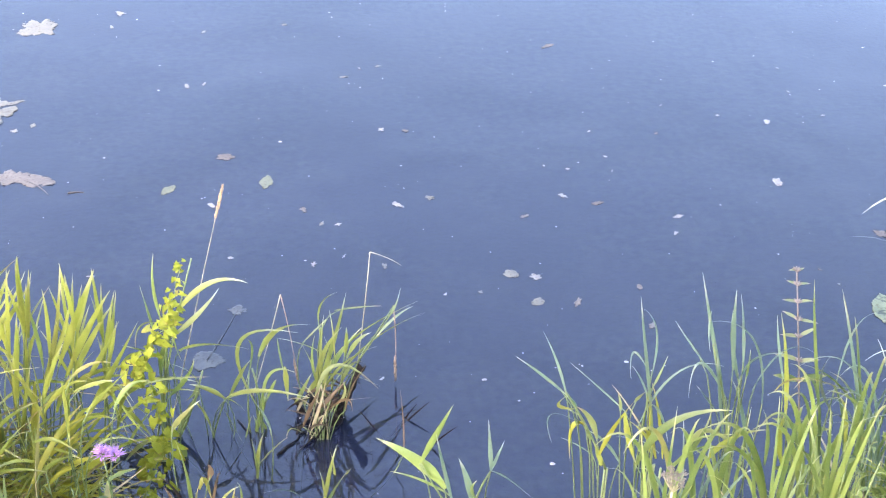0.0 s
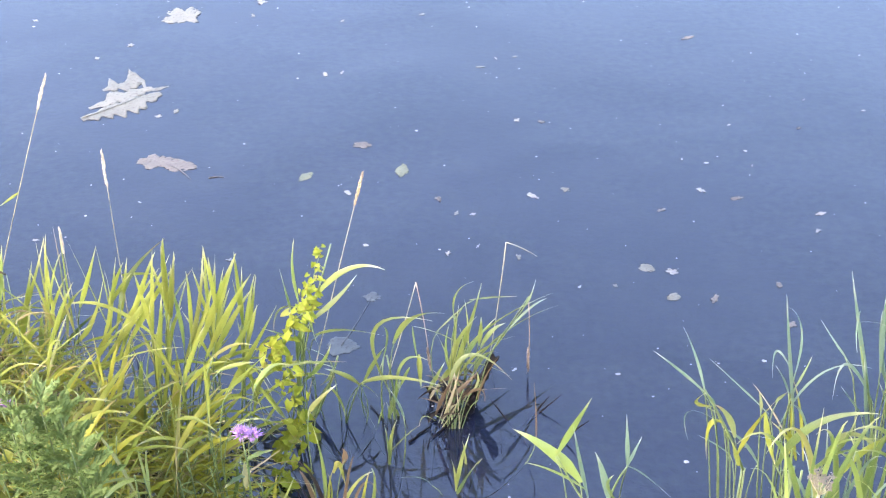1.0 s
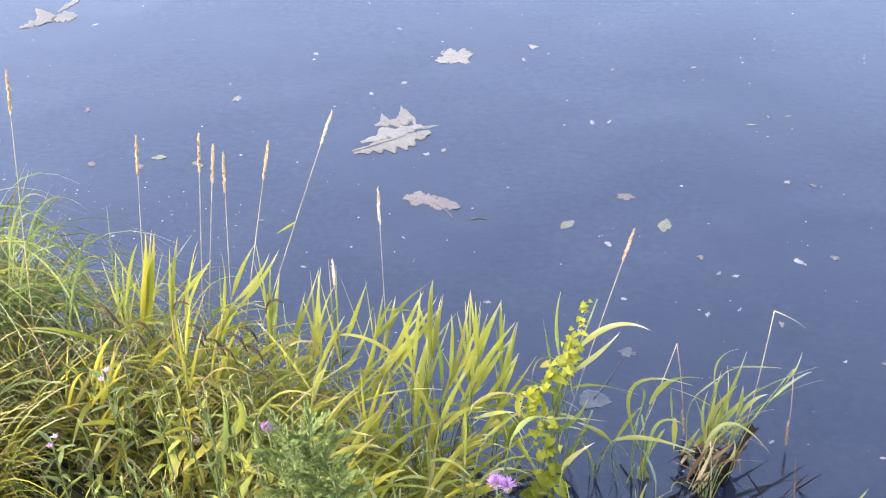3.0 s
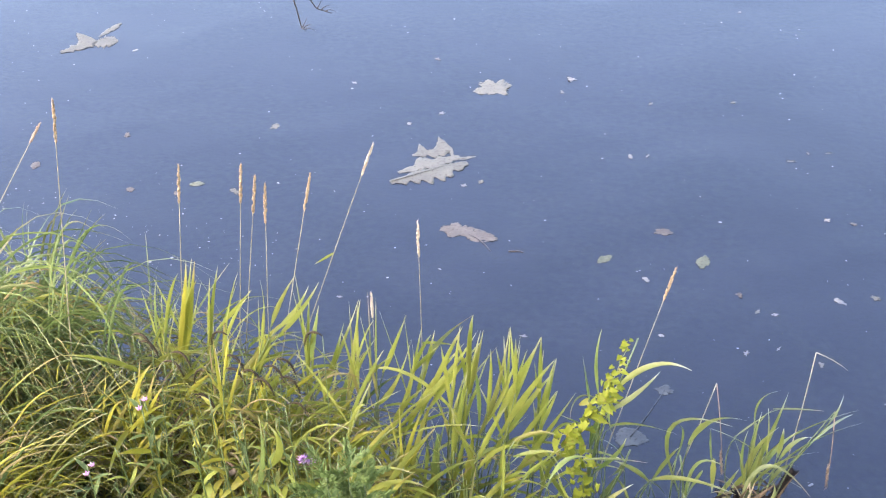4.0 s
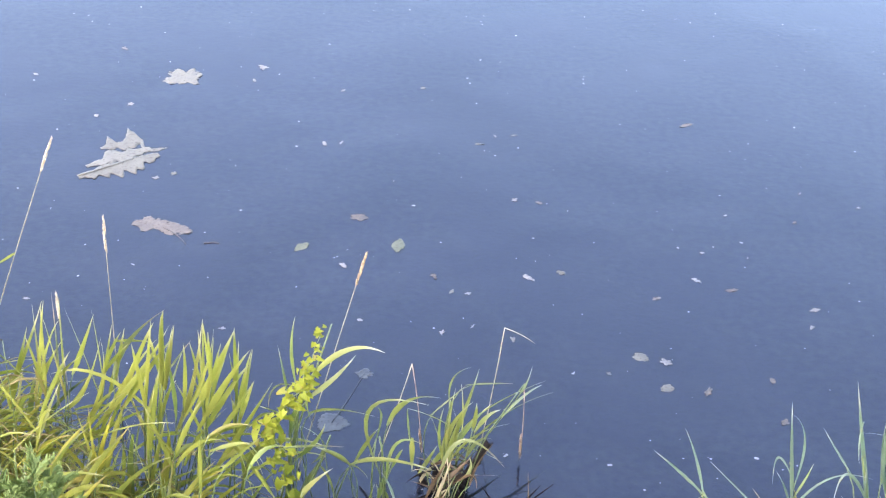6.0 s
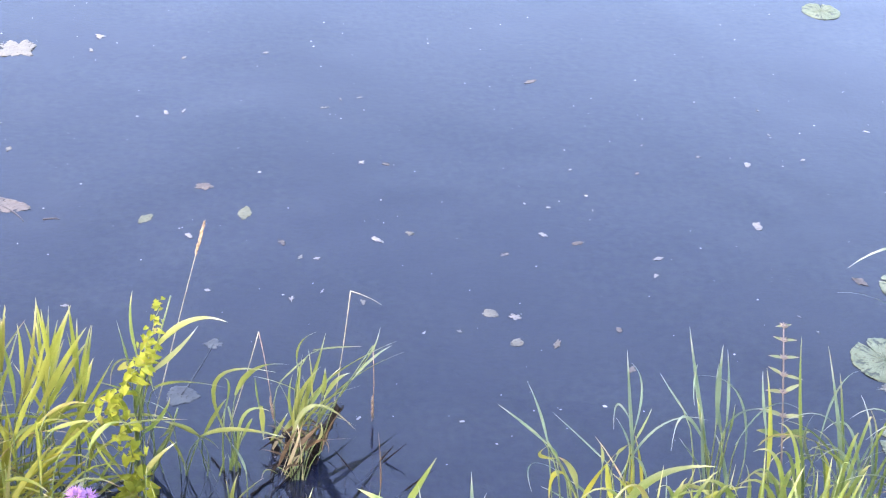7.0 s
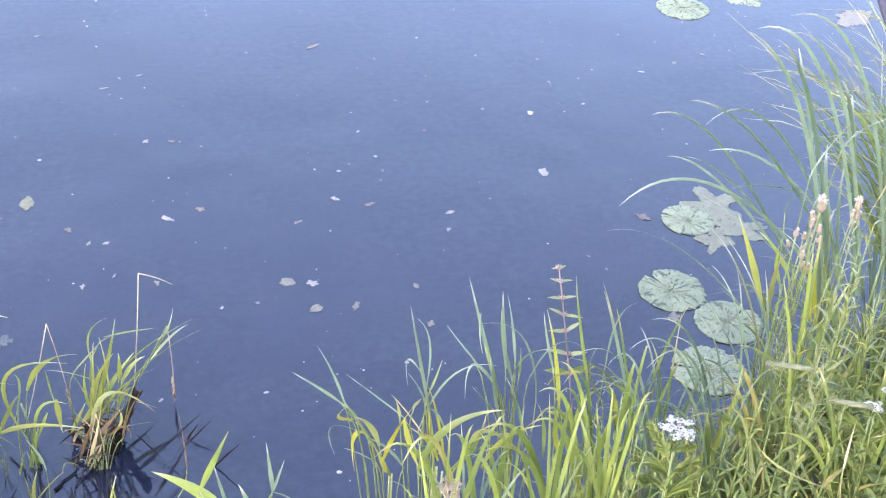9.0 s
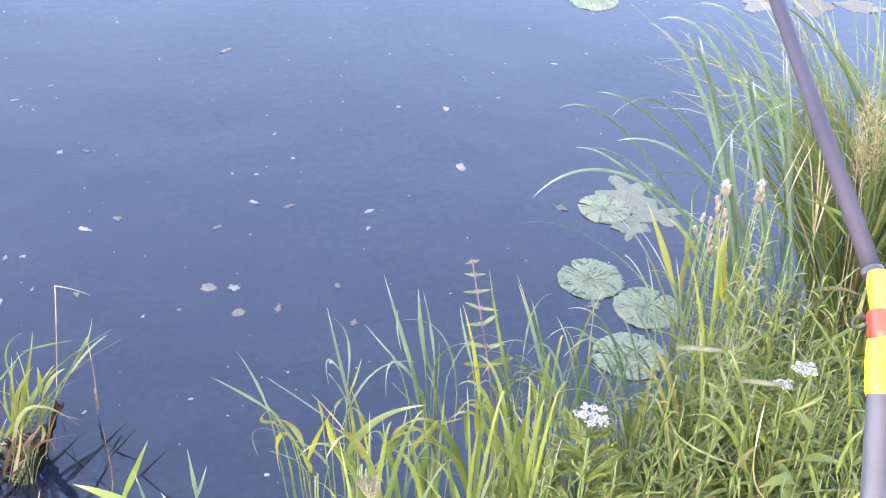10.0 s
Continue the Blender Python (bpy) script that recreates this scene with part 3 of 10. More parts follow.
def tuft(root, sets, stems=(), name="reed_plant", label="yellow-green reed with broad pointed leaves in the reed bed", group="reeds at the water's edge", category="reed"):
    """A plant given leaf by leaf: sets of (material, [(start, bend, tip, width)]) and stems (start, bend, end, radius), all from the root."""
    x, y, z = root
    low = min(z - 0.02, max(-0.12, ground_z(x, y)))
    t = thing(name, (x, y, low), label, category, group)
    lift = Vector((0, 0, z - low))
    bm = bmesh.new()
    tube(bm, arc((0, 0, -0.03), lift * 0.5, lift, 3), 0.0024)
    for a, c, b, r in stems:
        tube(bm, arc(Vector(a) + lift, Vector(c) + lift, Vector(b) + lift, 6), [r * (1.1 - 0.07 * i) for i in range(7)])
    for material, blades in sets:
        for a, c, b, w in blades:
            a, c, b = Vector(a), Vector(c), Vector(b)
            if 0.02 < math.hypot(a.x, a.y) < 0.06 and abs(a.z) < 0.12:
                tube(bm, arc((0, 0, 0), Vector((a.x * 0.35, a.y * 0.35, a.z * 0.55 + lift.z)), a + lift, 5), 0.0012, 4)
            elif a.z > 0.04 and b.z > a.z and math.hypot(a.x, a.y) < 0.3:
                way = (c - a).normalized() * min(0.08, 0.4 * a.z)
                tube(bm, arc(Vector((a.x * 0.3, a.y * 0.3, 0)), a + lift - way, a + lift + way * 0.2, 6), [0.0016, 0.0015, 0.0015, 0.0014, 0.0013, 0.0012, 0.001], 4)
    part("stem", bm, STEM, t)
    for material, blades in sets:
        for a, c, b, w in blades:
            if name == "sedge_tuft":
                Sheet().blade(Vector(a) + lift, Vector(c) + lift, Vector(b) + lift, w * 1.0, n=16, fold=0.3, twist=random.uniform(-0.4, 0.4), base_w=0.85, peak=0.35, power=3.0).put("leaf", material or REED, t)
                continue
            Sheet().blade(Vector(a) + lift, Vector(c) + lift, Vector(b) + lift, w * 0.84, n=11, fold=0.3, twist=random.uniform(-0.7, 0.7), base_w=0.32, peak=0.3, power=1.35).put("leaf", material or REED, t)
    return t


def mound(root, n, radius, reach, height, materials, width, label):
    """A rounded sedge tussock: fine blades rise from the crown, arch over and hang outwards, most to one side."""
    t = thing("sedge_tussock", root, label, "sedge", "sedge tussocks")
    sheets = [Sheet() for _ in materials]
    for k in range(n):
        h, rr = random.uniform(0, 6.28), radius * math.sqrt(random.random())
        a = Vector((math.cos(h) * rr, math.sin(h) * rr * 0.7, -0.03))
        g = random.gauss(-0.35, 0.75)
        L = reach * random.uniform(0.45, 1.1)
        up = height * random.uniform(0.55, 1.1) * (1 - 0.25 * rr / radius)
        b = a + Vector((math.cos(g) * L, math.sin(g) * L, up * random.uniform(0.1, 0.85)))
        c = a + Vector((math.cos(g) * L * 0.42, math.sin(g) * L * 0.42, up * 1.75))
        sheets[random.choices(range(len(sheets)), [6, 4, 2, 1][:len(sheets)])[0]].blade(a, c, b, width * random.uniform(0.6, 1.25), n=9, fold=0.35, twist=random.uniform(-0.5, 0.5), base_w=0.8, power=2.2)
    for s, m in zip(sheets, materials):
        tagged(s.put("blade_mass", m, t), kind="stuff")
    return t


def tussock(root, n, length, spread, materials, width, label, lean=(0, 0), droop=0.55, group="grass tussocks", name="grass_tussock", rise=0.65):
    """A dense tussock of fine blades that arch out to all sides."""
    t = thing(name, root, label, "grass", group)
    sheets = [Sheet() for _ in materials]
    for k in range(n):
        g = random.uniform(0, 2 * math.pi)
        rr = spread * math.sqrt(random.random())
        L = length * random.uniform(0.55, 1.1)
        out = Vector((math.cos(g), math.sin(g), 0)) * (0.25 + 0.5 * random.random()) + Vector((*lean, 0))
        a = Vector((math.cos(g) * rr * 0.4, math.sin(g) * rr * 0.4, -0.03))
        c = a + Vector((out.x * 0.3 * L, out.y * 0.3 * L, L * random.uniform(rise, rise + 0.3)))
        b = a + Vector((out.x * L * 0.85, out.y * L * 0.85, L * random.uniform(1 - droop * 1.3, 1 - droop * 0.2)))
        sheets[random.randrange(len(sheets)) if random.random() < 0.5 else 0].blade(a, c, b, width * random.uniform(0.6, 1.2), n=8, fold=0.35, twist=random.uniform(-0.5, 0.5), base_w=0.8)
    for s, m in zip(sheets, materials):
        tagged(s.put("blade_mass", m, t), kind="stuff")
    return t


_leaf_cache = {}


def lance_leaf(kind, length, width, droop=0.3, teeth=0.0, heart=0.0):
    """One leaf along +x, shared by alike leaves."""
    key = (kind, round(length, 3), round(width, 3), droop, teeth, heart)
    if key not in _leaf_cache:
        _leaf_cache[key] = Sheet().leaf((0, 0, 0), (1, 0, 0.1), (0, 0, 1), length, width, 7 if teeth else 5, droop=droop, teeth=teeth, heart=heart).mesh("leaf")
    return _leaf_cache[key]


def herb(root, top, n, length, width, material=HERB, stem=STEM, label="", name="leafy_herb", pairs=False, up=0.5, group="leafy herbs on the bank", start=0.15, teeth=0.12, droop=0.35, grow=0.75):
    """An upright herb: leaves in a spiral or in opposite pairs up its stem."""
    if width == 0.0125:
        n, length, width = int(n * 1.3), length * 0.82, 0.0105
    root, top = Vector(root), Vector(top) - Vector(root)
    t = thing(name, root, label or "green leafy herb with narrow pointed leaves on the bank", "herb", group)
    c = top * 0.5 + Vector((random.uniform(-0.02, 0.02), random.uniform(-0.02, 0.02), 0))
    bm = bmesh.new()
    tube(bm, arc((0, 0, -0.03), c, top, 6), [0.0026, 0.0024, 0.0022, 0.002, 0.0017, 0.0014, 0.001])
    part("stem", bm, stem, t)
    g0 = random.uniform(0, 6.28)
    for i in range(n):
        k = i // 2 if pairs else i
        cnt = max(1, (n // 2 if pairs else n) - 1)
        s = start + (1 - start) * k / cnt
        g = g0 + (k * 1.571 + (math.pi if i % 2 else 0) if pairs else k * 2.4) + random.uniform(-0.25, 0.25)
        size = (1 - grow * max(0, s - 0.45) / 0.55) * random.uniform(0.85, 1.15)
        q = round(size * 5) / 5 or 0.2
        me = lance_leaf(name, length * q, width * q * random.choice((0.6, 0.75, 0.9)), random.choice((droop, droop * 2.2, -droop * 0.6)), teeth)
        ob = new("leaf", me)
        if not me.materials:
            me.materials.append(material)
        ob.parent = t
        tilt = -(up + 0.5 * s + random.uniform(-0.55, 0.4))
        ob.matrix_local = Matrix.Translation(bez(Vector((0, 0, -0.03)), c, top, min(1, s))) @ Euler((random.uniform(-0.3, 0.3), tilt, g)).to_matrix().to_4x4()
    return t


def feathery(root, top, n, length, label, material=FERNY, name="feathery_herb"):
    """A bushy herb with finely divided leaves."""
    root, top = Vector(root), Vector(top) - Vector(root)
    t = thing(name, root, label, "herb", "feathery herbs")
    bm = bmesh.new()
    tube(bm, arc((0, 0, -0.03), top * 0.5, top, 5), [0.0028, 0.0025, 0.0022, 0.0018, 0.0014, 0.001])
    part("stem", bm, STEM, t)
    for i in range(n):
        s = 0.35 + 0.65 * i / (n - 1)
        g = i * 2.4
        L = length * (1.0 - 0.22 * s) * random.uniform(0.75, 1.2)
        a = bez(Vector((0, 0, 0)), top * 0.5, top, s)
        d = Vector((math.cos(g), math.sin(g), 0.25 + 0.9 * s * s)).normalized()
        sh = Sheet()
        bend = a + d * L * 0.5 + Vector((0, 0, 0.10 * L))
        end = a + d * L - Vector((0, 0, 0.10 * L))
        sh.blade(a, bend, end, 0.0025, 6)
        side = d.cross(Vector((0, 0, 1))).normalized()
        for k in range(9):
            q = bez(a, bend, end, 0.18 + 0.095 * k)
            for sg in (-1, 1):
                e = q + (side * sg * random.uniform(0.5, 0.9) + d * random.uniform(0.6, 1.1) + Vector((0, 0, random.uniform(-0.3, 0.4)))) * L * 0.30 * (1 - 0.08 * k)
                sh.blade(q, (q + e) / 2 + Vector((0, 0, 0.004)), e, random.uniform(0.0045, 0.0078), 3)
                for h in (0.3, 0.65):
                    z = q.lerp(e, h)
                    f = z + (d * random.uniform(0.4, 1.1) + side * sg * random.uniform(-0.8, 0.8) + Vector((0, 0, random.uniform(-0.3, 0.5)))) * L * 0.17
                    sh.blade(z, (z + f) / 2, f, 0.0042, 2)
        sh.put("leaf", material, t)
    return t


def flat_umbel(root, top, size, label, material=WHITE, stems=STEM, name="white_yarrow", florets=308, leaves=10):
    """A flat-topped cluster of tiny florets on branching stalks."""
    root, top = Vector(root), Vector(top) - Vector(root)
    t = thing(name, root, label, "flower")
    fork = top - Vector((0, 0, size * 0.9))
    bm = bmesh.new()
    tube(bm, arc((0, 0, -0.03), fork * 0.5, fork, 6), 0.0022)
    part("stem", bm, stems, t)
    for i in range(11):
        fl, bm = bmesh.new(), bmesh.new()
        g, rr = i * 2.4, size * 0.5 * math.sqrt((i + 0.4) / 11)
        e = top + Vector((math.cos(g) * rr, math.sin(g) * rr, random.uniform(-0.12, 0.05) * size))
        tube(bm, arc(fork, fork.lerp(e, 0.5) + Vector((math.cos(g), math.sin(g), 0)) * rr * 0.25, e, 3), 0.0008, 4)
        for k in range(florets // 11):
            h = random.uniform(0, 6.28)
            q = e + Vector((math.cos(h), math.sin(h), 0)) * size * 0.16 * math.sqrt(random.random()) + Vector((0, 0, random.uniform(0, 0.05) * size))
            for m in range(5):
                grain(fl, q, (math.cos(m * 1.257 + h), math.sin(m * 1.257 + h), 0.25), size * 0.046, size * 0.017)
        part("flower_head", fl, material, t)
        part("stalk", bm, stems, t)
    for i in range(leaves):
        s = 0.2 + 0.7 * i / max(1, leaves - 1)
        g = i * 2.4
        a = fork * s
        d = Vector((math.cos(g), math.sin(g), 0.5))
        sh = Sheet()
        for k in (-0.5, -0.2, 0.0, 0.2, 0.5):
            e = a + (Matrix.Rotation(k, 3, "Z") @ d).normalized() * 0.075 * (1 - abs(k) * 0.5)
            sh.blade(a, (a + e) / 2 + Vector((0, 0, 0.01)), e, 0.007, 4)
        sh.put("leaf", HERB, t)
    return t


def whorled_stalk(root, top):
    """A tall square stalk with tiers of small paired leaves and buds."""
    root, top = Vector(root), Vector(top) - Vector(root)
    t = thing("flower_stalk", root, "tall reddish flower stalk with tiers of small pale paired leaves", "herb")
    bm = bmesh.new()
    tube(bm, arc((0, 0, -0.03), top * 0.5 + Vector((0.012, 0, 0)), top, 8), [0.003 - 0.00022 * i for i in range(9)], 4)
    part("stem", bm, RED_STEM, t)
    c = top * 0.5 + Vector((0.012, 0, 0))
    tiers = ((0.30, 0.060, 0.30, HERB), (0.44, 0.062, 0.28, HERB), (0.56, 0.060, 0.26, HERB), (0.70, 0.056, 0.27, HERB), (0.755, 0.044, 0.22, PALE), (0.82, 0.040, 0.20, PALE), (0.865, 0.034, 0.20, PALE), (0.91, 0.028, 0.22, PALE), (0.955, 0.021, 0.25, PALE), (0.99, 0.014, 0.3, PALE))
    for i, (s, L, fat, m) in enumerate(tiers):
        a = bez(Vector((0, 0, -0.03)), c, top, s)
        for k in (0, 1):
            g = (0.15 if i % 2 else -0.35) + k * math.pi + random.uniform(-0.25, 0.25)
            d = Vector((math.cos(g), math.sin(g), random.uniform(0.12, 0.4)))
            Sheet().leaf(a, d, (0, -0.35, 1), L * random.uniform(0.85, 1.1), L * fat, 6, droop=random.uniform(-0.1, 0.25)).put("leaf", m, t)
        if s > 0.6:
            bm = bmesh.new()
            for k in range(8):
                g = k * 0.8
                grain(bm, a, (math.cos(g), math.sin(g), 0.5), 0.010, 0.0022)
            part("bud_whorl", bm, BUD, t)
    return t


def knapweed(root, top, size):
    """A lilac thistle-like flower head on a leafy stem."""
    root, top = Vector(root), Vector(top) - Vector(root)
    t = thing("knapweed", root, "lilac knapweed flower on a green leafy stem", "flower")
    bm = bmesh.new()
    tube(bm, arc((0, 0, -0.03), top * 0.5 + Vector((0.02, 0, 0)), top, 6), [0.0026, 0.0024, 0.0022, 0.002, 0.0018, 0.0016, 0.0016])
    part("stem", bm, STEM, t)
    for off in ((0, 0, 0), (size * 0.45, 0.01, -size * 0.35)):
        o = top + Vector(off)
        bm = bmesh.new()
        ball(bm, o - Vector((0, 0, 0.004)), size * 0.2, 1.2, 0.05)
        part("flower_cup", bm, STEM, t)
        bm = bmesh.new()
        for i in range(70):
            g, e = i * 2.4, random.uniform(0.05, 1.2)
            d = Vector((math.cos(g) * math.cos(e), math.sin(g) * math.cos(e), math.sin(e)))
            grain(bm, o + d * 0.003, d, size * random.uniform(0.36, 0.55), size * 0.03)
        part("petals", bm, LILAC, t)
    for i in range(9):
        s, g = 0.2 + 0.08 * i, i * 2.4
        Sheet().leaf(top * s, (math.cos(g), math.sin(g), 0.5), (0, 0, 1), 0.06, 0.012, 6, teeth=0.2).put("leaf", HERB, t)
    return t


def bellflower(root, top):
    root, top = Vector(root), Vector(top) - Vector(root)
    t = thing("pink_flower", root, "small pink flowers on a thin green stem in the grass", "flower", "small pink flowers")
    bm = bmesh.new()
    tube(bm, arc((0, 0, -0.03), top * 0.5, top, 5), 0.0014)
    part("stem", bm, STEM, t)
    for k in range(2):
        o = top - Vector((0.012 * (k - 1), 0.008 * k, 0.02 * k))
        bm = bmesh.new()
        for i in range(5):
            g = i * 1.257 + k
            grain(bm, o, (math.cos(g), math.sin(g), 0.8), 0.010, 0.003)
        part("petals", bm, PINK, t)
    for i in range(10):
        s, g = 0.15 + 0.085 * i, i * 2.4
        Sheet().leaf(top * s, (math.cos(g), math.sin(g), 0.5), (0, 0, 1), 0.05, 0.010, 4).put("leaf", HERB, t)
    return t


def fluff_head(root, top, r):
    """A spent composite flower: an urn-shaped dry bud, some with a tuft of pale hairs on it."""
    root, top = Vector(root), Vector(top) - Vector(root)
    t = thing("seed_fluff_stalk", root, "dry stalk with brown buds and pale seed fluff", "herb", "fluffy seed stalks")
    bend = top * 0.5 + Vector((-0.012, 0.004, 0))
    bm = bmesh.new()
    tube(bm, arc((0, 0, -0.03), bend, top - Vector((0, 0, r)), 7), [0.0017, 0.0016, 0.0015, 0.0014, 0.0013, 0.0012, 0.0012, 0.0011])
    part("stem", bm, STEM, t)
    heads = [(top, Vector((random.uniform(-0.15, 0.15), 0, 1)))]
    if r > 0.0062:
        side = Vector((random.choice((-1, 1)) * 0.011, 0.005, -0.030))
        heads.append((top + side, Vector((side.x * 40, 0, 1))))
        bm = bmesh.new()
        tube(bm, arc(bez(Vector((0, 0, 0)), bend, top, 0.93), top + side * 1.2 - Vector((0, 0, 0.01)), top + side - Vector((0, 0, r * 1.4)), 3), 0.0009, 4)
        part("side_stalk", bm, BUD, t)
    for k, (o, d) in enumerate(heads):
        d = d.normalized()
        q = r * (1.0 if k == 0 else 0.8)
        bm = bmesh.new()
        tube(bm, [o + d * (q * s) for s in (-2.6, -2.1, -1.5, -0.9, -0.4, 0.0, 0.15)], [q * w for w in (0.2, 0.55, 0.78, 0.66, 0.5, 0.58, 0.3)], 8)
        for v in bm.verts:
            v.co += Vector((noise.noise(v.co * 300), noise.noise(v.co * 300 + Vector((7, 0, 0))), 0)) * q * 0.12
        part("bud", bm, BUD, t)
        bm = bmesh.new()
        n = 70 if k == 0 and r > 0.0085 else 26
        reach = 1.25 if n > 40 else 0.7
        for i in range(n):
            g, e = i * 2.4, random.uniform(-0.5, 1.5)
            way = Vector((math.cos(g) * math.cos(e), math.sin(g) * math.cos(e), math.sin(e)))
            grain(bm, o, way, q * reach * random.uniform(0.7, 1.1), q * 0.11)
        tagged(part("fluff", bm, FLUFF, t), kind="stuff")
    return t


def timothy(root, neck, tip):
    """A grass stem that leans over, with a soft cylindrical spike."""
    root, neck, tip = Vector(root), Vector(neck) - Vector(root), Vector(tip) - Vector(root)
    t = thing("timothy_grass", root, "leaning grass stem with a soft green cylindrical spike", "grass", "timothy grass")
    bm = bmesh.new()
    tube(bm, arc((0, 0, -0.03), neck * 0.5 + Vector((0.02, 0, 0.10)), neck, 8), 0.0009)
    part("stem", bm, STEM, t)
    bm = bmesh.new()
    ax = tip - neck
    d = ax.normalized()
    u = d.cross(Vector((0, 1, 0.3))).normalized()
    w = d.cross(u)
    tube(bm, [neck + ax * (i / 6) for i in range(7)], [0.0018, 0.0041, 0.0046, 0.0046, 0.0043, 0.0035, 0.001], 7)
    for i in range(240):
        s = (i + 0.5) / 240
        g = i * 2.4
        o = u * math.cos(g) + w * math.sin(g)
        grain(bm, neck + ax * s + o * 0.003, o + d * 1.2, 0.0036, 0.0009)
    part("spike", bm, GREEN_SEED, t)
    return t


def climbing_vine(points):
    """A twining stem through points, with clumps of heart-shaped yellow-green leaves."""
    root = Vector((points[0][0], points[0][1], min(points[0][2], ground_z(points[0][0], points[0][1])) - 0.02))
    t = thing("climbing_vine", root, "yellow-green climbing vine with heart-shaped leaves twined up a reed", "vine")
    pts = [Vector((0, 0, 0))] + [Vector(p) - root for p in points]
    path = []
    for i in range(len(pts) - 1):
        path += [pts[i].lerp(pts[i + 1], k / 4) + Vector((math.cos(i * 3 + k), math.sin(i * 3 + k), 0)) * 0.004 for k in range(4)]
    bm = bmesh.new()
    tube(bm, path, [0.0018 - 0.00002 * i for i in range(len(path))], 5)
    part("stem", bm, STEM, t)
    n = len(path)
    for i in range(4, n):
        s = i / n
        clump = noise.noise((s * 11, 3.3, 0.7)) + (0.65 if s < 0.42 else 0.45 if s < 0.7 else 0.2)
        for k in range(0 if clump < -0.3 else 1 if clump < -0.1 else 2 if clump < 0.15 else 3 if clump < 0.35 else 4):
            g = random.uniform(0, 6.28)
            L = (0.040 - 0.027 * s) * random.uniform(0.55, 1.2)
            d = Vector((math.cos(g), math.sin(g) * 0.3 - 0.1, random.uniform(-1.6, 0.1)))
            a = path[i] + Vector((random.gauss(0, 0.006 + 0.015 * (1 - s)), random.gauss(0, 0.012), random.uniform(-0.014, 0.014)))
            tw = Vector((random.uniform(-0.7, 0.7), -1.0, random.uniform(0.3, 1.1)))
            Sheet().leaf(a, d, tw, L, L * random.uniform(0.55, 0.8), 6, fold=random.uniform(0.1, 0.6), droop=0.4, heart=1.0).put("leaf", VINE, t)
    return t


def sedge_spike(root, top, sign):
    """A thin stem with a drooping dark spike."""
    root, top = Vector(root), Vector(top) - Vector(root)
    t = thing("sedge_spike", root, "thin sedge stem with a nodding dark spike", "sedge", "dark sedge spikes")
    bm = bmesh.new()
    tube(bm, arc((0, 0, -0.03), top * 0.6 + Vector((0, 0, 0.03)), top, 6), 0.001)
    part("stem", bm, STEM, t)
    e = top + Vector((sign * 0.044, 0, -0.034))
    pts = arc(top, top + Vector((sign * 0.034, 0, 0.022)), e, 6)
    bm = bmesh.new()
    tube(bm, pts, [0.0012, 0.0022, 0.0027, 0.0027, 0.0026, 0.002, 0.0008], 6)
    for i in range(40):
        p = pts[1 + i % 5].lerp(pts[2 + i % 5], random.random())
        g = i * 2.4
        grain(bm, p, (math.cos(g), math.sin(g), -0.6), 0.005, 0.0009)
    part("spike", bm, DARK_SEED, t)
    return t


def disc_mesh(name, outline, rings=5, wave=0.0, thick=0.0006, seed=0.0, crimp=0.0, freq=2.4):
    """A thin, wavy leaf blade that fills an outline (angle, radius); its low parts dip under the surface."""
    bm = bmesh.new()
    n = len(outline)
    R = max(r for g, r in outline)
    rims = []
    for top in (1, 0):
        mid = bm.verts.new((0, 0, thick * top))
        rows = []
        for k in range(1, rings + 1):
            f = k / rings
            row = []
            for g, r in outline:
                x, y = math.cos(g) * r * f, math.sin(g) * r * f
                z = wave * R * noise.noise((x / R * freq + seed, y / R * freq, seed)) + crimp * R * f * f * math.sin(g * 9 + 3 * math.sin(g * 2 + seed))
                row.append(bm.verts.new((x, y, z * f + thick * top)))
            rows.append(row)
        rims.append(rows[-1])
        for i in range(n):
            j = (i + 1) % n
            bm.faces.new((mid, rows[0][i], rows[0][j]) if top else (mid, rows[0][j], rows[0][i]))
            for a, b in zip(rows, rows[1:]):
                bm.faces.new((a[i], b[i], b[j], a[j]) if top else (a[j], b[j], b[i], a[i]))
    a, b = rims
    for i in range(n):
        j = (i + 1) % n
        bm.faces.new((a[i], b[i], b[j], a[j]))
    me = bpy.data.meshes.new(name)
    bm.to_mesh(me)
    bm.free()
    me.shade_smooth()
    return me


def torn_outline(r, lobes, jag, squash, seed, n=110):
    """Lobed and frayed edge of a rotting leaf."""
    out = []
    for i in range(n):
        g = 2 * math.pi * i / n
        c, s = math.cos(g), math.sin(g)
        q = 1 - jag + jag * abs(math.cos(lobes * g / 2 + 0.9 * noise.noise((c * 1.3 + seed, s * 1.3, 2)))) ** 1.5
        q += jag * 0.75 * noise.noise((c * 2.5 + seed, s * 2.5, seed)) + 0.16 * noise.noise((c * 9 + seed, s * 9, 1)) + 0.07 * noise.noise((c * 24, s * 24, seed))
        q = max(0.12, q)
        x, y = c * q * r, s * q * r * squash
        out.append((math.atan2(y, x) % (2 * math.pi), math.hypot(x, y)))
    return out


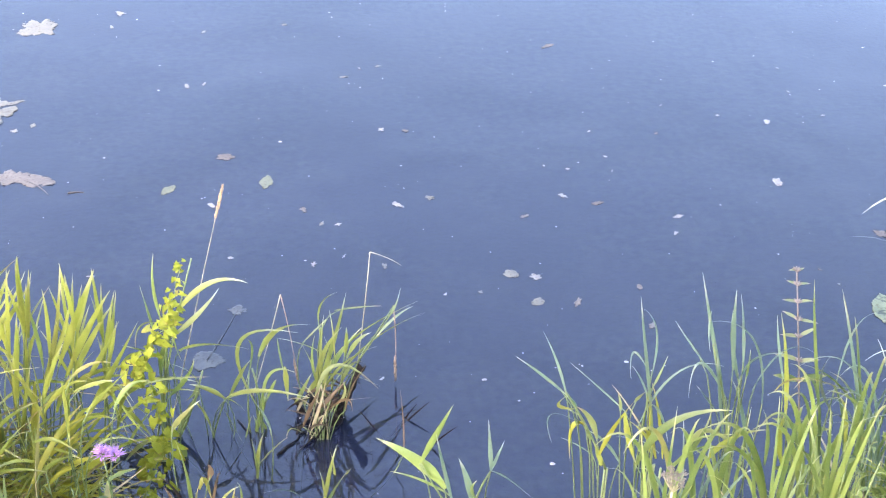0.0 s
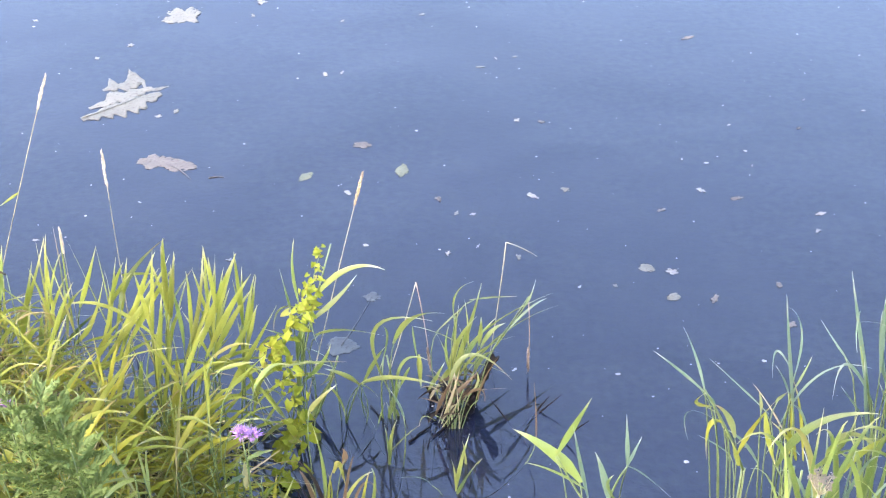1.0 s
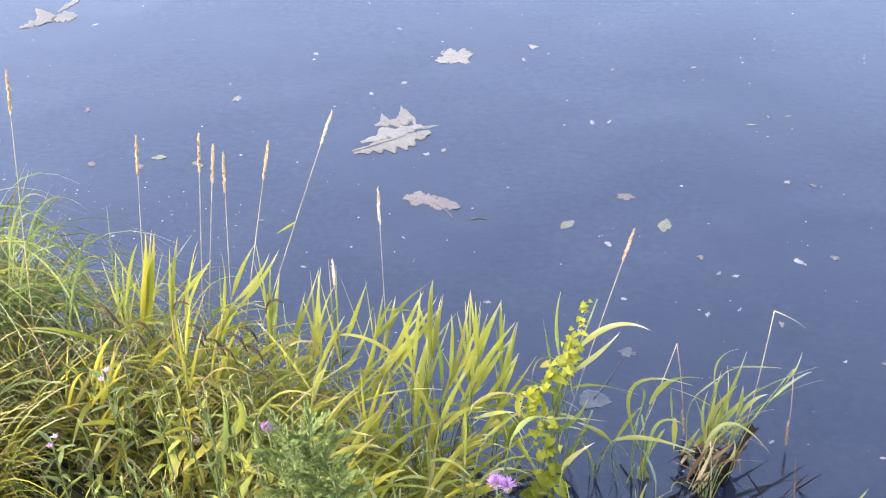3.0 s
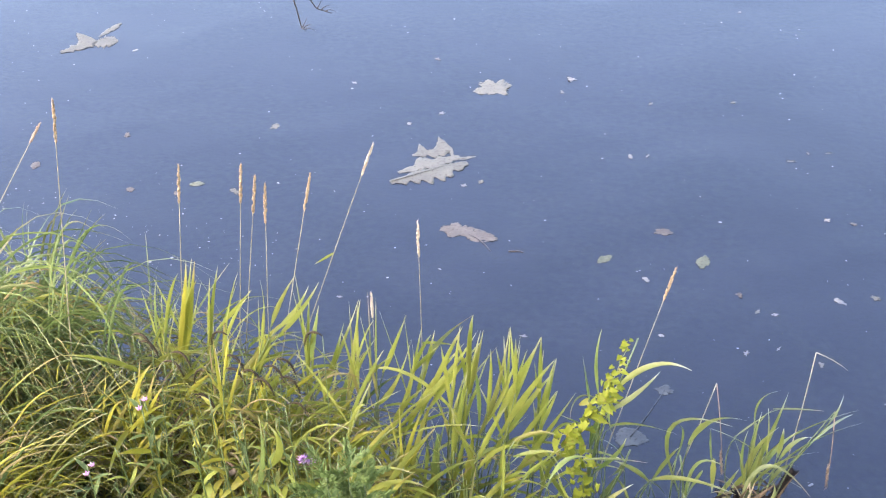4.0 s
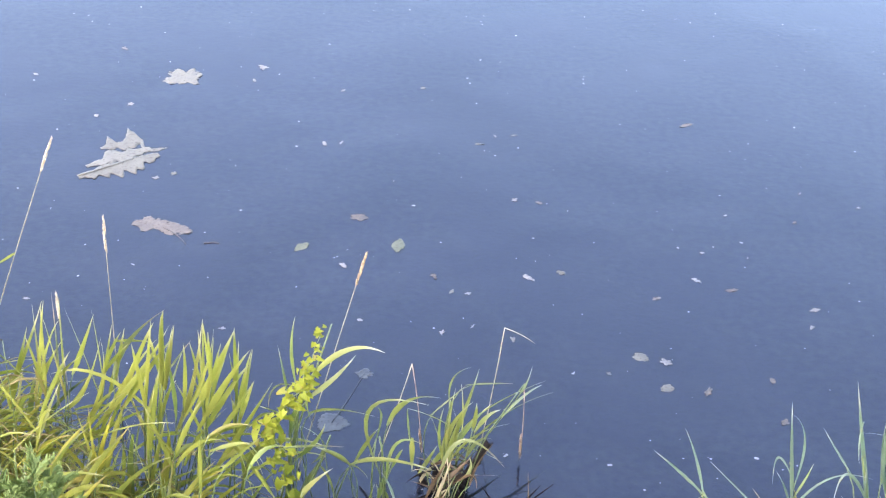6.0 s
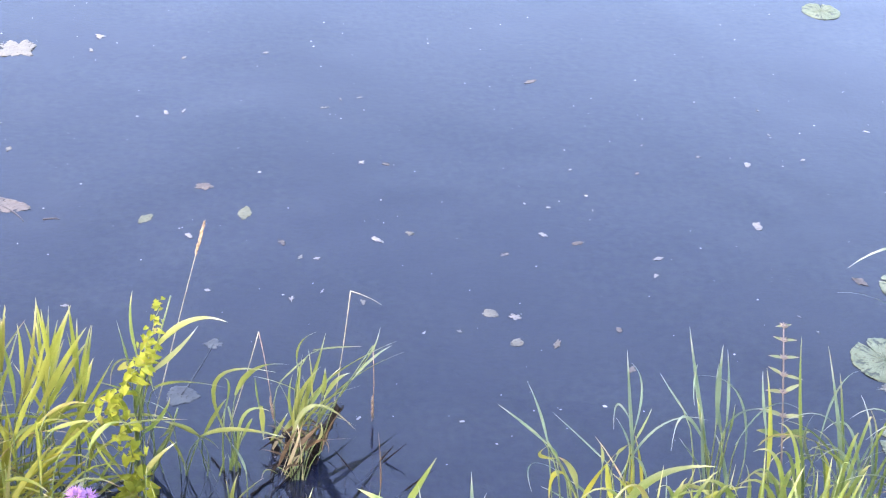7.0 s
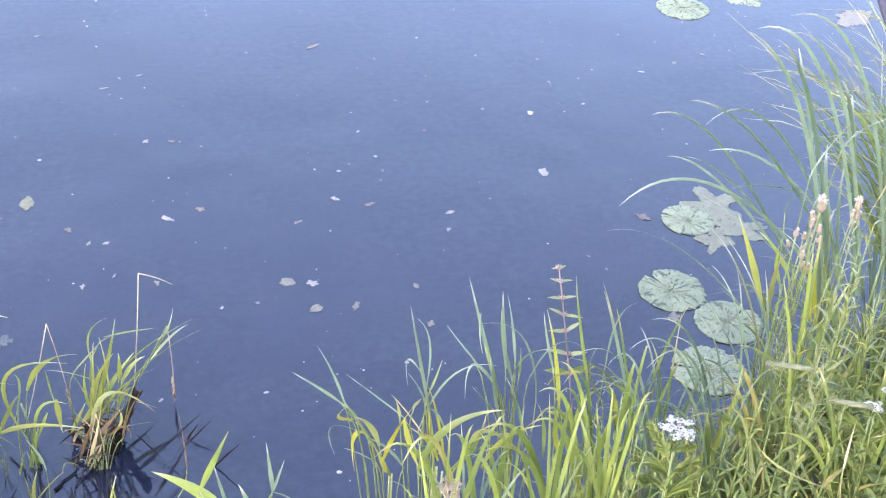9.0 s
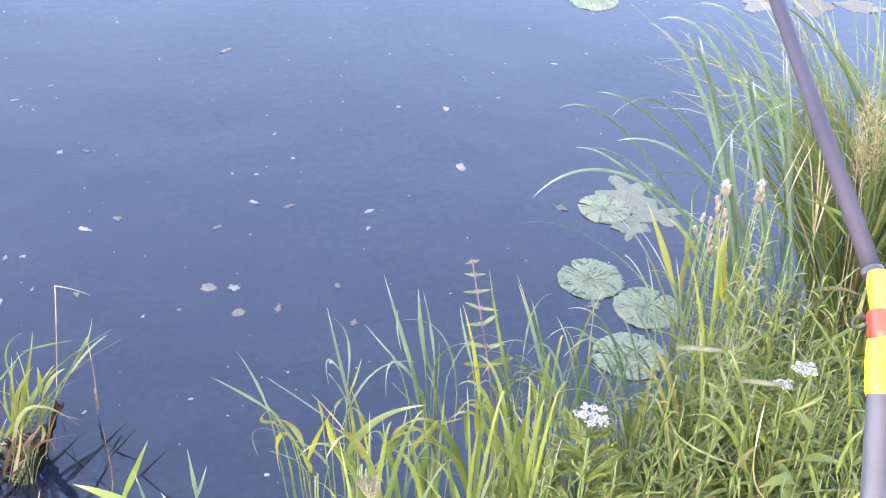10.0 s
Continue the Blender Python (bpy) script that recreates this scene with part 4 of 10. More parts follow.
def lily_pad(place, r, turn, notch=0.09):
    """A round lily leaf with its notch, nibbled edge and radiating ribs, floating partly awash."""
    out = []
    sd = place[0] * 7 + place[1] * 3
    for i in range(120):
        g = 2 * math.pi * i / 120
        dn = abs((g + math.pi) % (2 * math.pi) - math.pi)
        c, s = math.cos(g), math.sin(g)
        q = 1.0 + 0.05 * noise.noise((c * 1.6, s * 1.6, sd)) + 0.022 * noise.noise((c * 6, s * 6, sd)) + 0.055 * noise.noise((c * 17, s * 17, sd))
        bite = noise.noise((c * 4 + sd, s * 4, 7.7))
        if bite > 0.28:
            q -= (bite - 0.28) * 0.22
        if dn < notch:
            q *= 0.25 + 0.75 * (dn / notch) ** 0.6
        out.append((g, r * q))
    t = thing("lily_pad", (place[0], place[1], 0.0016), "pale green lily pad with a frayed edge floating on the water", "lily pad", "lily pads")
    t.rotation_euler = (0, 0, radians(turn))
    link_mesh("leaf", disc_mesh("leaf", out, 10, 0.03, 0.0006, sd, 0.005, 3.4), PAD, t)
    for i in range(13):
        g = 0.4 + i * (2 * math.pi - 0.8) / 12 + random.uniform(-0.1, 0.1)
        e = Vector((math.cos(g), math.sin(g), 0)) * r * random.uniform(0.55, 0.85)
        bm = bmesh.new()
        tube(bm, [(0, 0, 0.0006), tuple(e * 0.5 + Vector((0, 0, 0.0008))), tuple(e + Vector((0, 0, 0.0004)))], [0.0010, 0.0008, 0.0004], 4)
        part("rib", bm, PAD, t)
    return t


def ragged_leaf(place, r, lobes, material, jag, label, turn=0.0, squash=0.8):
    """A decaying leaf lying on the water, torn into lobes."""
    sd = place[0] * 9 + place[1] * 5
    ob = link_mesh("floating_leaf", disc_mesh("floating_leaf", torn_outline(r, lobes, jag, squash, sd), 9, min(0.05, 0.0026 / r), 0.0005, sd, min(0.012, 0.0006 / r), 4.0), material)
    ob.location, ob.rotation_euler = (place[0], place[1], 0.0007), (0, 0, turn)
    return tagged(ob, label, "leaf", "floating leaves")


RAFT_TURN = 0.38


def torn_strip(start, end, up, low, teeth, seed, horns=()):
    """Half of a torn leaf: a long blade from start to end, its sides up and low wide, frayed, with horns (place, width, height)."""
    a, e = Vector((*start, 0)), Vector((*end, 0))
    d = e - a
    side = Vector((-d.y, d.x, 0)).normalized()
    n = 44
    vs, fs = [], []
    for top in (1, 0):
        for i in range(n + 1):
            s = i / n
            swell = math.sin(math.pi * min(1, 0.06 + 0.9 * s ** 1.35)) ** 0.8
            saw = 0.75 + 0.35 * abs((s * teeth) % 1 * 2 - 1) + 0.55 * noise.noise((s * 11, seed, 0)) + 0.25 * noise.noise((s * 31, seed, 5))
            u = up * swell * (0.9 + 0.6 * noise.noise((s * 9, seed, 3)) + 0.3 * noise.noise((s * 29, seed, 6)))
            for hs, hw, hh in horns:
                u += hh * abs(d.length) * max(0, 1 - abs(s - hs + 0.05 * noise.noise((s * 20, seed, 8))) / hw) ** 1.2
            l = low * swell * saw
            for j in range(6):
                q = -l + (u + l) * j / 5
                p = a + d * s + side * q
                vs.append((p.x, p.y, 0.0006 * top + 0.0011 * noise.noise((p.x * 40, p.y * 40, seed))))
    m = (n + 1) * 6
    for i in range(n):
        for j in range(5):
            k = i * 6 + j
            fs.append((k, k + 6, k + 7, k + 1))
            fs.append((m + k, m + k + 1, m + k + 7, m + k + 6))
        for j in (0, 5):
            k = i * 6 + j
            fs.append((k, m + k, m + k + 6, k + 6) if j == 0 else (k, k + 6, m + k + 6, m + k))
    me = bpy.data.meshes.new("leaf")
    me.from_pydata([Vector(v) for v in vs], [], fs)
    me.shade_smooth()
    return me


def weed_raft(place, r):
    """A raft of bleached torn leaves: a long toothed half leaf with its rib, a second behind it, a horned scrap at the back."""
    t = thing("dead_leaf_raft", (place[0], place[1], 0.0005), "raft of large bleached torn leaves floating on the water", "leaf")
    t.rotation_euler = (0, 0, RAFT_TURN)
    for k, (x0, y0, x1, y1, up, low, teeth, horns) in enumerate((
            (-1.09, -0.46, 1.10, 0.34, 0.20, 0.62, 7, ()),
            (-0.84, 0.02, 0.92, 0.70, 0.26, 0.30, 5, ((0.45, 0.2, 0.16),)),
            (-0.42, 0.98, 0.76, 1.14, 0.20, 0.30, 4, ((0.26, 0.15, 0.42), (0.80, 0.24, 0.72))),
            (0.50, 0.52, 1.38, 0.60, 0.07, 0.09, 4, ()),
            (0.74, 0.56, 0.70, 1.22, 0.05, 0.05, 3, ()))):
        ob = link_mesh("leaf", torn_strip((x0 * r, y0 * r), (x1 * r, y1 * r), up * r, low * r, teeth, 2.3 + k * 3.7, horns), BLEACHED, t)
        ob.location = (0, 0, 0.0002 * (4 - k))
    bm = bmesh.new()
    tube(bm, arc((-r * 1.06, -0.47 * r, 0.0025), (-0.3 * r, -0.2 * r, 0.004), (r * 0.45, 0.16 * r, 0.0035), 6), [0.0022, 0.002, 0.0018, 0.0016, 0.0013, 0.001, 0.0007], 5)
    part("rib", bm, BLEACHED, t, "pale midrib")
    return t


def curled_scrap(place, r):
    """A crumpled pale leaf with an upright flap and a thin arm."""
    t = thing("crumpled_leaf", (place[0], place[1], 0.0005), "crumpled pale dead leaf floating on the water", "leaf")
    t.rotation_euler = (0, 0, RAFT_TURN)
    for k, (x0, y0, x1, y1, up, low, horns) in enumerate(((-1.0, -0.55, 0.2, 0.3, 0.36, 0.36, ((0.86, 0.26, 0.8),)), (0.0, 0.1, 1.0, 0.2, 0.55, 0.55, ()), (0.2, 0.7, 0.85, 1.9, 0.18, 0.18, ()))):
        ob = link_mesh("leaf", torn_strip((x0 * r, y0 * r), (x1 * r, y1 * r), up * r, low * r, 4, 8.1 + k * 2.9, horns), BLEACHED, t)
        ob.location = (0, 0, 0.0003 * (3 - k))
    return t


def float_twig(place, length, turn):
    bm = bmesh.new()
    d = Vector((math.cos(turn), math.sin(turn), 0))
    tube(bm, arc(-d * length / 2, Vector((0.01, 0.012, 0)), d * length / 2, 6), [0.0026, 0.0024, 0.0022, 0.002, 0.0018, 0.0015, 0.001], 5)
    ob = part("floating_twig", bm, TWIG, None)
    ob.location = (*place, 0.001)
    return tagged(ob, "thin brown twig floating on the water", "twig", "floating twigs")


def scrap(place, r):
    """A small scrap of leaf or petal on the water."""
    sd = random.uniform(0, 50)
    out = torn_outline(r, random.randint(2, 5), random.uniform(0.2, 0.65), random.uniform(0.35, 0.8), sd, 30)
    ob = link_mesh("leaf_scrap", disc_mesh("leaf_scrap", out, 4, 0.12, 0.0005, sd, 0.0, 3.0), random.choice((DEBRIS, DEBRIS, BLEACHED, BROWN_LEAF)))
    ob.location, ob.rotation_euler = (place[0], place[1], 0.0006), (0, 0, random.uniform(0, 6.28))
    return tagged(ob, "small pale scrap of plant debris floating on the water", "debris", "floating scraps")

# ---- plants that stand out ----
seed_grass((-1.838, 1.97, 0.101), (-1.666, 1.97, 1.056))
seed_grass((-1.68, 2.17, -0.061), (-1.537, 2.17, 0.817))
seed_grass((-1.549, 2.2, -0.1), (-1.4, 2.2, 0.82))
seed_grass((-1.55, 2.2, -0.1), (-1.37, 2.2, 0.794))
seed_grass((-1.455, 2.2, -0.1), (-1.349, 2.2, 0.776))
seed_grass((-1.482, 2.2, -0.1), (-1.237, 2.2, 0.817))
seed_grass((-1.569, 2.5, -0.1), (-1.217, 2.5, 0.735), material=PALE_SEED, label="tall thin grass stem with a pale bleached seed head", leaves=[(0.62, (0.16, 0, 0.47), 0.006, 0)])
seed_grass((-1.114, 2.42, -0.1), (-1.087, 2.42, 0.588), material=PALE_SEED, label="tall thin grass stem with a pale bleached seed head", leaves=[(0.5, (0.09, 0.02, 0.33), 0.010, 0.05)])
seed_grass((-0.668, 2.3, -0.1), (-0.468, 2.3, 0.632), head=0.085)
seed_grass((-2.347, 1.95, 0.144), (-1.695, 1.95, 1.014), head=0.06, material=BROWN_SEED, label="thin grass stem with a narrow brown seed head")
seed_grass((-2.37, 1.95, 0.142), (-1.822, 1.95, 1.078), material=BROWN_SEED)
seed_grass((-1.168, 2.25, -0.1), (-1.146, 2.25, 0.492), head=0.07, material=PALE_SEED)
reed((-1.176, 2.088, -0.12), (-1.12, 2.075, 0.352), [(0.97, (0.194, -0.119, 0.675), 0.0075, 0.10), (0.97, (0.049, 0.043, 0.671), 0.0080, 0.14), (0.97, (0.043, -0.039, 0.653), 0.0084, 0.13), (0.97, (0.053, -0.046, 0.576), 0.0100, 0.09), (0.38, (0.012, 0.076, 0.372), 0.0067, 0.06)])
reed((-1.12, 2.065, -0.12), (-1.052, 2.023, 0.399), [(0.56, (0.198, -0.044, 0.549), 0.0071, 0.16), (0.97, (0.103, -0.077, 0.797), 0.0046, 0.09), (0.97, (0.075, -0.101, 0.767), 0.0040, 0.13), (0.97, (0.075, -0.084, 0.685), 0.0090, 0.06), (0.38, (-0.024, 0.045, 0.443), 0.0068, 0.10)])
reed((-0.935, 2.096, -0.12), (-0.866, 2.097, 0.418), [(0.93, (0.104, -0.053, 0.751), 0.0107, 0.26), (0.97, (0.08, -0.003, 0.66), 0.0087, 0.23), (0.77, (0.078, 0.065, 0.624), 0.0092, 0.13), (0.73, (0.075, 0.046, 0.598), 0.0085, 0.09), (0.97, (0.095, -0.049, 0.729), 0.0100, 0.13)])
reed((-0.946, 2.098, -0.12), (-0.898, 2.059, 0.369), [(0.86, (0.084, -0.113, 0.628), 0.0096, 0.06), (0.75, (0.037, -0.082, 0.543), 0.0072, 0.06), (0.97, (0.071, -0.014, 0.689), 0.0087, 0.07), (0.82, (0.061, 0.036, 0.53), 0.0068, 0.10), (0.97, (0.045, -0.067, 0.669), 0.0096, 0.11)])
reed((-0.798, 2.14, -0.12), (-0.798, 2.14, 0.346), [(0.94, (-0.013, -0.02, 0.615), 0.0076, 0.11), (0.81, (-0.005, -0.043, 0.547), 0.0068, 0.12), (0.67, (-0.038, 0.116, 0.543), 0.0073, 0.10), (0.77, (0.025, -0.002, 0.503), 0.0082, 0.12), (0.97, (0.03, -0.051, 0.702), 0.0080, 0.07)])
reed((-0.755, 2.144, -0.12), (-0.725, 2.144, 0.34), [(0.97, (0.07, -0.117, 0.735), 0.0085, 0.13), (0.86, (0.023, 0.067, 0.558), 0.0070, 0.13), (0.97, (0.025, -0.017, 0.591), 0.0080, 0.13), (0.71, (0.017, 0.018, 0.435), 0.0080, 0.12), (0.83, (0.055, 0.05, 0.553), 0.0080, 0.12)])
reed((-0.829, 2.176, -0.12), (-0.814, 2.179, 0.256), [(0.77, (-0.061, 0.051, 0.412), 0.0089, 0.09), (0.73, (0.012, -0.088, 0.399), 0.0076, 0.06), (0.97, (0.085, -0.05, 0.619), 0.0082, 0.07), (0.90, (0.042, 0.1, 0.448), 0.0075, 0.12)])
reed((-0.755, 2.138, -0.12), (-0.701, 2.121, 0.177), [(0.97, (0.13, -0.107, 0.419), 0.0100, 0.26), (0.62, (0.111, -0.084, 0.415), 0.0083, 0.31), (0.24, (0.09, 0.108, 0.17), 0.0072, 0.29), (0.80, (0.005, 0.043, 0.437), 0.0089, 0.09), (0.97, (0.001, -0.066, 0.418), 0.0086, 0.11)])
reed((-0.804, 2.093, -0.12), (-0.803, 2.069, 0.102), [(0.52, (0.001, -0.03, 0.278), 0.0087, 0.27)])
reed((-0.902, 2.002, -0.12), (-0.862, 1.962, 0.329), [(0.84, (-0.01, -0.081, 0.483), 0.0105, 0.29), (0.69, (0.05, -0.051, 0.559), 0.0098, 0.11), (0.97, (0.089, -0.064, 0.692), 0.0105, 0.07), (0.67, (0.068, -0.004, 0.509), 0.0086, 0.11)])
reed((-0.835, 1.993, -0.12), (-0.796, 1.923, 0.369), [(0.96, (0.105, -0.072, 0.632), 0.0105, 0.09), (0.87, (0.159, -0.114, 0.574), 0.0092, 0.28), (0.80, (-0.017, -0.065, 0.607), 0.0098, 0.07), (0.97, (-0.051, -0.101, 0.632), 0.0097, 0.14)])
reed((-0.823, 2.014, -0.12), (-0.802, 2.006, 0.164), [(0.25, (-0.007, 0.114, 0.216), 0.0080, 0.35), (0.80, (0.149, -0.118, 0.485), 0.0093, 0.34), (0.97, (0.191, -0.105, 0.434), 0.0081, 0.38), (0.38, (-0.231, 0.067, 0.287), 0.0105, 0.26)])
reed((-1.005, 1.914, -0.05), (-0.936, 1.872, 0.373), [(0.65, (-0.007, -0.025, 0.423), 0.0083, 0.26), (0.87, (0.096, -0.106, 0.625), 0.0086, 0.10), (0.94, (0.119, -0.059, 0.562), 0.0096, 0.07), (0.84, (0.137, -0.022, 0.506), 0.0084, 0.10)], YELLOW, STEM)
reed((-0.989, 1.958, -0.089), (-0.975, 1.94, 0.274), [(0.28, (0.072, 0.086, 0.279), 0.0097, 0.29), (0.80, (-0.044, -0.069, 0.489), 0.0101, 0.28), (0.97, (0.034, -0.116, 0.63), 0.0094, 0.13), (0.77, (0.007, 0.01, 0.416), 0.0084, 0.08)], YELLOW, STEM)
reed((-1.548, 2.056, 0.014), (-1.544, 2.098, 0.457), [(0.97, (0.07, -0.014, 0.649), 0.0100, 0.12), (0.67, (-0.045, 0.076, 0.458), 0.0084, 0.07), (0.97, (0.051, 0.037, 0.618), 0.0095, 0.11), (0.82, (0.02, 0.109, 0.508), 0.0076, 0.12), (0.79, (-0.073, 0.055, 0.539), 0.0073, 0.06)])
reed((-1.617, 2.039, 0.041), (-1.583, 2.061, 0.445), [(0.75, (-0.053, 0.086, 0.461), 0.0069, 0.06), (0.63, (-0.014, 0.108, 0.448), 0.0094, 0.12), (0.89, (0.016, 0.027, 0.474), 0.0073, 0.07), (0.97, (0.159, -0.065, 0.636), 0.0084, 0.14), (0.70, (0.105, -0.017, 0.509), 0.0065, 0.09)])
reed((-1.496, 2.047, 0.006), (-1.478, 2.07, 0.439), [(0.93, (0.1, -0.016, 0.66), 0.0087, 0.07), (0.91, (0.074, -0.014, 0.626), 0.0071, 0.06), (0.53, (0.002, 0.064, 0.484), 0.0073, 0.11), (0.57, (-0.012, 0.105, 0.424), 0.0081, 0.09), (0.87, (-0.057, 0.008, 0.511), 0.0080, 0.08)])
reed((-1.486, 2.039, 0.008), (-1.42, 2.041, 0.455), [(0.39, (-0.135, 0.06, 0.407), 0.0080, 0.11), (0.97, (0.17, -0.062, 0.692), 0.0046, 0.13), (0.97, (0.139, -0.036, 0.637), 0.0038, 0.07), (0.97, (0.18, -0.06, 0.628), 0.0090, 0.13), (0.66, (0.057, 0.116, 0.427), 0.0079, 0.09)])
reed((-1.44, 2.079, -0.037), (-1.344, 2.07, 0.41), [(0.90, (0.085, 0.03, 0.585), 0.0070, 0.07), (0.68, (0.068, 0.072, 0.464), 0.0055, 0.06), (0.97, (0.13, -0.03, 0.603), 0.0082, 0.10), (0.83, (0.199, -0.118, 0.583), 0.0070, 0.14)])
reed((-1.28, 2.112, -0.112), (-1.266, 2.134, 0.395), [(0.97, (-0.003, 0.045, 0.702), 0.0096, 0.08), (0.57, (-0.013, 0.081, 0.545), 0.0073, 0.09), (0.97, (0.018, 0.057, 0.629), 0.0083, 0.07), (0.69, (0.038, 0.027, 0.552), 0.0081, 0.13), (0.97, (0.048, -0.07, 0.742), 0.0083, 0.07)])
reed((-1.282, 2.084, -0.091), (-1.246, 2.084, 0.373), [(0.84, (-0.013, 0.052, 0.532), 0.0076, 0.13), (0.97, (0.087, -0.03, 0.632), 0.0085, 0.12), (0.64, (0, 0.093, 0.433), 0.0089, 0.11), (0.97, (0.079, -0.069, 0.701), 0.0095, 0.12), (0.94, (0.071, -0.047, 0.604), 0.0071, 0.10)])
reed((-1.225, 2.114, -0.12), (-1.142, 2.108, 0.379), [(0.72, (0.096, -0.065, 0.489), 0.0078, -0.03), (0.97, (0.064, 0.047, 0.646), 0.0097, 0.07), (0.68, (0.059, 0.082, 0.562), 0.0085, 0.13), (0.94, (0.117, -0.006, 0.699), 0.0082, 0.13), (0.94, (0.186, -0.096, 0.721), 0.0068, 0.14)])
reed((-1.547, 1.816, 0.129), (-1.532, 1.811, 0.461), [(0.36, (-0.085, 0.062, 0.296), 0.0090, 0.12), (0.42, (0.024, 0.053, 0.387), 0.0095, 0.08), (0.87, (0.126, -0.049, 0.469), 0.0105, 0.12), (0.95, (0.015, -0.092, 0.506), 0.0086, 0.19)], YELLOW, STEM)
reed((-1.558, 1.852, 0.117), (-1.52, 1.822, 0.376), [(0.97, (0.07, -0.108, 0.442), 0.0096, 0.07), (0.27, (-0.093, -0.019, 0.196), 0.0090, 0.40), (0.95, (0.136, -0.063, 0.407), 0.0090, 0.07), (0.37, (0.078, 0.04, 0.253), 0.0086, 0.26)], YELLOW, STEM)
reed((-1.375, 1.889, 0.065), (-1.316, 1.846, 0.506), [(0.89, (0.047, -0.116, 0.576), 0.0070, 0.08), (0.71, (0.066, -0.06, 0.568), 0.0080, 0.10), (0.97, (0.076, -0.01, 0.548), 0.0076, 0.24), (0.68, (0.105, -0.028, 0.51), 0.0081, 0.06)], YELLOW, STEM)
reed((-1.376, 1.922, 0.048), (-1.318, 1.95, 0.395), [(0.58, (-0.029, -0.016, 0.404), 0.0069, 0.26), (0.74, (0.097, 0.022, 0.478), 0.0079, 0.13), (0.41, (0.075, 0.097, 0.373), 0.0090, 0.24), (0.63, (0.144, 0.035, 0.479), 0.0087, 0.13)], YELLOW, STEM)
reed((-1.196, 1.972, -0.033), (-1.165, 2.002, 0.343), [(0.97, (0.044, -0.019, 0.549), 0.0080, 0.10), (0.81, (0.029, 0.113, 0.449), 0.0090, 0.07), (0.62, (-0.066, 0.119, 0.36), 0.0084, 0.27), (0.96, (0.151, -0.068, 0.521), 0.0096, 0.33)])
reed((-1.125, 1.911, -0.008), (-1.075, 1.937, 0.413), [(0.89, (-0.098, 0.079, 0.513), 0.0096, 0.14), (0.81, (0.066, 0.111, 0.448), 0.0078, 0.09), (0.97, (0.138, 0.024, 0.601), 0.0092, 0.09), (0.76, (0.141, -0.087, 0.544), 0.0076, 0.30)])
reed((-1.816, 1.916, 0.14), (-1.767, 1.879, 0.38), [(0.85, (0.125, -0.098, 0.364), 0.0058, 0.21), (0.53, (0.083, -0.093, 0.382), 0.0054, 0.21), (0.22, (0.08, 0.034, 0.224), 0.0060, 0.22), (0.18, (-0.043, -0.03, 0.229), 0.0058, 0.32)], YELLOW, STEM)
reed((-1.873, 1.922, 0.148), (-1.805, 1.937, 0.267), [(0.16, (0.225, -0.019, 0.207), 0.0058, 0.26), (0.25, (-0.085, 0.001, 0.121), 0.0056, 0.26), (0.22, (0.099, 0.027, 0.176), 0.0072, 0.11), (0.38, (0.099, 0.07, 0.091), 0.0070, 0.10)], YELLOW, STEM)
reed((-1.068, 2.115, -0.12), (-1.02, 2.147, 0.374), [(0.97, (0.009, 0.108, 0.597), 0.0083, 0.06), (0.83, (-0.058, 0.117, 0.594), 0.0082, 0.07), (0.97, (0.133, -0.048, 0.666), 0.0086, 0.07), (0.97, (0.16, -0.08, 0.664), 0.0081, 0.04), (0.76, (0.052, 0.104, 0.565), 0.0078, 0.04)], more=3)
reed((-0.919, 2.105, -0.12), (-0.864, 2.095, 0.391), [(0.97, (0.127, -0.118, 0.76), 0.0087, 0.01), (0.97, (0.113, -0.11, 0.721), 0.0087, 0.05), (0.76, (0.011, 0.078, 0.524), 0.0096, 0.01), (0.97, (0.027, -0.001, 0.646), 0.0090, 0.01), (0.84, (0.068, 0.089, 0.54), 0.0084, 0.05)], more=3)
reed((-0.828, 2.107, -0.12), (-0.761, 2.093, 0.413), [(0.97, (0.065, -0.035, 0.714), 0.0076, 0.04), (0.97, (0.096, -0.101, 0.737), 0.0083, 0.05), (0.77, (0.08, -0.018, 0.658), 0.0076, 0.02), (0.89, (0.112, 0.029, 0.651), 0.0085, 0.07), (0.71, (0.07, 0.036, 0.567), 0.0089, 0.03)], more=3)
reed((-0.777, 2.141, -0.12), (-0.72, 2.153, 0.282), [(0.82, (0.071, 0.083, 0.53), 0.0090, 0.02), (0.92, (0.074, 0.02, 0.536), 0.0081, 0.01), (0.97, (0.123, -0.108, 0.599), 0.0090, 0.03), (0.39, (0.02, 0.113, 0.395), 0.0073, 0.02), (0.80, (0.071, -0.028, 0.451), 0.0096, 0.06)], more=3)
kinked_stem((-0.229, 2.45, -0.12), (-0.17, 2.45, 0.361), (-0.098, 2.47, 0.309), label="pale dry reed stem snapped over at its knee")
kinked_stem((-0.458, 2.340, 0.009), (-0.375, 2.380, 0.286), (-0.349, 2.390, 0.014), head=0.075, hanging=BROWN_SEED)
kinked_stem((-0.260, 2.320, 0.022), (-0.114, 2.400, 0.243), (-0.111, 2.400, 0.018), head=0.075, material=STEM, hanging=BROWN_SEED, label="dry broken stem with a brown seed head hanging to the water")
kinked_stem((-0.262, 2.2, -0.12), (-0.27, 2.2, 0.171), (-0.328, 2.22, -0.058), material=DRY_STEM)
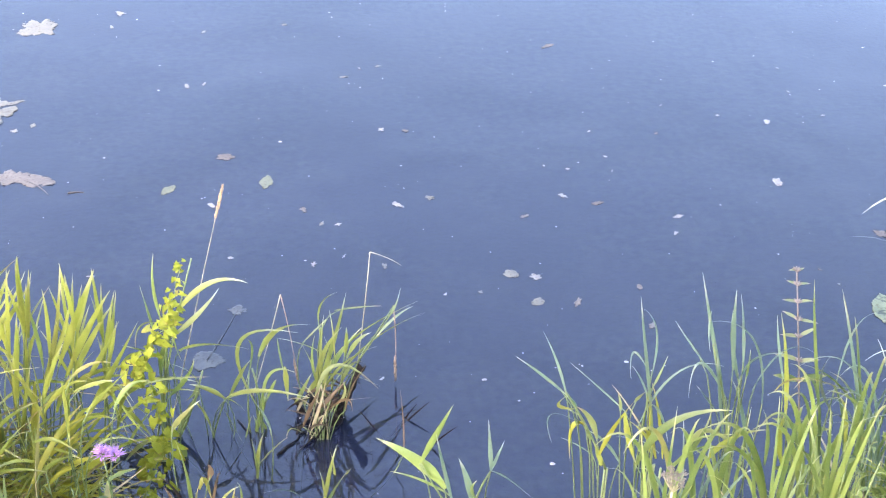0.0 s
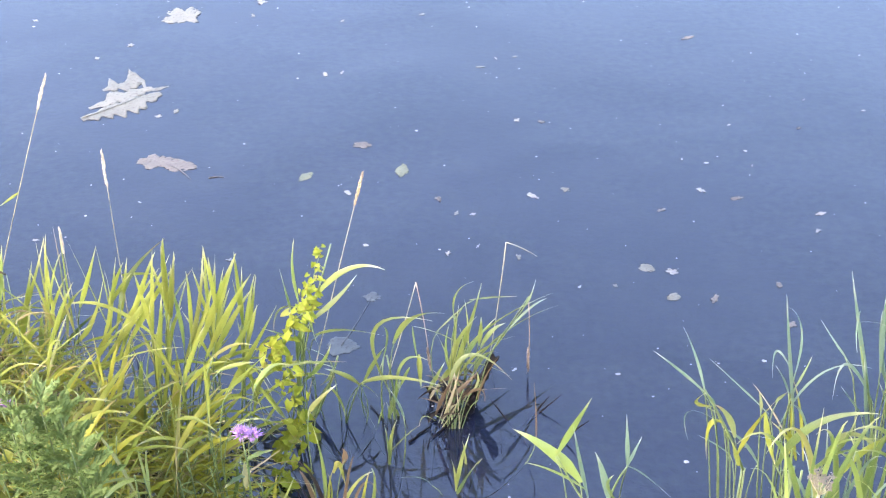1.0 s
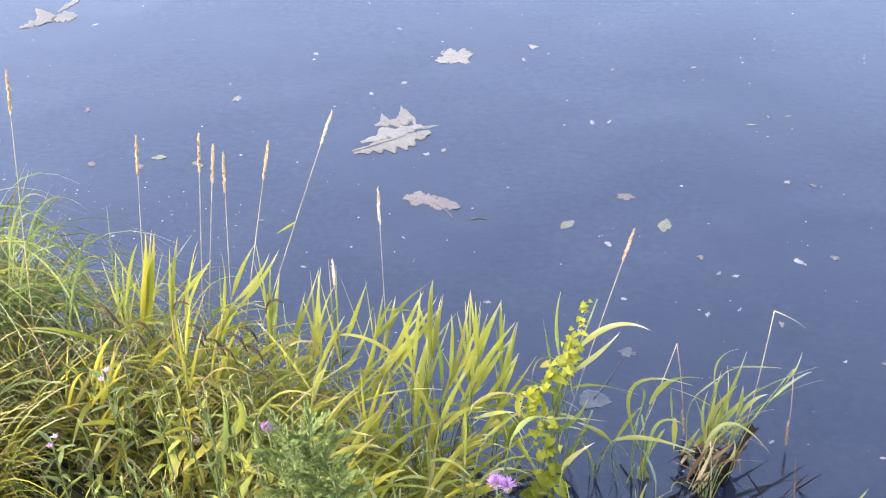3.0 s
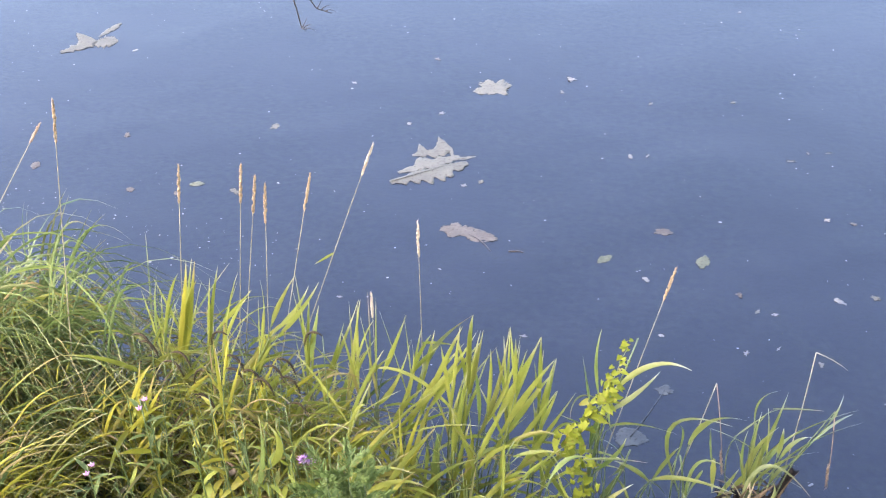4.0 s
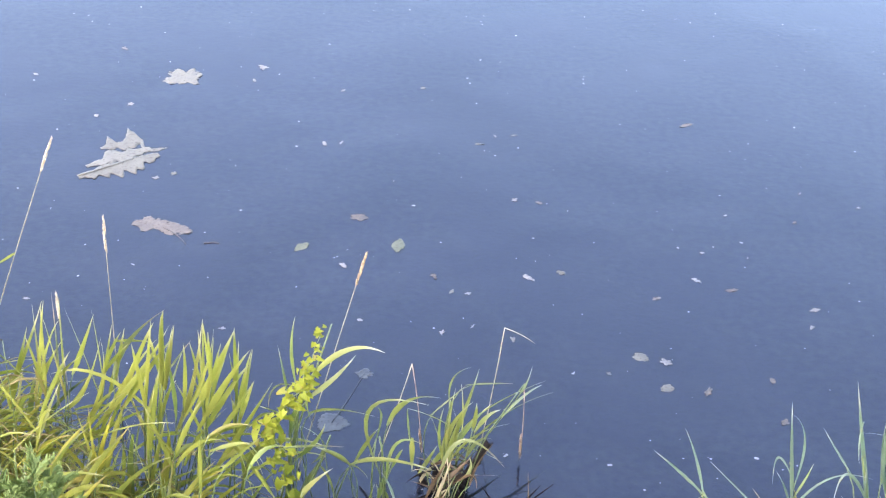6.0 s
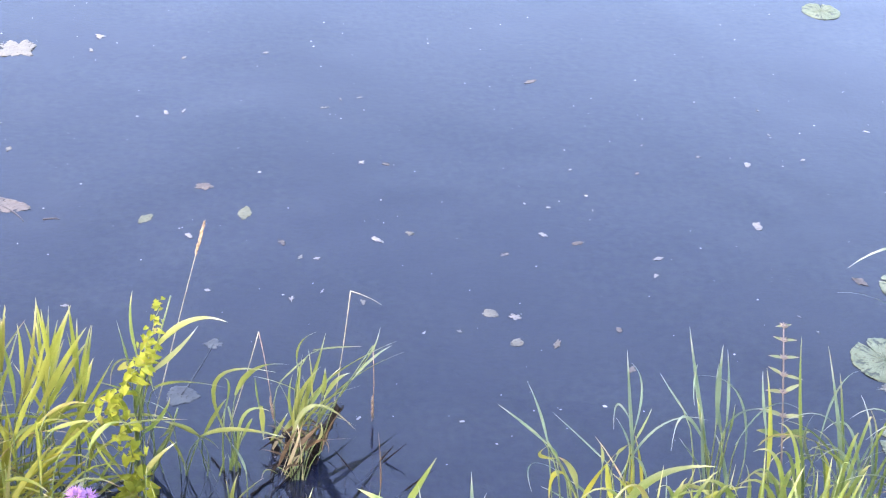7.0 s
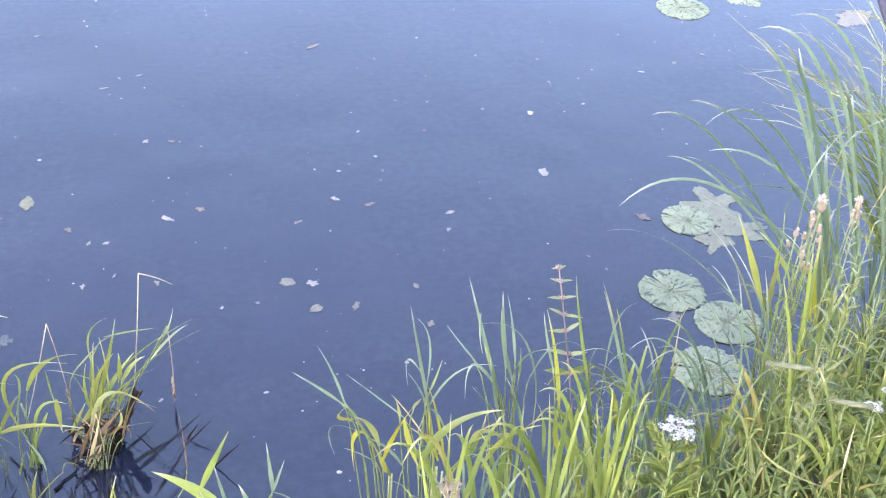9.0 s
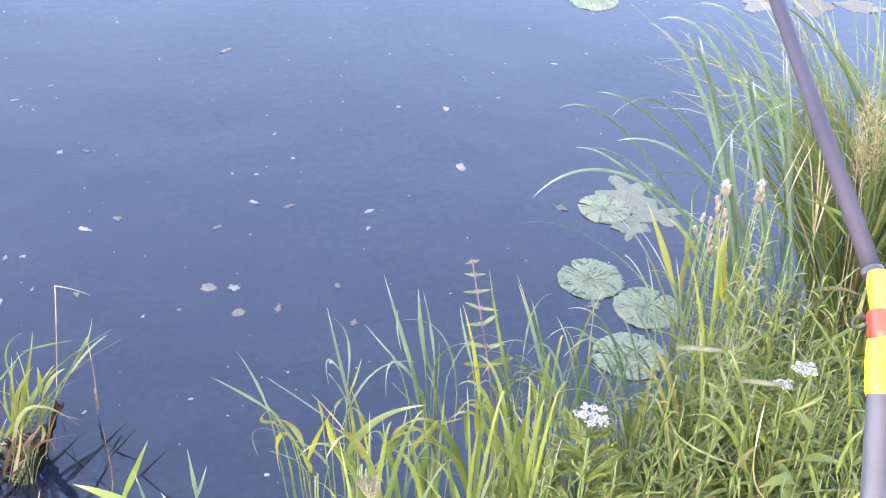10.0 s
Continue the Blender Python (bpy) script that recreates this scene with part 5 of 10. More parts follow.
reed((0.38, 1.517, -0.093), (0.373, 1.506, 0.315), [(0.97, (0.092, 0.03, 0.803), 0.0100, 0.47), (0.97, (0.017, -0.052, 0.863), 0.0084, 0.43), (0.97, (-0.052, 0.038, 0.753), 0.0083, 0.07), (0.97, (-0.126, -0.112, 0.812), 0.0056, 0.41), (0.97, (-0.01, -0.01, 0.848), 0.0075, 0.09)], GREEN_REED, STEM)
reed((0.551, 1.555, -0.019), (0.508, 1.595, 0.324), [(0.97, (-0.096, 0.106, 0.581), 0.0108, 0.47), (0.97, (-0.144, -0.026, 0.655), 0.0094, 0.47), (0.97, (-0.059, 0.086, 0.64), 0.0066, 0.19), (0.97, (-0.012, 0.119, 0.623), 0.0061, 0.19)], GREEN_REED, STEM)
reed((0.588, 1.516, 0.028), (0.557, 1.51, 0.419), [(0.97, (-0.151, -0.051, 0.646), 0.0084, 0.51), (0.97, (-0.062, -0.111, 0.823), 0.0075, 0.42), (0.97, (-0.033, 0.076, 0.676), 0.0056, 0.21), (0.97, (0.02, 0.038, 0.694), 0.0076, 0.36)], GREEN_REED, STEM)
reed((0.563, 1.502, 0.024), (0.539, 1.495, 0.382), [(0.97, (-0.129, 0.006, 0.581), 0.0062, 0.50), (0.97, (-0.12, -0.109, 0.758), 0.0060, 0.38), (0.97, (-0.031, -0.066, 0.73), 0.0063, 0.38), (0.97, (0.1, 0.117, 0.529), 0.0059, 0.44)], GREEN_REED, STEM)
reed((0.485, 1.654, -0.12), (0.449, 1.655, 0.235), [(0.97, (-0.078, 0.081, 0.568), 0.0050, 0.37), (0.97, (-0.048, 0.068, 0.651), 0.0050, 0.26), (0.97, (-0.143, -0.059, 0.649), 0.0064, 0.43), (0.97, (0.009, -0.079, 0.713), 0.0062, 0.43)], BLUE_REED, STEM)
reed((0.476, 1.611, -0.111), (0.447, 1.583, 0.264), [(0.97, (-0.008, 0.018, 0.678), 0.0045, 0.17), (0.97, (0.056, -0.052, 0.681), 0.0055, 0.44), (0.97, (-0.098, -0.111, 0.724), 0.0055, 0.42), (0.97, (-0.158, -0.058, 0.642), 0.0055, 0.29)], BLUE_REED, STEM)
reed((0.703, 1.561, 0.059), (0.667, 1.564, 0.444), [(0.97, (-0.073, 0.085, 0.548), 0.0090, 0.18), (0.97, (-0.022, 0.07, 0.615), 0.0083, 0.18), (0.97, (-0.036, -0.049, 0.674), 0.0092, 0.31), (0.97, (-0.107, -0.084, 0.728), 0.0075, 0.08)], GREEN_REED, STEM)
reed((0.713, 1.52, 0.083), (0.67, 1.541, 0.44), [(0.97, (-0.01, 0.022, 0.647), 0.0070, 0.23), (0.96, (-0.131, 0.049, 0.544), 0.0093, 0.37)], GREEN_REED, STEM)
arching_sedge((0.744, 1.7, 0.001), [((-0.161, -0.056, 0.631), 0.786, 0.62), ((-0.132, -0.007, 0.629), 0.787, 0.55), ((0.028, 0.025, 0.674), 0.753, 0.30), ((-0.17, 0.036, 0.475), 0.727, 0.61)], SEDGE, 0.006)
arching_sedge((0.482, 1.6, -0.1), [((-0.186, -0.092, 0.75), 0.972, 0.55), ((-0.221, -0.014, 0.69), 0.860, 0.48), ((0.054, 0.015, 0.682), 0.874, -0.38), ((-0.112, -0.077, 0.782), 0.851, 0.44)], GREEN_REED, 0.01)
arching_sedge((0.65, 1.66, -0.034), [((-0.206, -0.052, 0.646), 0.722, 0.32), ((-0.23, -0.118, 0.653), 0.682, 0.23), ((0.037, -0.058, 0.661), 0.708, 0.69)], GREEN_REED, 0.013)
arching_sedge((-1.906, 1.98, 0.133), [((0.349, -0.003, 0.607), 0.780, 0.53), ((0.244, 0.029, 0.589), 0.757, 0.49), ((0.233, 0.05, 0.433), 0.754, 0.75), ((0.185, 0.116, 0.244), 0.768, 1.11), ((0.181, 0.076, 0.471), 0.736, 0.61)], SEDGE, 0.005)
arching_sedge((-1.778, 2, 0.099), [((0.171, 0.083, 0.449), 0.701, 0.76), ((0.328, -0.11, 0.543), 0.716, 0.51), ((0.188, -0.019, 0.391), 0.690, 0.72), ((-0.243, 0.104, 0.447), 0.674, -0.02)], SEDGE, 0.005)
arching_sedge((1.751, 2.5, -0.106), [((-0.174, 0.079, 0.937), 0.468, 0.43), ((-0.225, -0.065, 0.929), 0.462, 0.29), ((-0.159, 0.042, 0.979), 0.452, 0.07), ((-0.117, 0.017, 0.475), 0.202, 0.33), ((-0.042, 0.1, 0.558), 0.304, 0.83), ((-0.284, -0.006, 0.673), 0.753, 0.83)], BLUE_REED, 0.008)
arching_sedge((0.922, 1.9, -0.063), [((-0.205, -0.043, 0.788), 0.540, 0.54), ((-0.178, -0.061, 0.741), 0.658, 0.83), ((-0.09, -0.034, 0.635), 0.506, 0.04), ((-0.077, -0.126, 0.773), 0.416, 0.61), ((-0.213, -0.096, 0.638), 0.547, 0.37), ((0.032, -0.089, 0.606), 0.534, 0.22)], SEDGE, 0.0055)
arching_sedge((0.847, 1.85, -0.058), [((-0.144, -0.047, 0.603), 0.627, 0.52), ((0.042, 0.068, 0.449), 0.624, -0.03), ((0.145, 0.111, 0.382), 0.593, 0.13), ((-0.118, -0.037, 0.499), 0.602, 0.47), ((0.031, -0.063, 0.663), 0.536, 0.17)], SEDGE, 0.005)
reed((1.172, 1.781, 0.098), (1.113, 1.79, 0.497), [(0.97, (-0.062, 0.049, 0.737), 0.0109, 0.05), (0.97, (-0.087, 0.022, 0.732), 0.0079, 0.14), (0.97, (-0.128, 0.024, 0.656), 0.0075, 0.07), (0.97, (0.015, 0.031, 0.639), 0.0106, 0.10), (0.97, (-0.227, -0.049, 0.563), 0.0080, 0.20)], GREEN_REED, STEM, more=0)
reed((0.984, 1.772, 0.049), (0.953, 1.757, 0.345), [(0.58, (-0.059, -0.026, 0.43), 0.0145, 0.20), (0.82, (0.002, -0.008, 0.451), 0.0147, 0.20), (0.97, (-0.151, -0.04, 0.553), 0.0060, 0.26), (0.97, (0.002, -0.026, 0.539), 0.0076, 0.06)], GREEN_REED, STEM, more=2)
reed((1.686, 2.287, 0.017), (1.606, 2.276, 0.419), [(0.97, (-0.152, -0.064, 0.752), 0.0034, 0.07), (0.97, (-0.168, -0.045, 0.799), 0.0034, 0.08), (0.97, (-0.158, -0.002, 0.686), 0.0034, 0.13), (0.75, (-0.196, -0.07, 0.55), 0.0041, 0.06), (0.97, (0.005, 0.085, 0.561), 0.0049, 0.11)], STRAW, STEM)
arching_sedge((1.078, 1.85, 0.036), [((-0.32, -0.073, 0.59), 0.713, 0.63), ((-0.277, -0.067, 0.536), 0.698, 0.55), ((-0.211, -0.11, 0.689), 0.520, 0.37), ((-0.21, 0.006, 0.55), 0.534, 0.39), ((-0.147, -0.08, 0.77), 0.543, 0.33), ((-0.26, -0.014, 0.611), 0.633, 0.47)], BLUE_REED, 0.005)
arching_sedge((1.181, 1.9, 0.042), [((-0.203, 0.1, 0.529), 0.409, 0.40), ((-0.188, 0.101, 0.597), 0.547, 0.54), ((-0.257, -0.002, 0.422), 0.528, 0.52), ((-0.086, 0.072, 0.601), 0.426, 0.50), ((-0.31, -0.092, 0.842), 0.633, 0.33), ((-0.158, 0.113, 0.649), 0.484, 0.08)], BLUE_REED, 0.005)
arching_sedge((0.91, 1.8, 0.009), [((-0.144, 0.092, 0.479), 0.669, 0.60), ((-0.183, -0.004, 0.491), 0.657, 0.59), ((0.065, 0.097, 0.506), 0.520, -0.19), ((0.04, -0.051, 0.558), 0.549, -0.10), ((-0.078, 0.121, 0.55), 0.478, 0.34), ((-0.255, -0.045, 0.522), 0.647, 0.53)], BLUE_REED, 0.005)
arching_sedge((1.13, 1.75, 0.1), [((-0.126, 0.107, 0.396), 0.474, 0.70), ((-0.161, 0.085, 0.338), 0.516, 0.73), ((0.068, 0.11, 0.441), 0.375, -0.05), ((0.091, 0.057, 0.403), 0.416, 0.34), ((-0.138, -0.108, 0.643), 0.400, 0.29), ((-0.271, -0.056, 0.42), 0.465, 0.49)], GREEN_REED, 0.008)
arching_sedge((1.208, 1.6, 0.172), [((-0.153, 0.039, 0.512), 0.438, 0.58), ((-0.167, 0.103, 0.368), 0.437, 0.57), ((-0.015, 0.046, 0.522), 0.403, 0.30), ((-0.065, -0.116, 0.583), 0.449, 0.23), ((-0.256, -0.038, 0.421), 0.450, 0.46)], GREEN_REED, 0.008)
arching_sedge((0.725, 1.7, -0.013), [((-0.166, -0.039, 0.659), 0.709, 0.42), ((-0.155, -0.083, 0.765), 0.718, 0.36), ((-0.011, -0.069, 0.738), 0.711, 0.30), ((-0.167, 0.004, 0.534), 0.649, 0.39), ((0.046, -0.032, 0.631), 0.633, 0.46)], GREEN_REED, 0.009)
panicle((1.769, 2.3, 0.03), (1.669, 2.3, 0.800), 0.22)
panicle((1.761, 2.3, 0.03), (1.661, 2.3, 0.740), 0.20)
panicle((1.799, 2.3, 0.03), (1.699, 2.3, 0.765), 0.22)
panicle((1.820, 2.3, 0.03), (1.720, 2.3, 0.700), 0.18)
panicle((1.790, 2.3, 0.03), (1.690, 2.3, 0.660), 0.16)
herb((1.299, 1.714, 0.153), (1.305, 1.677, 0.641), 23, 0.08, 0.0125)
herb((1.394, 1.746, 0.16), (1.379, 1.71, 0.561), 19, 0.08, 0.0125)
herb((1.301, 1.639, 0.177), (1.278, 1.653, 0.608), 20, 0.08, 0.0125)
herb((1.364, 1.695, 0.171), (1.35, 1.67, 0.527), 17, 0.08, 0.0125)
herb((1.381, 1.735, 0.161), (1.382, 1.711, 0.617), 21, 0.08, 0.0125)
herb((1.254, 1.686, 0.153), (1.272, 1.693, 0.617), 22, 0.08, 0.0125)
herb((1.269, 1.618, 0.177), (1.297, 1.581, 0.577), 19, 0.08, 0.0125)
herb((1.409, 1.67, 0.186), (1.418, 1.665, 0.421), 12, 0.08, 0.0125)
herb((1.313, 1.607, 0.188), (1.296, 1.598, 0.474), 13, 0.08, 0.0125)
herb((1.377, 1.623, 0.194), (1.354, 1.587, 0.414), 12, 0.08, 0.0125)
herb((1.347, 1.568, 0.203), (1.349, 1.575, 0.631), 20, 0.08, 0.0125)
herb((-1.733, 1.922, 0.122), (-1.729, 1.895, 0.411), 12, 0.08, 0.0125, YELLOW, label="yellow-green leafy herb among the sedge")
herb((-1.656, 1.908, 0.112), (-1.663, 1.893, 0.39), 12, 0.08, 0.0125, YELLOW, label="yellow-green leafy herb among the sedge")
herb((-1.539, 1.871, 0.105), (-1.552, 1.879, 0.466), 15, 0.08, 0.0125, YELLOW, label="yellow-green leafy herb among the sedge")
herb((-1.482, 1.823, 0.115), (-1.461, 1.842, 0.478), 15, 0.08, 0.0125, YELLOW, label="yellow-green leafy herb among the sedge")
herb((-1.608, 1.864, 0.12), (-1.598, 1.869, 0.372), 11, 0.08, 0.0125, YELLOW, label="yellow-green leafy herb among the sedge")
herb((-1.682, 1.823, 0.149), (-1.653, 1.803, 0.386), 11, 0.08, 0.0125, YELLOW, label="yellow-green leafy herb among the sedge")
reed((-1.651, 1.795, 0.154), (-1.584, 1.819, 0.411), [(0.12, (-0.009, 0.042, 0.282), 0.0073, 0.11), (0.40, (0.021, 0.098, 0.305), 0.0076, 0.13), (0.52, (0.151, 0.048, 0.333), 0.0086, 0.07), (0.53, (0.172, -0.067, 0.369), 0.0076, 0.21)], YELLOW, STEM)
reed((-1.593, 1.786, 0.147), (-1.55, 1.797, 0.355), [(0.97, (0.218, -0.056, 0.39), 0.0082, 0.11), (0.61, (0.009, -0.041, 0.268), 0.0070, 0.27), (0.30, (-0.171, 0.115, 0.156), 0.0083, 0.34), (0.31, (0.156, 0.038, 0.226), 0.0090, 0.34)], YELLOW, STEM)
reed((-1.584, 1.794, 0.143), (-1.503, 1.788, 0.333), [(0.24, (0.102, -0.007, 0.238), 0.0087, 0.31)], YELLOW, STEM)
arching_sedge((0.894, 1.8, 0.003), [((-0.243, 0.012, 0.574), 0.742, 0.36), ((-0.193, 0.022, 0.472), 0.691, 0.43), ((0.058, 0.019, 0.548), 0.608, -0.56), ((0.059, -0.097, 0.575), 0.629, -0.32)], BLUE_REED, 0.0042)
arching_sedge((0.993, 1.75, 0.063), [((-0.251, -0.093, 0.573), 0.667, 0.43), ((-0.167, 0.058, 0.536), 0.612, 0.40), ((0.045, -0.038, 0.545), 0.550, -0.50), ((-0.277, -0.094, 0.521), 0.591, 0.33)], BLUE_REED, 0.0042)
arching_sedge((1.036, 1.6, 0.139), [((-0.14, 0.079, 0.395), 0.555, 0.49), ((0.104, 0.062, 0.42), 0.495, -0.09), ((-0.082, 0.066, 0.312), 0.508, 0.62)], PALE, 0.006)
herb((-1.48, 1.794, 0.126), (-1.458, 1.769, 0.492), 17, 0.08, 0.0125)
herb((-1.336, 1.773, 0.111), (-1.346, 1.752, 0.494), 18, 0.08, 0.0125)
herb((-1.26, 1.773, 0.097), (-1.23, 1.757, 0.523), 20, 0.08, 0.0125)
herb((-1.221, 1.848, 0.053), (-1.227, 1.809, 0.405), 16, 0.08, 0.0125)
herb((-1.074, 1.759, 0.068), (-1.088, 1.753, 0.492), 20, 0.08, 0.0125)
herb((-1.338, 1.782, 0.107), (-1.326, 1.788, 0.375), 12, 0.08, 0.0125)
herb((-1.432, 1.819, 0.108), (-1.439, 1.785, 0.39), 13, 0.08, 0.0125)
herb((-1.147, 1.809, 0.057), (-1.147, 1.79, 0.524), 22, 0.08, 0.0125)
herb((-1.577, 1.789, 0.144), (-1.572, 1.793, 0.36), 12, 0.08, 0.0125)
herb((-1.66, 1.78, 0.16), (-1.653, 1.798, 0.276), 12, 0.08, 0.0125)
herb((-1.046, 1.768, 0.057), (-1.038, 1.747, 0.491), 20, 0.08, 0.0125)
herb((-1.479, 1.665, 0.171), (-1.478, 1.636, 0.376), 12, 0.08, 0.0125, label="pale green leafy herb low on the bank")
herb((-1.332, 1.628, 0.164), (-1.323, 1.603, 0.421), 12, 0.08, 0.0125, label="pale green leafy herb low on the bank")
herb((-1.182, 1.671, 0.126), (-1.178, 1.638, 0.445), 15, 0.08, 0.0125, label="pale green leafy herb low on the bank")
herb((-1.031, 1.604, 0.128), (-1.033, 1.573, 0.504), 18, 0.08, 0.0125, label="pale green leafy herb low on the bank")
herb((-1.329, 1.686, 0.143), (-1.311, 1.658, 0.325), 12, 0.08, 0.0125, label="pale green leafy herb low on the bank")
herb((-1.542, 1.623, 0.191), (-1.568, 1.623, 0.354), 12, 0.08, 0.0125, label="pale green leafy herb low on the bank")
herb((-1.415, 1.676, 0.159), (-1.423, 1.636, 0.291), 12, 0.08, 0.0125, label="pale green leafy herb low on the bank")
herb((-0.906, 1.591, 0.109), (-0.899, 1.604, 0.429), 15, 0.08, 0.0125, label="pale green leafy herb low on the bank")
herb((-1.149, 1.669, 0.121), (-1.123, 1.638, 0.35), 12, 0.08, 0.0125, label="pale green leafy herb low on the bank")
herb((-1.314, 1.813, 0.089), (-1.306, 1.774, 0.538), 14, 0.078, 0.019, YELLOW, label="yellow-green herb with long lance-shaped leaves")
herb((-1.232, 1.802, 0.078), (-1.256, 1.769, 0.489), 13, 0.078, 0.019, YELLOW, label="yellow-green herb with long lance-shaped leaves")
herb((-1.221, 1.842, 0.057), (-1.207, 1.818, 0.481), 13, 0.078, 0.019, YELLOW, label="yellow-green herb with long lance-shaped leaves")
herb((-1.371, 1.834, 0.091), (-1.377, 1.841, 0.288), 8, 0.078, 0.019, YELLOW, label="yellow-green herb with long lance-shaped leaves")
herb((-1.245, 1.826, 0.069), (-1.272, 1.811, 0.295), 8, 0.078, 0.019, YELLOW, label="yellow-green herb with long lance-shaped leaves")
herb((-1.418, 1.783, 0.121), (-1.4, 1.765, 0.259), 8, 0.078, 0.019, YELLOW, label="yellow-green herb with long lance-shaped leaves")
herb((-1.33, 1.757, 0.116), (-1.301, 1.755, 0.232), 8, 0.078, 0.019, YELLOW, label="yellow-green herb with long lance-shaped leaves")
herb((-1.19, 1.76, 0.09), (-1.19, 1.776, 0.258), 8, 0.078, 0.019, YELLOW, label="yellow-green herb with long lance-shaped leaves")
herb((-1.381, 1.805, 0.105), (-1.391, 1.806, 0.412), 9, 0.078, 0.019, YELLOW, label="yellow-green herb with long lance-shaped leaves")
herb((-1.27, 1.756, 0.107), (-1.271, 1.728, 0.449), 8, 0.09350000000000001, 0.026400000000000003, YELLOW, name="broad_leaved_herb", label="broad-leaved herb with yellowing brown-edged leaves")
herb((-1.156, 1.741, 0.092), (-1.164, 1.728, 0.446), 8, 0.085, 0.024, YELLOW, name="broad_leaved_herb", label="broad-leaved herb with yellowing brown-edged leaves")
herb((1.098, 1.769, 0.083), (1.122, 1.782, 0.764), 32, 0.08, 0.0125)
herb((1.187, 1.767, 0.107), (1.167, 1.787, 0.822), 34, 0.08, 0.0125)
herb((1.27, 1.821, 0.105), (1.263, 1.789, 0.76), 31, 0.08, 0.0125)
herb((1.285, 1.757, 0.134), (1.292, 1.77, 0.705), 27, 0.08, 0.0125)
herb((1.109, 1.785, 0.079), (1.097, 1.776, 0.663), 28, 0.08, 0.0125)
herb((1.037, 1.763, 0.069), (1.045, 1.727, 0.654), 28, 0.08, 0.0125)
herb((1.131, 1.786, 0.085), (1.148, 1.746, 0.682), 28, 0.08, 0.0125)
herb((1.222, 1.79, 0.106), (1.242, 1.798, 0.632), 25, 0.08, 0.0125)
herb((1.269, 1.781, 0.121), (1.276, 1.773, 0.592), 22, 0.08, 0.0125)
herb((1.329, 1.784, 0.134), (1.342, 1.768, 0.56), 20, 0.08, 0.0125)
herb((1.125, 1.733, 0.106), (1.142, 1.72, 0.757), 31, 0.08, 0.0125)
herb((1.231, 1.731, 0.132), (1.207, 1.743, 0.76), 30, 0.08, 0.0125)
herb((0.893, 1.622, 0.096), (0.908, 1.622, 0.704), 29, 0.08, 0.0125)
herb((0.904, 1.579, 0.117), (0.915, 1.541, 0.722), 29, 0.08, 0.0125)
herb((1.006, 1.605, 0.13), (0.986, 1.566, 0.678), 26, 0.08, 0.0125)
herb((1.035, 1.605, 0.136), (1.054, 1.6, 0.627), 23, 0.08, 0.0125)
herb((1.059, 1.547, 0.162), (1.074, 1.547, 0.672), 24, 0.08, 0.0125)
herb((1.147, 1.558, 0.174), (1.136, 1.547, 0.638), 22, 0.08, 0.0125)
herb((1.18, 1.548, 0.183), (1.194, 1.559, 0.647), 22, 0.08, 0.0125)
herb((0.938, 1.526, 0.145), (0.942, 1.541, 0.639), 23, 0.08, 0.0125)
herb((0.924, 1.609, 0.109), (0.939, 1.582, 0.517), 19, 0.08, 0.0125)
herb((1.042, 1.593, 0.142), (1.021, 1.557, 0.546), 19, 0.08, 0.0125)
herb((1.121, 1.659, 0.135), (1.137, 1.623, 0.451), 15, 0.08, 0.0125)
herb((1.184, 1.585, 0.172), (1.161, 1.577, 0.508), 16, 0.08, 0.0125)
herb((1.226, 1.61, 0.172), (1.24, 1.584, 0.476), 14, 0.08, 0.0125)
herb((1.281, 1.589, 0.188), (1.258, 1.567, 0.549), 17, 0.08, 0.0125)
herb((0.619, 1.369, 0.113), (0.647, 1.373, 0.774), 31, 0.075, 0.0125, label="pale green leafy herb low on the bank")
herb((0.619, 1.387, 0.106), (0.627, 1.372, 0.716), 29, 0.075, 0.0125, label="pale green leafy herb low on the bank")
herb((0.725, 1.364, 0.15), (0.727, 1.331, 0.757), 29, 0.075, 0.0125, label="pale green leafy herb low on the bank")
herb((0.855, 1.446, 0.155), (0.844, 1.425, 0.605), 21, 0.075, 0.0125, label="pale green leafy herb low on the bank")
herb((0.945, 1.418, 0.181), (0.915, 1.39, 0.632), 21, 0.075, 0.0125, label="pale green leafy herb low on the bank")
herb((0.98, 1.412, 0.188), (0.98, 1.376, 0.624), 20, 0.075, 0.0125, label="pale green leafy herb low on the bank")
herb((1.077, 1.384, 0.21), (1.071, 1.385, 0.601), 18, 0.075, 0.0125, label="pale green leafy herb low on the bank")
herb((1.151, 1.433, 0.208), (1.152, 1.396, 0.592), 18, 0.075, 0.0125, label="pale green leafy herb low on the bank")
herb((0.933, 1.467, 0.164), (0.904, 1.43, 0.565), 19, 0.075, 0.0125, label="pale green leafy herb low on the bank")
herb((1.07, 1.655, 0.125), (1.096, 1.654, 0.975), 67, 0.045, 0.009, PALE, name="budding_herb", label="tall herb spire thick with pale narrow leaves", grow=0.6)
herb((1.116, 1.728, 0.106), (1.112, 1.733, 0.902), 63, 0.045, 0.009, PALE, name="budding_herb", label="tall herb spire thick with pale narrow leaves", grow=0.6)
herb((0.626, 1.548, 0.03), (0.641, 1.56, 0.649), 9, 0.084, 0.0384, name="broad_leaved_herb", label="green herb with broad soft leaves")
herb((0.698, 1.556, 0.059), (0.683, 1.564, 0.581), 8, 0.09100000000000001, 0.041600000000000005, name="broad_leaved_herb", label="green herb with broad soft leaves")
herb((0.721, 1.555, 0.07), (0.714, 1.567, 0.619), 8, 0.084, 0.0384, name="broad_leaved_herb", label="green herb with broad soft leaves")
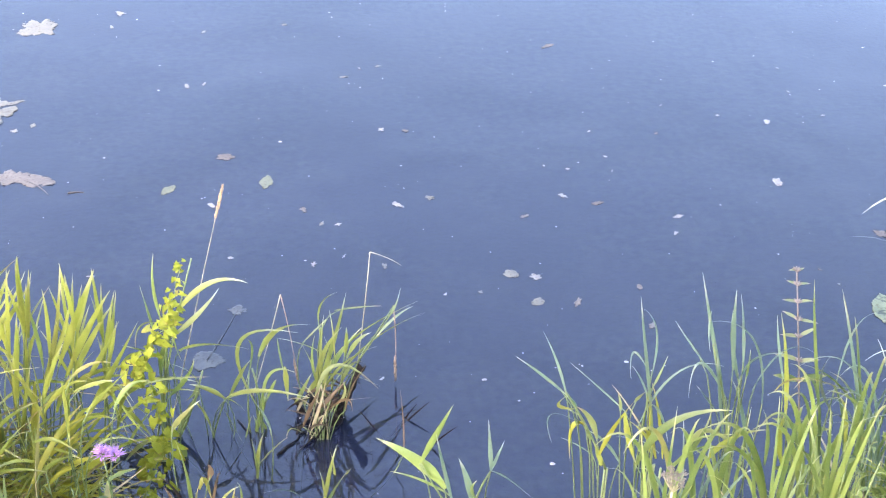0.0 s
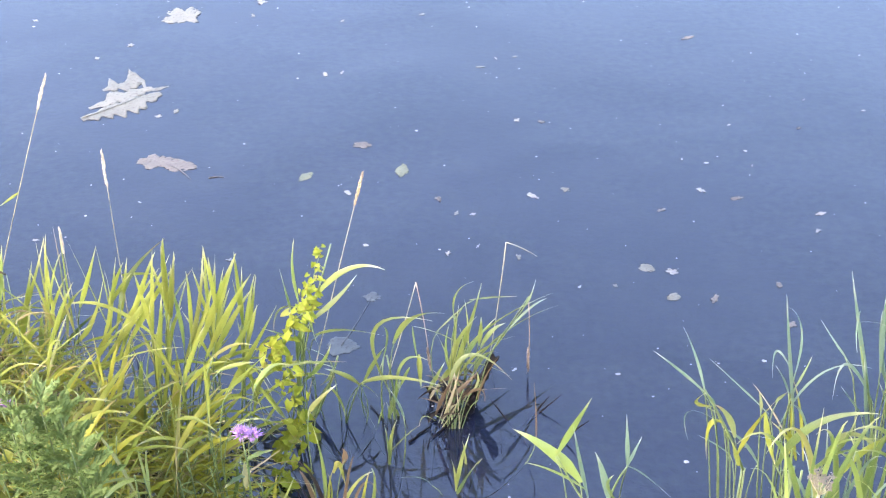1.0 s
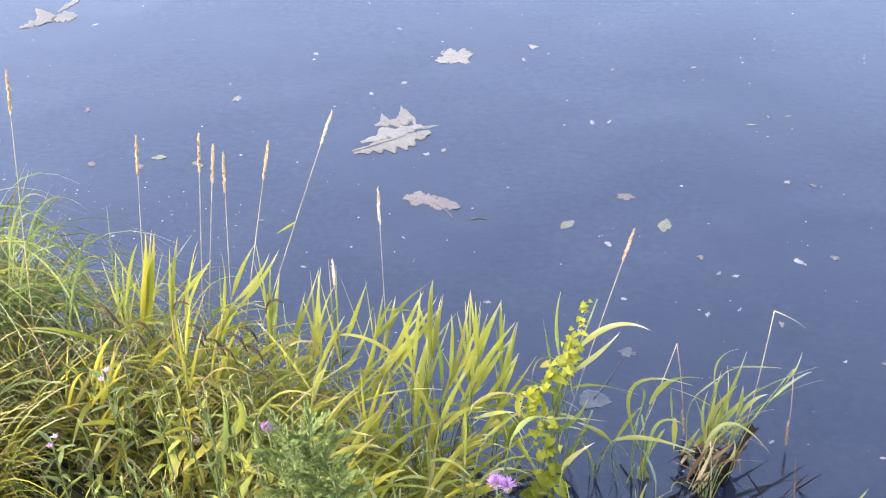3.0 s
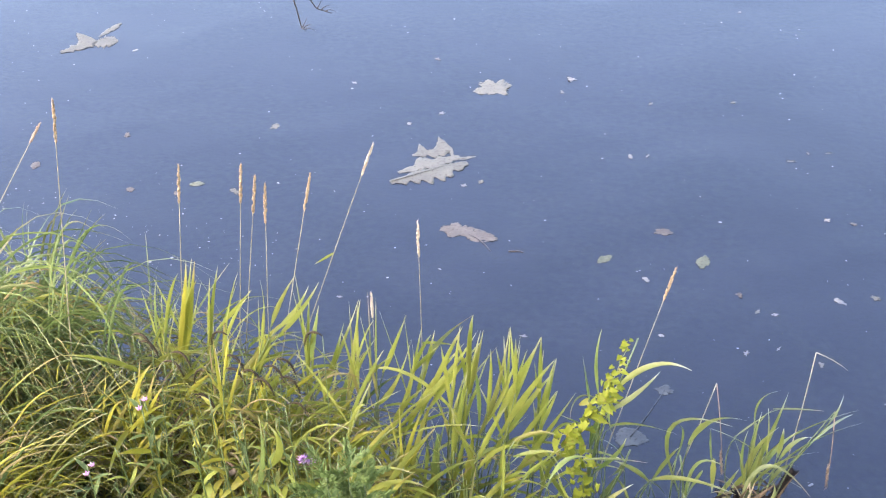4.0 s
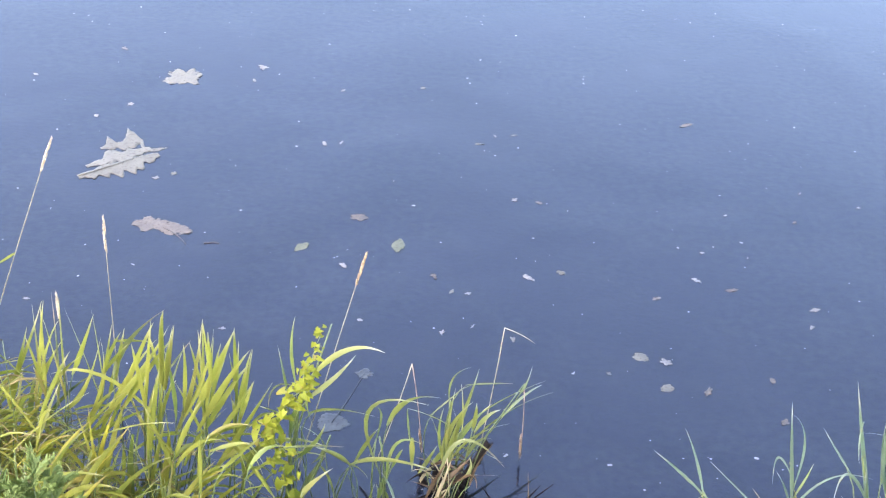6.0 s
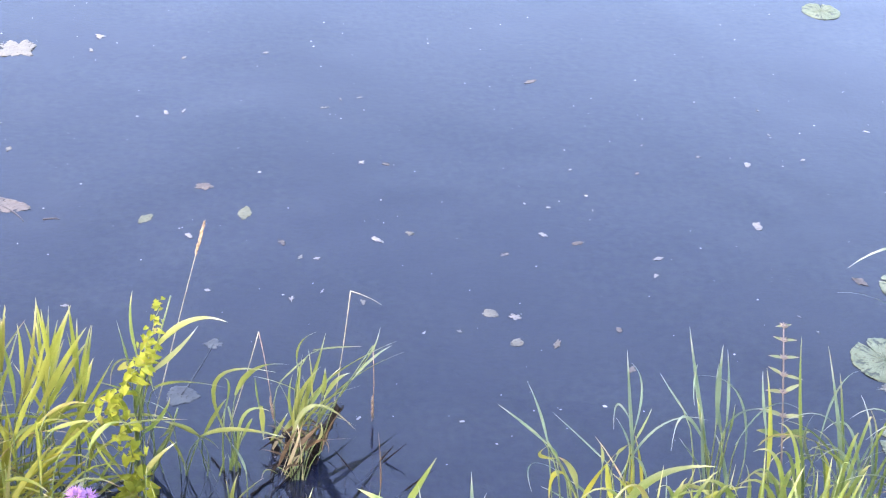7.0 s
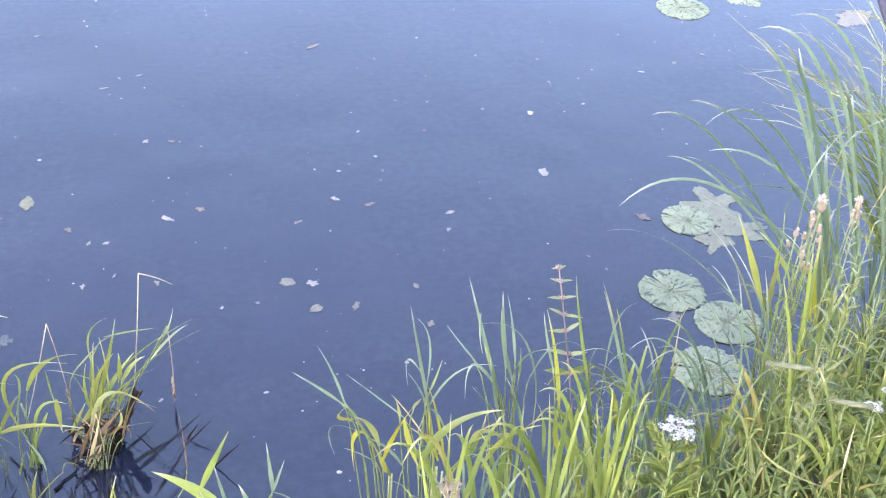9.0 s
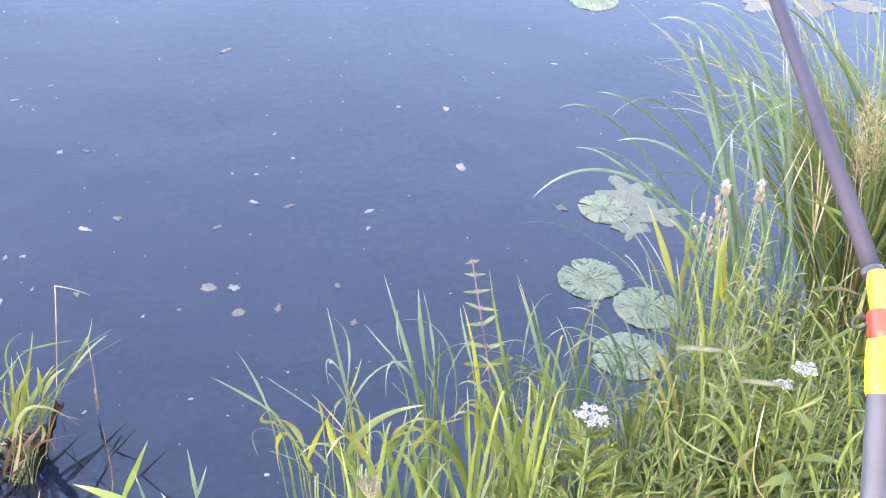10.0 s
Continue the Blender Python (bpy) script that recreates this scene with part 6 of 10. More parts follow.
herb((1.218, 1.566, 0.184), (1.209, 1.533, 0.587), 8, 0.084, 0.0408, name="broad_leaved_herb", label="green herb with broad soft leaves")
herb((1.2, 1.519, 0.194), (1.186, 1.523, 0.486), 8, 0.09100000000000001, 0.0442, name="broad_leaved_herb", label="green herb with broad soft leaves")
herb((1.17, 1.496, 0.195), (1.177, 1.492, 0.71), 8, 0.084, 0.0408, name="broad_leaved_herb", label="green herb with broad soft leaves")
herb((0.651, 1.619, 0.001), (0.655, 1.591, 0.587), 16, 0.07, 0.0125, label="green leafy herb among the bank grass")
herb((0.68, 1.556, 0.051), (0.705, 1.563, 0.621), 15, 0.07, 0.0125, label="green leafy herb among the bank grass")
herb((0.623, 1.552, 0.026), (0.606, 1.558, 0.585), 15, 0.07, 0.0125, label="green leafy herb among the bank grass")
herb((0.734, 1.533, 0.086), (0.741, 1.525, 0.64), 15, 0.07, 0.0125, label="green leafy herb among the bank grass")
herb((0.699, 1.558, 0.058), (0.673, 1.542, 0.578), 14, 0.07, 0.0125, label="green leafy herb among the bank grass")
herb((0.724, 1.608, 0.043), (0.733, 1.598, 0.639), 10, 0.065, 0.026, name="broad_leaved_herb", label="green herb with broad soft leaves")
herb((0.675, 1.57, 0.041), (0.682, 1.586, 0.695), 11, 0.065, 0.026, name="broad_leaved_herb", label="green herb with broad soft leaves")
herb((0.67, 1.67, -0.027), (0.648, 1.636, 0.573), 10, 0.065, 0.026, name="broad_leaved_herb", label="green herb with broad soft leaves")
# reeds round the stump
tuft((-0.289, 2.280, 0.041), [(FRESH, [((0.012, 0.000, 0.231), (0.004, -0.008, 0.317), (0.059, -0.016, 0.344), 0.0050), ((0.006, 0.000, 0.062), (0.013, -0.012, 0.209), (0.027, -0.024, 0.288), 0.0116), ((0.002, 0.000, 0.048), (0.053, -0.003, 0.205), (0.076, -0.006, 0.334), 0.0155), ((0.043, 0.000, 0.132), (0.047, -0.009, 0.217), (0.039, -0.021, 0.297), 0.0051), ((0.023, 0.000, 0.097), (0.045, 0.110, 0.120), (0.230, 0.220, 0.139), 0.0179), ((0.054, 0.000, 0.089), (0.127, 0.120, 0.126), (0.247, 0.240, 0.087), 0.0154), ((0.127, 0.000, 0.197), (0.179, 0.080, 0.197), (0.190, 0.160, 0.224), 0.0114)])], stems=[((0.000, 0.000, -0.009), (0.020, 0.000, 0.054), (0.043, 0.000, 0.148), 0.0027), ((0.000, 0.000, -0.009), (0.003, 0.000, 0.047), (0.015, 0.000, 0.231), 0.0026)], label="pale green reed tuft rooted on the rotten stump")
tuft((-0.284, 2.280, 0.041), [(FRESH, [((0.102, 0.000, 0.146), (0.165, 0.110, 0.184), (0.212, 0.220, 0.122), 0.0102), ((0.067, 0.000, 0.141), (0.089, 0.008, 0.198), (0.123, 0.016, 0.204), 0.0129), ((0.062, 0.000, 0.146), (0.070, -0.007, 0.200), (0.070, -0.017, 0.246), 0.0129), ((-0.038, 0.000, -0.006), (-0.004, 0.045, 0.113), (0.137, 0.090, -0.025), 0.0185), ((0.007, 0.000, 0.158), (-0.043, -0.007, 0.194), (-0.090, -0.013, 0.207), 0.0117), ((-0.004, 0.000, 0.071), (-0.017, -0.010, 0.152), (-0.035, -0.020, 0.201), 0.0065)]), (PALE, [((0.053, 0.000, 0.066), (0.076, -0.012, 0.150), (0.108, -0.024, 0.150), 0.0131)])], label="pale green reed tuft rooted on the rotten stump")
tuft((-0.279, 2.280, 0.041), [(PALE, [((-0.002, 0.000, 0.034), (0.035, -0.009, 0.024), (-0.013, -0.017, -0.098), 0.0108)]), (STRAW, [((0.002, 0.000, 0.041), (-0.018, 0.013, -0.054), (-0.049, 0.026, -0.149), 0.0068), ((-0.045, 0.000, -0.123), (-0.072, 0.010, -0.145), (-0.070, 0.020, -0.239), 0.0070), ((-0.031, 0.000, 0.026), (-0.064, 0.009, -0.015), (-0.074, 0.018, -0.092), 0.0108)]), (FRESH, [((-0.066, 0.000, -0.006), (-0.041, 0.009, 0.043), (-0.024, 0.018, 0.076), 0.0120), ((-0.010, 0.000, 0.044), (-0.005, -0.009, 0.166), (0.056, -0.018, 0.248), 0.0169), ((-0.002, 0.000, 0.044), (0.037, -0.006, 0.142), (0.012, -0.011, 0.216), 0.0118)])], label="pale green reed tuft rooted on the rotten stump")
tuft((-0.273, 2.280, 0.041), [(PALE, [((-0.046, 0.000, 0.181), (-0.008, 0.004, 0.227), (0.030, 0.008, 0.269), 0.0045), ((0.031, 0.000, 0.279), (0.088, 0.007, 0.287), (0.137, 0.014, 0.284), 0.0050)]), (GREEN_REED, [((-0.001, 0.000, 0.062), (0.047, 0.012, 0.174), (0.091, 0.021, 0.215), 0.0117), ((-0.014, 0.000, 0.053), (-0.036, 0.010, 0.120), (-0.018, 0.023, 0.187), 0.0092)]), (FRESH, [((0.005, 0.000, 0.053), (0.049, -0.012, 0.159), (0.137, -0.025, 0.202), 0.0104)]), (RUSTY, [((-0.011, 0.000, 0.036), (0.022, 0.003, 0.120), (0.068, 0.006, -0.005), 0.0079), ((-0.008, 0.000, 0.044), (0.039, 0.005, 0.071), (0.055, 0.010, 0.009), 0.0106)])], label="pale green reed tuft rooted on the rotten stump")
tuft((-0.268, 2.280, 0.041), [(RUSTY, [((-0.027, 0.000, 0.027), (-0.002, 0.000, 0.054), (0.026, 0.000, -0.027), 0.0080)])], label="pale green reed tuft rooted on the rotten stump")
# arching reeds between the vine and the stump
tuft((-0.429, 2.220, -0.094), [(FRESH, [((0.002, 0.000, 0.187), (-0.094, -0.011, 0.452), (0.114, -0.019, 0.413), 0.0127), ((0.020, 0.000, 0.326), (0.052, -0.001, 0.430), (0.140, -0.002, 0.422), 0.0188), ((-0.058, 0.000, 0.198), (-0.016, -0.011, 0.302), (0.006, -0.025, 0.338), 0.0116), ((0.077, 0.000, 0.298), (0.074, 0.013, 0.235), (0.075, 0.026, 0.171), 0.0169), ((-0.006, 0.000, -0.019), (0.008, 0.011, 0.072), (-0.009, 0.022, 0.128), 0.0203)]), (GREEN_REED, [((-0.001, 0.000, 0.375), (0.021, 0.001, 0.361), (-0.021, 0.003, 0.226), 0.0064), ((0.017, 0.000, 0.146), (0.019, -0.006, 0.333), (0.101, -0.012, 0.292), 0.0103)])], stems=[((-0.001, 0.000, -0.009), (0.027, 0.000, 0.151), (0.003, 0.000, 0.291), 0.0033), ((-0.001, 0.000, -0.009), (-0.029, 0.000, 0.083), (-0.005, 0.000, 0.283), 0.0027)], label="green reed with long arching leaves standing in water")
tuft((-0.424, 2.220, -0.094), [(GREEN_REED, [((-0.010, 0.000, 0.083), (0.005, 0.012, 0.151), (0.024, 0.025, 0.207), 0.0172), ((0.022, 0.000, 0.190), (0.046, 0.002, 0.255), (0.050, 0.004, 0.255), 0.0091), ((0.060, 0.000, 0.379), (0.060, 0.010, 0.293), (0.072, 0.023, 0.230), 0.0064)]), (FRESH, [((0.003, 0.000, 0.135), (0.023, 0.009, 0.103), (0.012, 0.021, 0.042), 0.0080)])], label="green reed with long arching leaves standing in water")
tuft((-0.537, 2.200, -0.075), [(FRESH, [((0.049, 0.000, 0.198), (0.111, -0.000, 0.245), (0.242, 0.001, 0.203), 0.0155), ((0.047, 0.000, 0.196), (0.013, -0.003, 0.234), (-0.030, -0.005, 0.244), 0.0169), ((0.044, 0.000, 0.200), (0.073, 0.003, 0.186), (0.087, 0.006, 0.155), 0.0092), ((-0.029, 0.000, 0.195), (0.010, -0.002, 0.145), (0.008, -0.004, 0.084), 0.0080), ((-0.044, 0.000, 0.338), (0.014, -0.010, 0.378), (0.115, -0.020, 0.363), 0.0152), ((-0.199, 0.000, 0.175), (-0.124, -0.006, 0.295), (-0.001, -0.012, 0.255), 0.0143)]), (PALE, [((-0.078, 0.000, 0.075), (-0.036, 0.008, 0.160), (-0.010, 0.019, 0.212), 0.0198)])], stems=[((-0.013, 0.000, -0.018), (0.015, 0.000, 0.111), (0.047, 0.000, 0.196), 0.0027), ((-0.089, 0.000, 0.036), (-0.037, 0.000, 0.128), (0.003, 0.000, 0.280), 0.0033)], label="green reed with leaves spreading low over the water")
tuft((-0.531, 2.200, -0.075), [(FRESH, [((-0.206, 0.000, 0.182), (-0.157, -0.015, 0.130), (-0.131, -0.027, 0.095), 0.0202)]), (GREEN_REED, [((0.034, 0.000, 0.171), (0.054, -0.015, 0.129), (0.079, -0.027, 0.080), 0.0047), ((0.073, 0.000, 0.053), (0.086, 0.004, 0.111), (0.096, 0.008, 0.138), 0.0047), ((-0.018, 0.000, 0.243), (-0.021, -0.008, 0.287), (-0.067, -0.013, 0.310), 0.0116)]), (PALE, [((-0.011, 0.000, 0.230), (0.026, 0.001, 0.214), (0.047, 0.002, 0.191), 0.0104), ((-0.020, 0.000, 0.238), (-0.018, -0.001, 0.213), (-0.052, -0.002, 0.188), 0.0118)])], label="green reed with leaves spreading low over the water")
# the reed that the vine climbs
tuft((-0.629, 2.120, 0.024), [(FRESH, [((0.064, 0.000, 0.394), (0.148, -0.005, 0.536), (0.232, -0.009, 0.498), 0.0150), ((0.057, 0.000, 0.343), (0.124, 0.015, 0.397), (0.163, 0.030, 0.454), 0.0140)]), (GREEN_REED, [((0.061, 0.000, 0.382), (0.056, -0.009, 0.335), (0.079, -0.018, 0.288), 0.0150), ((0.021, 0.000, 0.357), (0.014, -0.004, 0.421), (0.007, -0.005, 0.488), 0.0120), ((0.040, 0.000, 0.388), (0.026, -0.009, 0.485), (0.049, -0.018, 0.575), 0.0118), ((0.022, 0.000, 0.232), (0.027, 0.004, 0.309), (0.069, 0.008, 0.370), 0.0184)]), (PALE, [((0.046, 0.000, 0.376), (-0.016, -0.008, 0.412), (-0.019, -0.013, 0.319), 0.0061)])], stems=[((-0.002, 0.000, -0.017), (0.028, 0.000, 0.224), (0.065, 0.000, 0.450), 0.0038), ((-0.017, 0.000, -0.018), (0.025, 0.000, 0.237), (0.120, 0.000, 0.552), 0.0025)], label="tall yellow-green reed wound round by a vine")
tuft((-0.624, 2.120, 0.024), [(FRESH, [((0.013, 0.000, 0.171), (-0.002, -0.003, 0.235), (-0.077, -0.009, 0.218), 0.0126), ((-0.020, 0.000, 0.298), (-0.050, 0.006, 0.295), (-0.092, 0.015, 0.212), 0.0124), ((-0.029, 0.000, 0.120), (-0.051, -0.004, 0.175), (-0.114, -0.011, 0.095), 0.0154), ((-0.026, 0.000, 0.035), (-0.049, 0.002, 0.042), (-0.112, 0.004, -0.058), 0.0172), ((0.029, 0.000, 0.036), (0.055, 0.012, -0.003), (0.026, 0.024, -0.078), 0.0184)]), (GREEN_REED, [((0.036, 0.000, 0.283), (0.021, -0.012, 0.306), (-0.049, -0.024, 0.340), 0.0099), ((0.025, 0.000, 0.171), (0.087, -0.013, 0.243), (0.101, -0.026, 0.308), 0.0125)])], label="tall yellow-green reed wound round by a vine")
# right bank, outermost reed
tuft((0.335, 1.880, 0.244), [(BLUE_REED, [((-0.091, 0.000, 0.194), (-0.117, -0.008, 0.299), (-0.147, -0.016, 0.365), 0.0086), ((-0.091, 0.000, 0.194), (-0.138, 0.008, 0.238), (-0.193, 0.016, 0.278), 0.0087), ((-0.069, 0.000, 0.154), (-0.077, 0.003, 0.179), (-0.094, 0.007, 0.191), 0.0122), ((-0.050, 0.000, 0.114), (-0.154, -0.008, 0.203), (-0.114, -0.016, 0.084), 0.0056)]), (None, [((-0.074, 0.000, 0.159), (-0.128, -0.005, 0.163), (-0.091, -0.010, 0.202), 0.0100)]), (PALE, [((-0.023, 0.000, 0.080), (-0.040, -0.010, 0.159), (-0.074, -0.019, 0.183), 0.0169)]), (YELLOW, [((-0.048, 0.000, 0.117), (-0.092, -0.001, 0.148), (-0.072, -0.002, 0.019), 0.0124)])], stems=[((0.001, 0.000, -0.003), (-0.035, 0.000, 0.099), (-0.092, 0.000, 0.202), 0.0028)], label="pale reed with a curled leaf leaning over the water")
tuft((0.340, 1.880, 0.244), [(None, [((-0.014, 0.000, 0.005), (-0.025, -0.014, 0.055), (-0.040, -0.027, 0.101), 0.0196)]), (BLUE_REED, [((0.024, 0.000, 0.013), (-0.008, 0.006, 0.077), (-0.048, 0.012, 0.093), 0.0092), ((-0.033, 0.000, 0.035), (-0.065, 0.012, 0.055), (-0.096, 0.024, 0.059), 0.0046)])], label="pale reed with a curled leaf leaning over the water")
tuft((0.412, 1.820, 0.315), [(YELLOW, [((-0.102, 0.000, 0.024), (-0.080, 0.015, 0.084), (-0.042, 0.027, 0.140), 0.0143), ((-0.006, 0.000, 0.034), (-0.012, 0.007, 0.182), (-0.037, 0.014, 0.266), 0.0076)]), (BLUE_REED, [((-0.056, 0.000, 0.132), (-0.116, 0.014, 0.188), (-0.172, 0.028, 0.235), 0.0048), ((-0.011, 0.000, 0.129), (-0.047, -0.013, 0.324), (-0.066, -0.029, 0.435), 0.0084), ((-0.023, 0.000, 0.222), (-0.010, -0.005, 0.364), (-0.057, -0.013, 0.397), 0.0052), ((-0.035, 0.000, 0.252), (-0.074, 0.014, 0.320), (-0.054, 0.028, 0.196), 0.0052)]), (STRAW, [((-0.004, 0.000, 0.053), (-0.059, 0.008, 0.157), (-0.090, 0.017, 0.190), 0.0043)])], stems=[((0.001, 0.000, -0.007), (-0.002, 0.000, 0.098), (-0.021, 0.000, 0.179), 0.0028)], label="bluish reed clump with a few orange leaves")
tuft((0.416, 1.820, 0.315), [(BLUE_REED, [((-0.028, 0.000, 0.176), (-0.043, -0.004, 0.226), (-0.065, -0.005, 0.257), 0.0053), ((-0.018, 0.000, 0.158), (0.006, 0.012, 0.135), (0.030, 0.027, 0.036), 0.0088), ((-0.038, 0.000, 0.103), (0.006, 0.004, 0.290), (0.107, 0.007, 0.249), 0.0053)]), (GREEN_REED, [((-0.024, 0.000, 0.191), (-0.006, 0.011, 0.230), (0.003, 0.019, 0.262), 0.0048)]), (None, [((-0.067, 0.000, 0.135), (-0.054, -0.006, 0.061), (-0.033, -0.012, 0.010), 0.0144)]), (PALE, [((-0.052, 0.000, 0.162), (-0.043, -0.009, 0.187), (-0.038, -0.019, 0.205), 0.0086), ((-0.075, 0.000, 0.135), (-0.076, -0.002, 0.163), (-0.085, -0.003, 0.190), 0.0076)])], label="bluish reed clump with a few orange leaves")
tuft((0.420, 1.820, 0.316), [(None, [((-0.003, 0.000, 0.033), (-0.023, -0.011, 0.089), (-0.063, -0.022, 0.134), 0.0089)]), (YELLOW, [((0.001, 0.000, 0.015), (-0.020, -0.004, 0.102), (-0.033, -0.007, 0.098), 0.0111), ((0.014, 0.000, 0.015), (-0.004, 0.014, 0.143), (-0.022, 0.028, 0.188), 0.0076)]), (BLUE_REED, [((0.005, 0.000, 0.030), (-0.026, -0.005, 0.076), (-0.084, -0.010, 0.082), 0.0078)])], label="bluish reed clump with a few orange leaves")
tuft((0.405, 1.700, 0.426), [(GREEN_REED, [((-0.046, 0.000, 0.006), (-0.019, -0.015, 0.167), (0.103, -0.029, 0.172), 0.0185), ((0.039, 0.000, 0.020), (0.015, -0.015, 0.106), (0.126, -0.027, 0.112), 0.0073), ((0.011, 0.000, 0.000), (0.065, -0.010, 0.056), (0.068, -0.020, 0.161), 0.0115), ((0.021, 0.000, 0.000), (0.051, 0.010, 0.057), (0.112, 0.017, 0.039), 0.0098), ((-0.020, 0.000, -0.008), (-0.029, -0.004, 0.058), (-0.066, -0.008, 0.079), 0.0082)]), (PALE, [((0.045, 0.000, 0.055), (0.060, -0.006, 0.153), (0.151, -0.013, 0.035), 0.0154)]), (None, [((0.073, 0.000, 0.001), (0.099, -0.012, 0.108), (0.173, -0.024, 0.123), 0.0123)])], label="broad-leaved green reed with heavy drooping leaves")
tuft((0.571, 1.840, 0.313), [(BLUE_REED, [((-0.083, 0.000, 0.248), (-0.114, 0.014, 0.284), (-0.141, 0.029, 0.323), 0.0053), ((-0.023, 0.000, 0.114), (-0.078, -0.001, 0.321), (-0.114, -0.005, 0.460), 0.0106), ((-0.085, 0.000, 0.371), (-0.091, -0.009, 0.334), (-0.080, -0.018, 0.290), 0.0037), ((-0.027, 0.000, 0.154), (-0.117, -0.013, 0.347), (-0.108, -0.026, 0.184), 0.0075), ((-0.027, 0.000, 0.230), (-0.047, -0.013, 0.353), (-0.055, -0.027, 0.440), 0.0116), ((-0.009, 0.000, 0.237), (-0.025, -0.010, 0.350), (-0.044, -0.020, 0.426), 0.0085), ((-0.009, 0.000, 0.194), (-0.043, 0.004, 0.294), (-0.044, 0.011, 0.366), 0.0096)])], stems=[((0.003, 0.000, -0.016), (-0.031, 0.000, 0.165), (-0.072, 0.000, 0.291), 0.0028)], label="bluish reed clump with upright narrow leaves")
tuft((0.576, 1.840, 0.313), [(BLUE_REED, [((0.036, 0.000, 0.137), (0.014, -0.012, 0.377), (-0.096, -0.021, 0.362), 0.0059), ((-0.016, 0.000, 0.206), (-0.013, -0.014, 0.295), (0.053, -0.028, 0.296), 0.0049), ((-0.045, 0.000, 0.121), (-0.072, 0.000, 0.159), (-0.095, -0.001, 0.193), 0.0055), ((-0.020, 0.000, 0.030), (-0.061, -0.008, 0.218), (-0.069, -0.015, 0.277), 0.0088), ((0.027, 0.000, 0.016), (0.001, 0.015, 0.146), (-0.021, 0.030, 0.181), 0.0100)]), (GREEN_REED, [((-0.005, 0.000, 0.202), (-0.007, -0.011, 0.256), (-0.014, -0.023, 0.301), 0.0049)])], label="bluish reed clump with upright narrow leaves")
tuft((0.690, 1.820, 0.319), [(None, [((-0.035, 0.000, 0.114), (-0.048, 0.001, 0.254), (-0.085, 0.002, 0.378), 0.0108)]), (BLUE_REED, [((-0.056, 0.000, 0.222), (-0.079, 0.008, 0.305), (-0.086, 0.016, 0.360), 0.0064), ((0.104, 0.000, 0.131), (0.062, -0.004, 0.290), (0.016, -0.005, 0.420), 0.0087), ((0.044, 0.000, 0.221), (0.046, 0.015, 0.368), (0.097, 0.029, 0.359), 0.0048), ((0.128, 0.000, 0.132), (0.137, -0.002, 0.194), (0.145, -0.001, 0.244), 0.0051)]), (GREEN_REED, [((0.029, 0.000, 0.130), (-0.026, -0.008, 0.354), (-0.045, -0.015, 0.466), 0.0075), ((0.142, 0.000, 0.166), (0.156, -0.004, 0.298), (0.186, -0.005, 0.377), 0.0066)])], stems=[((0.001, 0.000, -0.008), (-0.021, 0.000, 0.060), (-0.039, 0.000, 0.136), 0.0028)], label="mixed green reed clump beside a flower stalk")
tuft((0.695, 1.820, 0.319), [(BLUE_REED, [((0.047, 0.000, 0.138), (-0.017, -0.014, 0.237), (0.006, -0.028, 0.304), 0.0066), ((-0.114, 0.000, 0.193), (-0.076, -0.001, 0.351), (-0.005, -0.005, 0.281), 0.0043)]), (GREEN_REED, [((-0.071, 0.000, 0.194), (-0.044, -0.008, 0.272), (0.099, -0.015, 0.182), 0.0077), ((0.003, 0.000, 0.016), (-0.019, 0.012, 0.164), (0.068, 0.023, 0.160), 0.0112), ((-0.061, 0.000, -0.001), (-0.061, 0.010, 0.099), (-0.081, 0.020, 0.131), 0.0113)]), (None, [((0.087, 0.000, 0.048), (0.073, 0.000, 0.161), (0.051, 0.000, 0.182), 0.0113), ((-0.027, 0.000, 0.000), (-0.057, -0.014, 0.093), (-0.051, -0.028, 0.178), 0.0136)])], label="mixed green reed clump beside a flower stalk")
tuft((0.699, 1.820, 0.319), [(GREEN_REED, [((0.084, 0.000, 0.153), (0.023, -0.007, 0.250), (-0.039, -0.015, 0.271), 0.0055), ((0.129, 0.000, 0.095), (0.082, -0.008, 0.197), (0.015, -0.015, 0.210), 0.0067)])], label="mixed green reed clump beside a flower stalk")
# arching sedge over the water
tuft((1.393, 2.200, 0.365), [(BLUE_REED, [((-0.015, 0.000, 0.018), (-0.186, -0.022, 0.634), (-0.357, -0.047, 0.718), 0.0086), ((0.003, 0.000, -0.001), (-0.179, -0.021, 0.648), (-0.292, -0.043, 0.697), 0.0087), ((0.134, 0.000, 0.000), (-0.038, 0.030, 0.764), (-0.222, 0.059, 0.696), 0.0080)]), (BLUE_REED, [((0.068, 0.000, 0.008), (-0.159, -0.030, 0.768), (-0.342, -0.057, 0.728), 0.0074), ((0.074, 0.000, 0.008), (-0.122, -0.036, 0.720), (-0.278, -0.072, 0.725), 0.0081), ((0.000, 0.000, 0.017), (-0.187, 0.034, 0.612), (-0.186, 0.068, 0.619), 0.0062), ((0.059, 0.000, 0.009), (-0.063, 0.005, 0.545), (-0.105, 0.010, 0.573), 0.0089)])], name="sedge_tuft", label="sedge tuft with long thin blades arching over the water", group="sedge tufts", category="sedge")
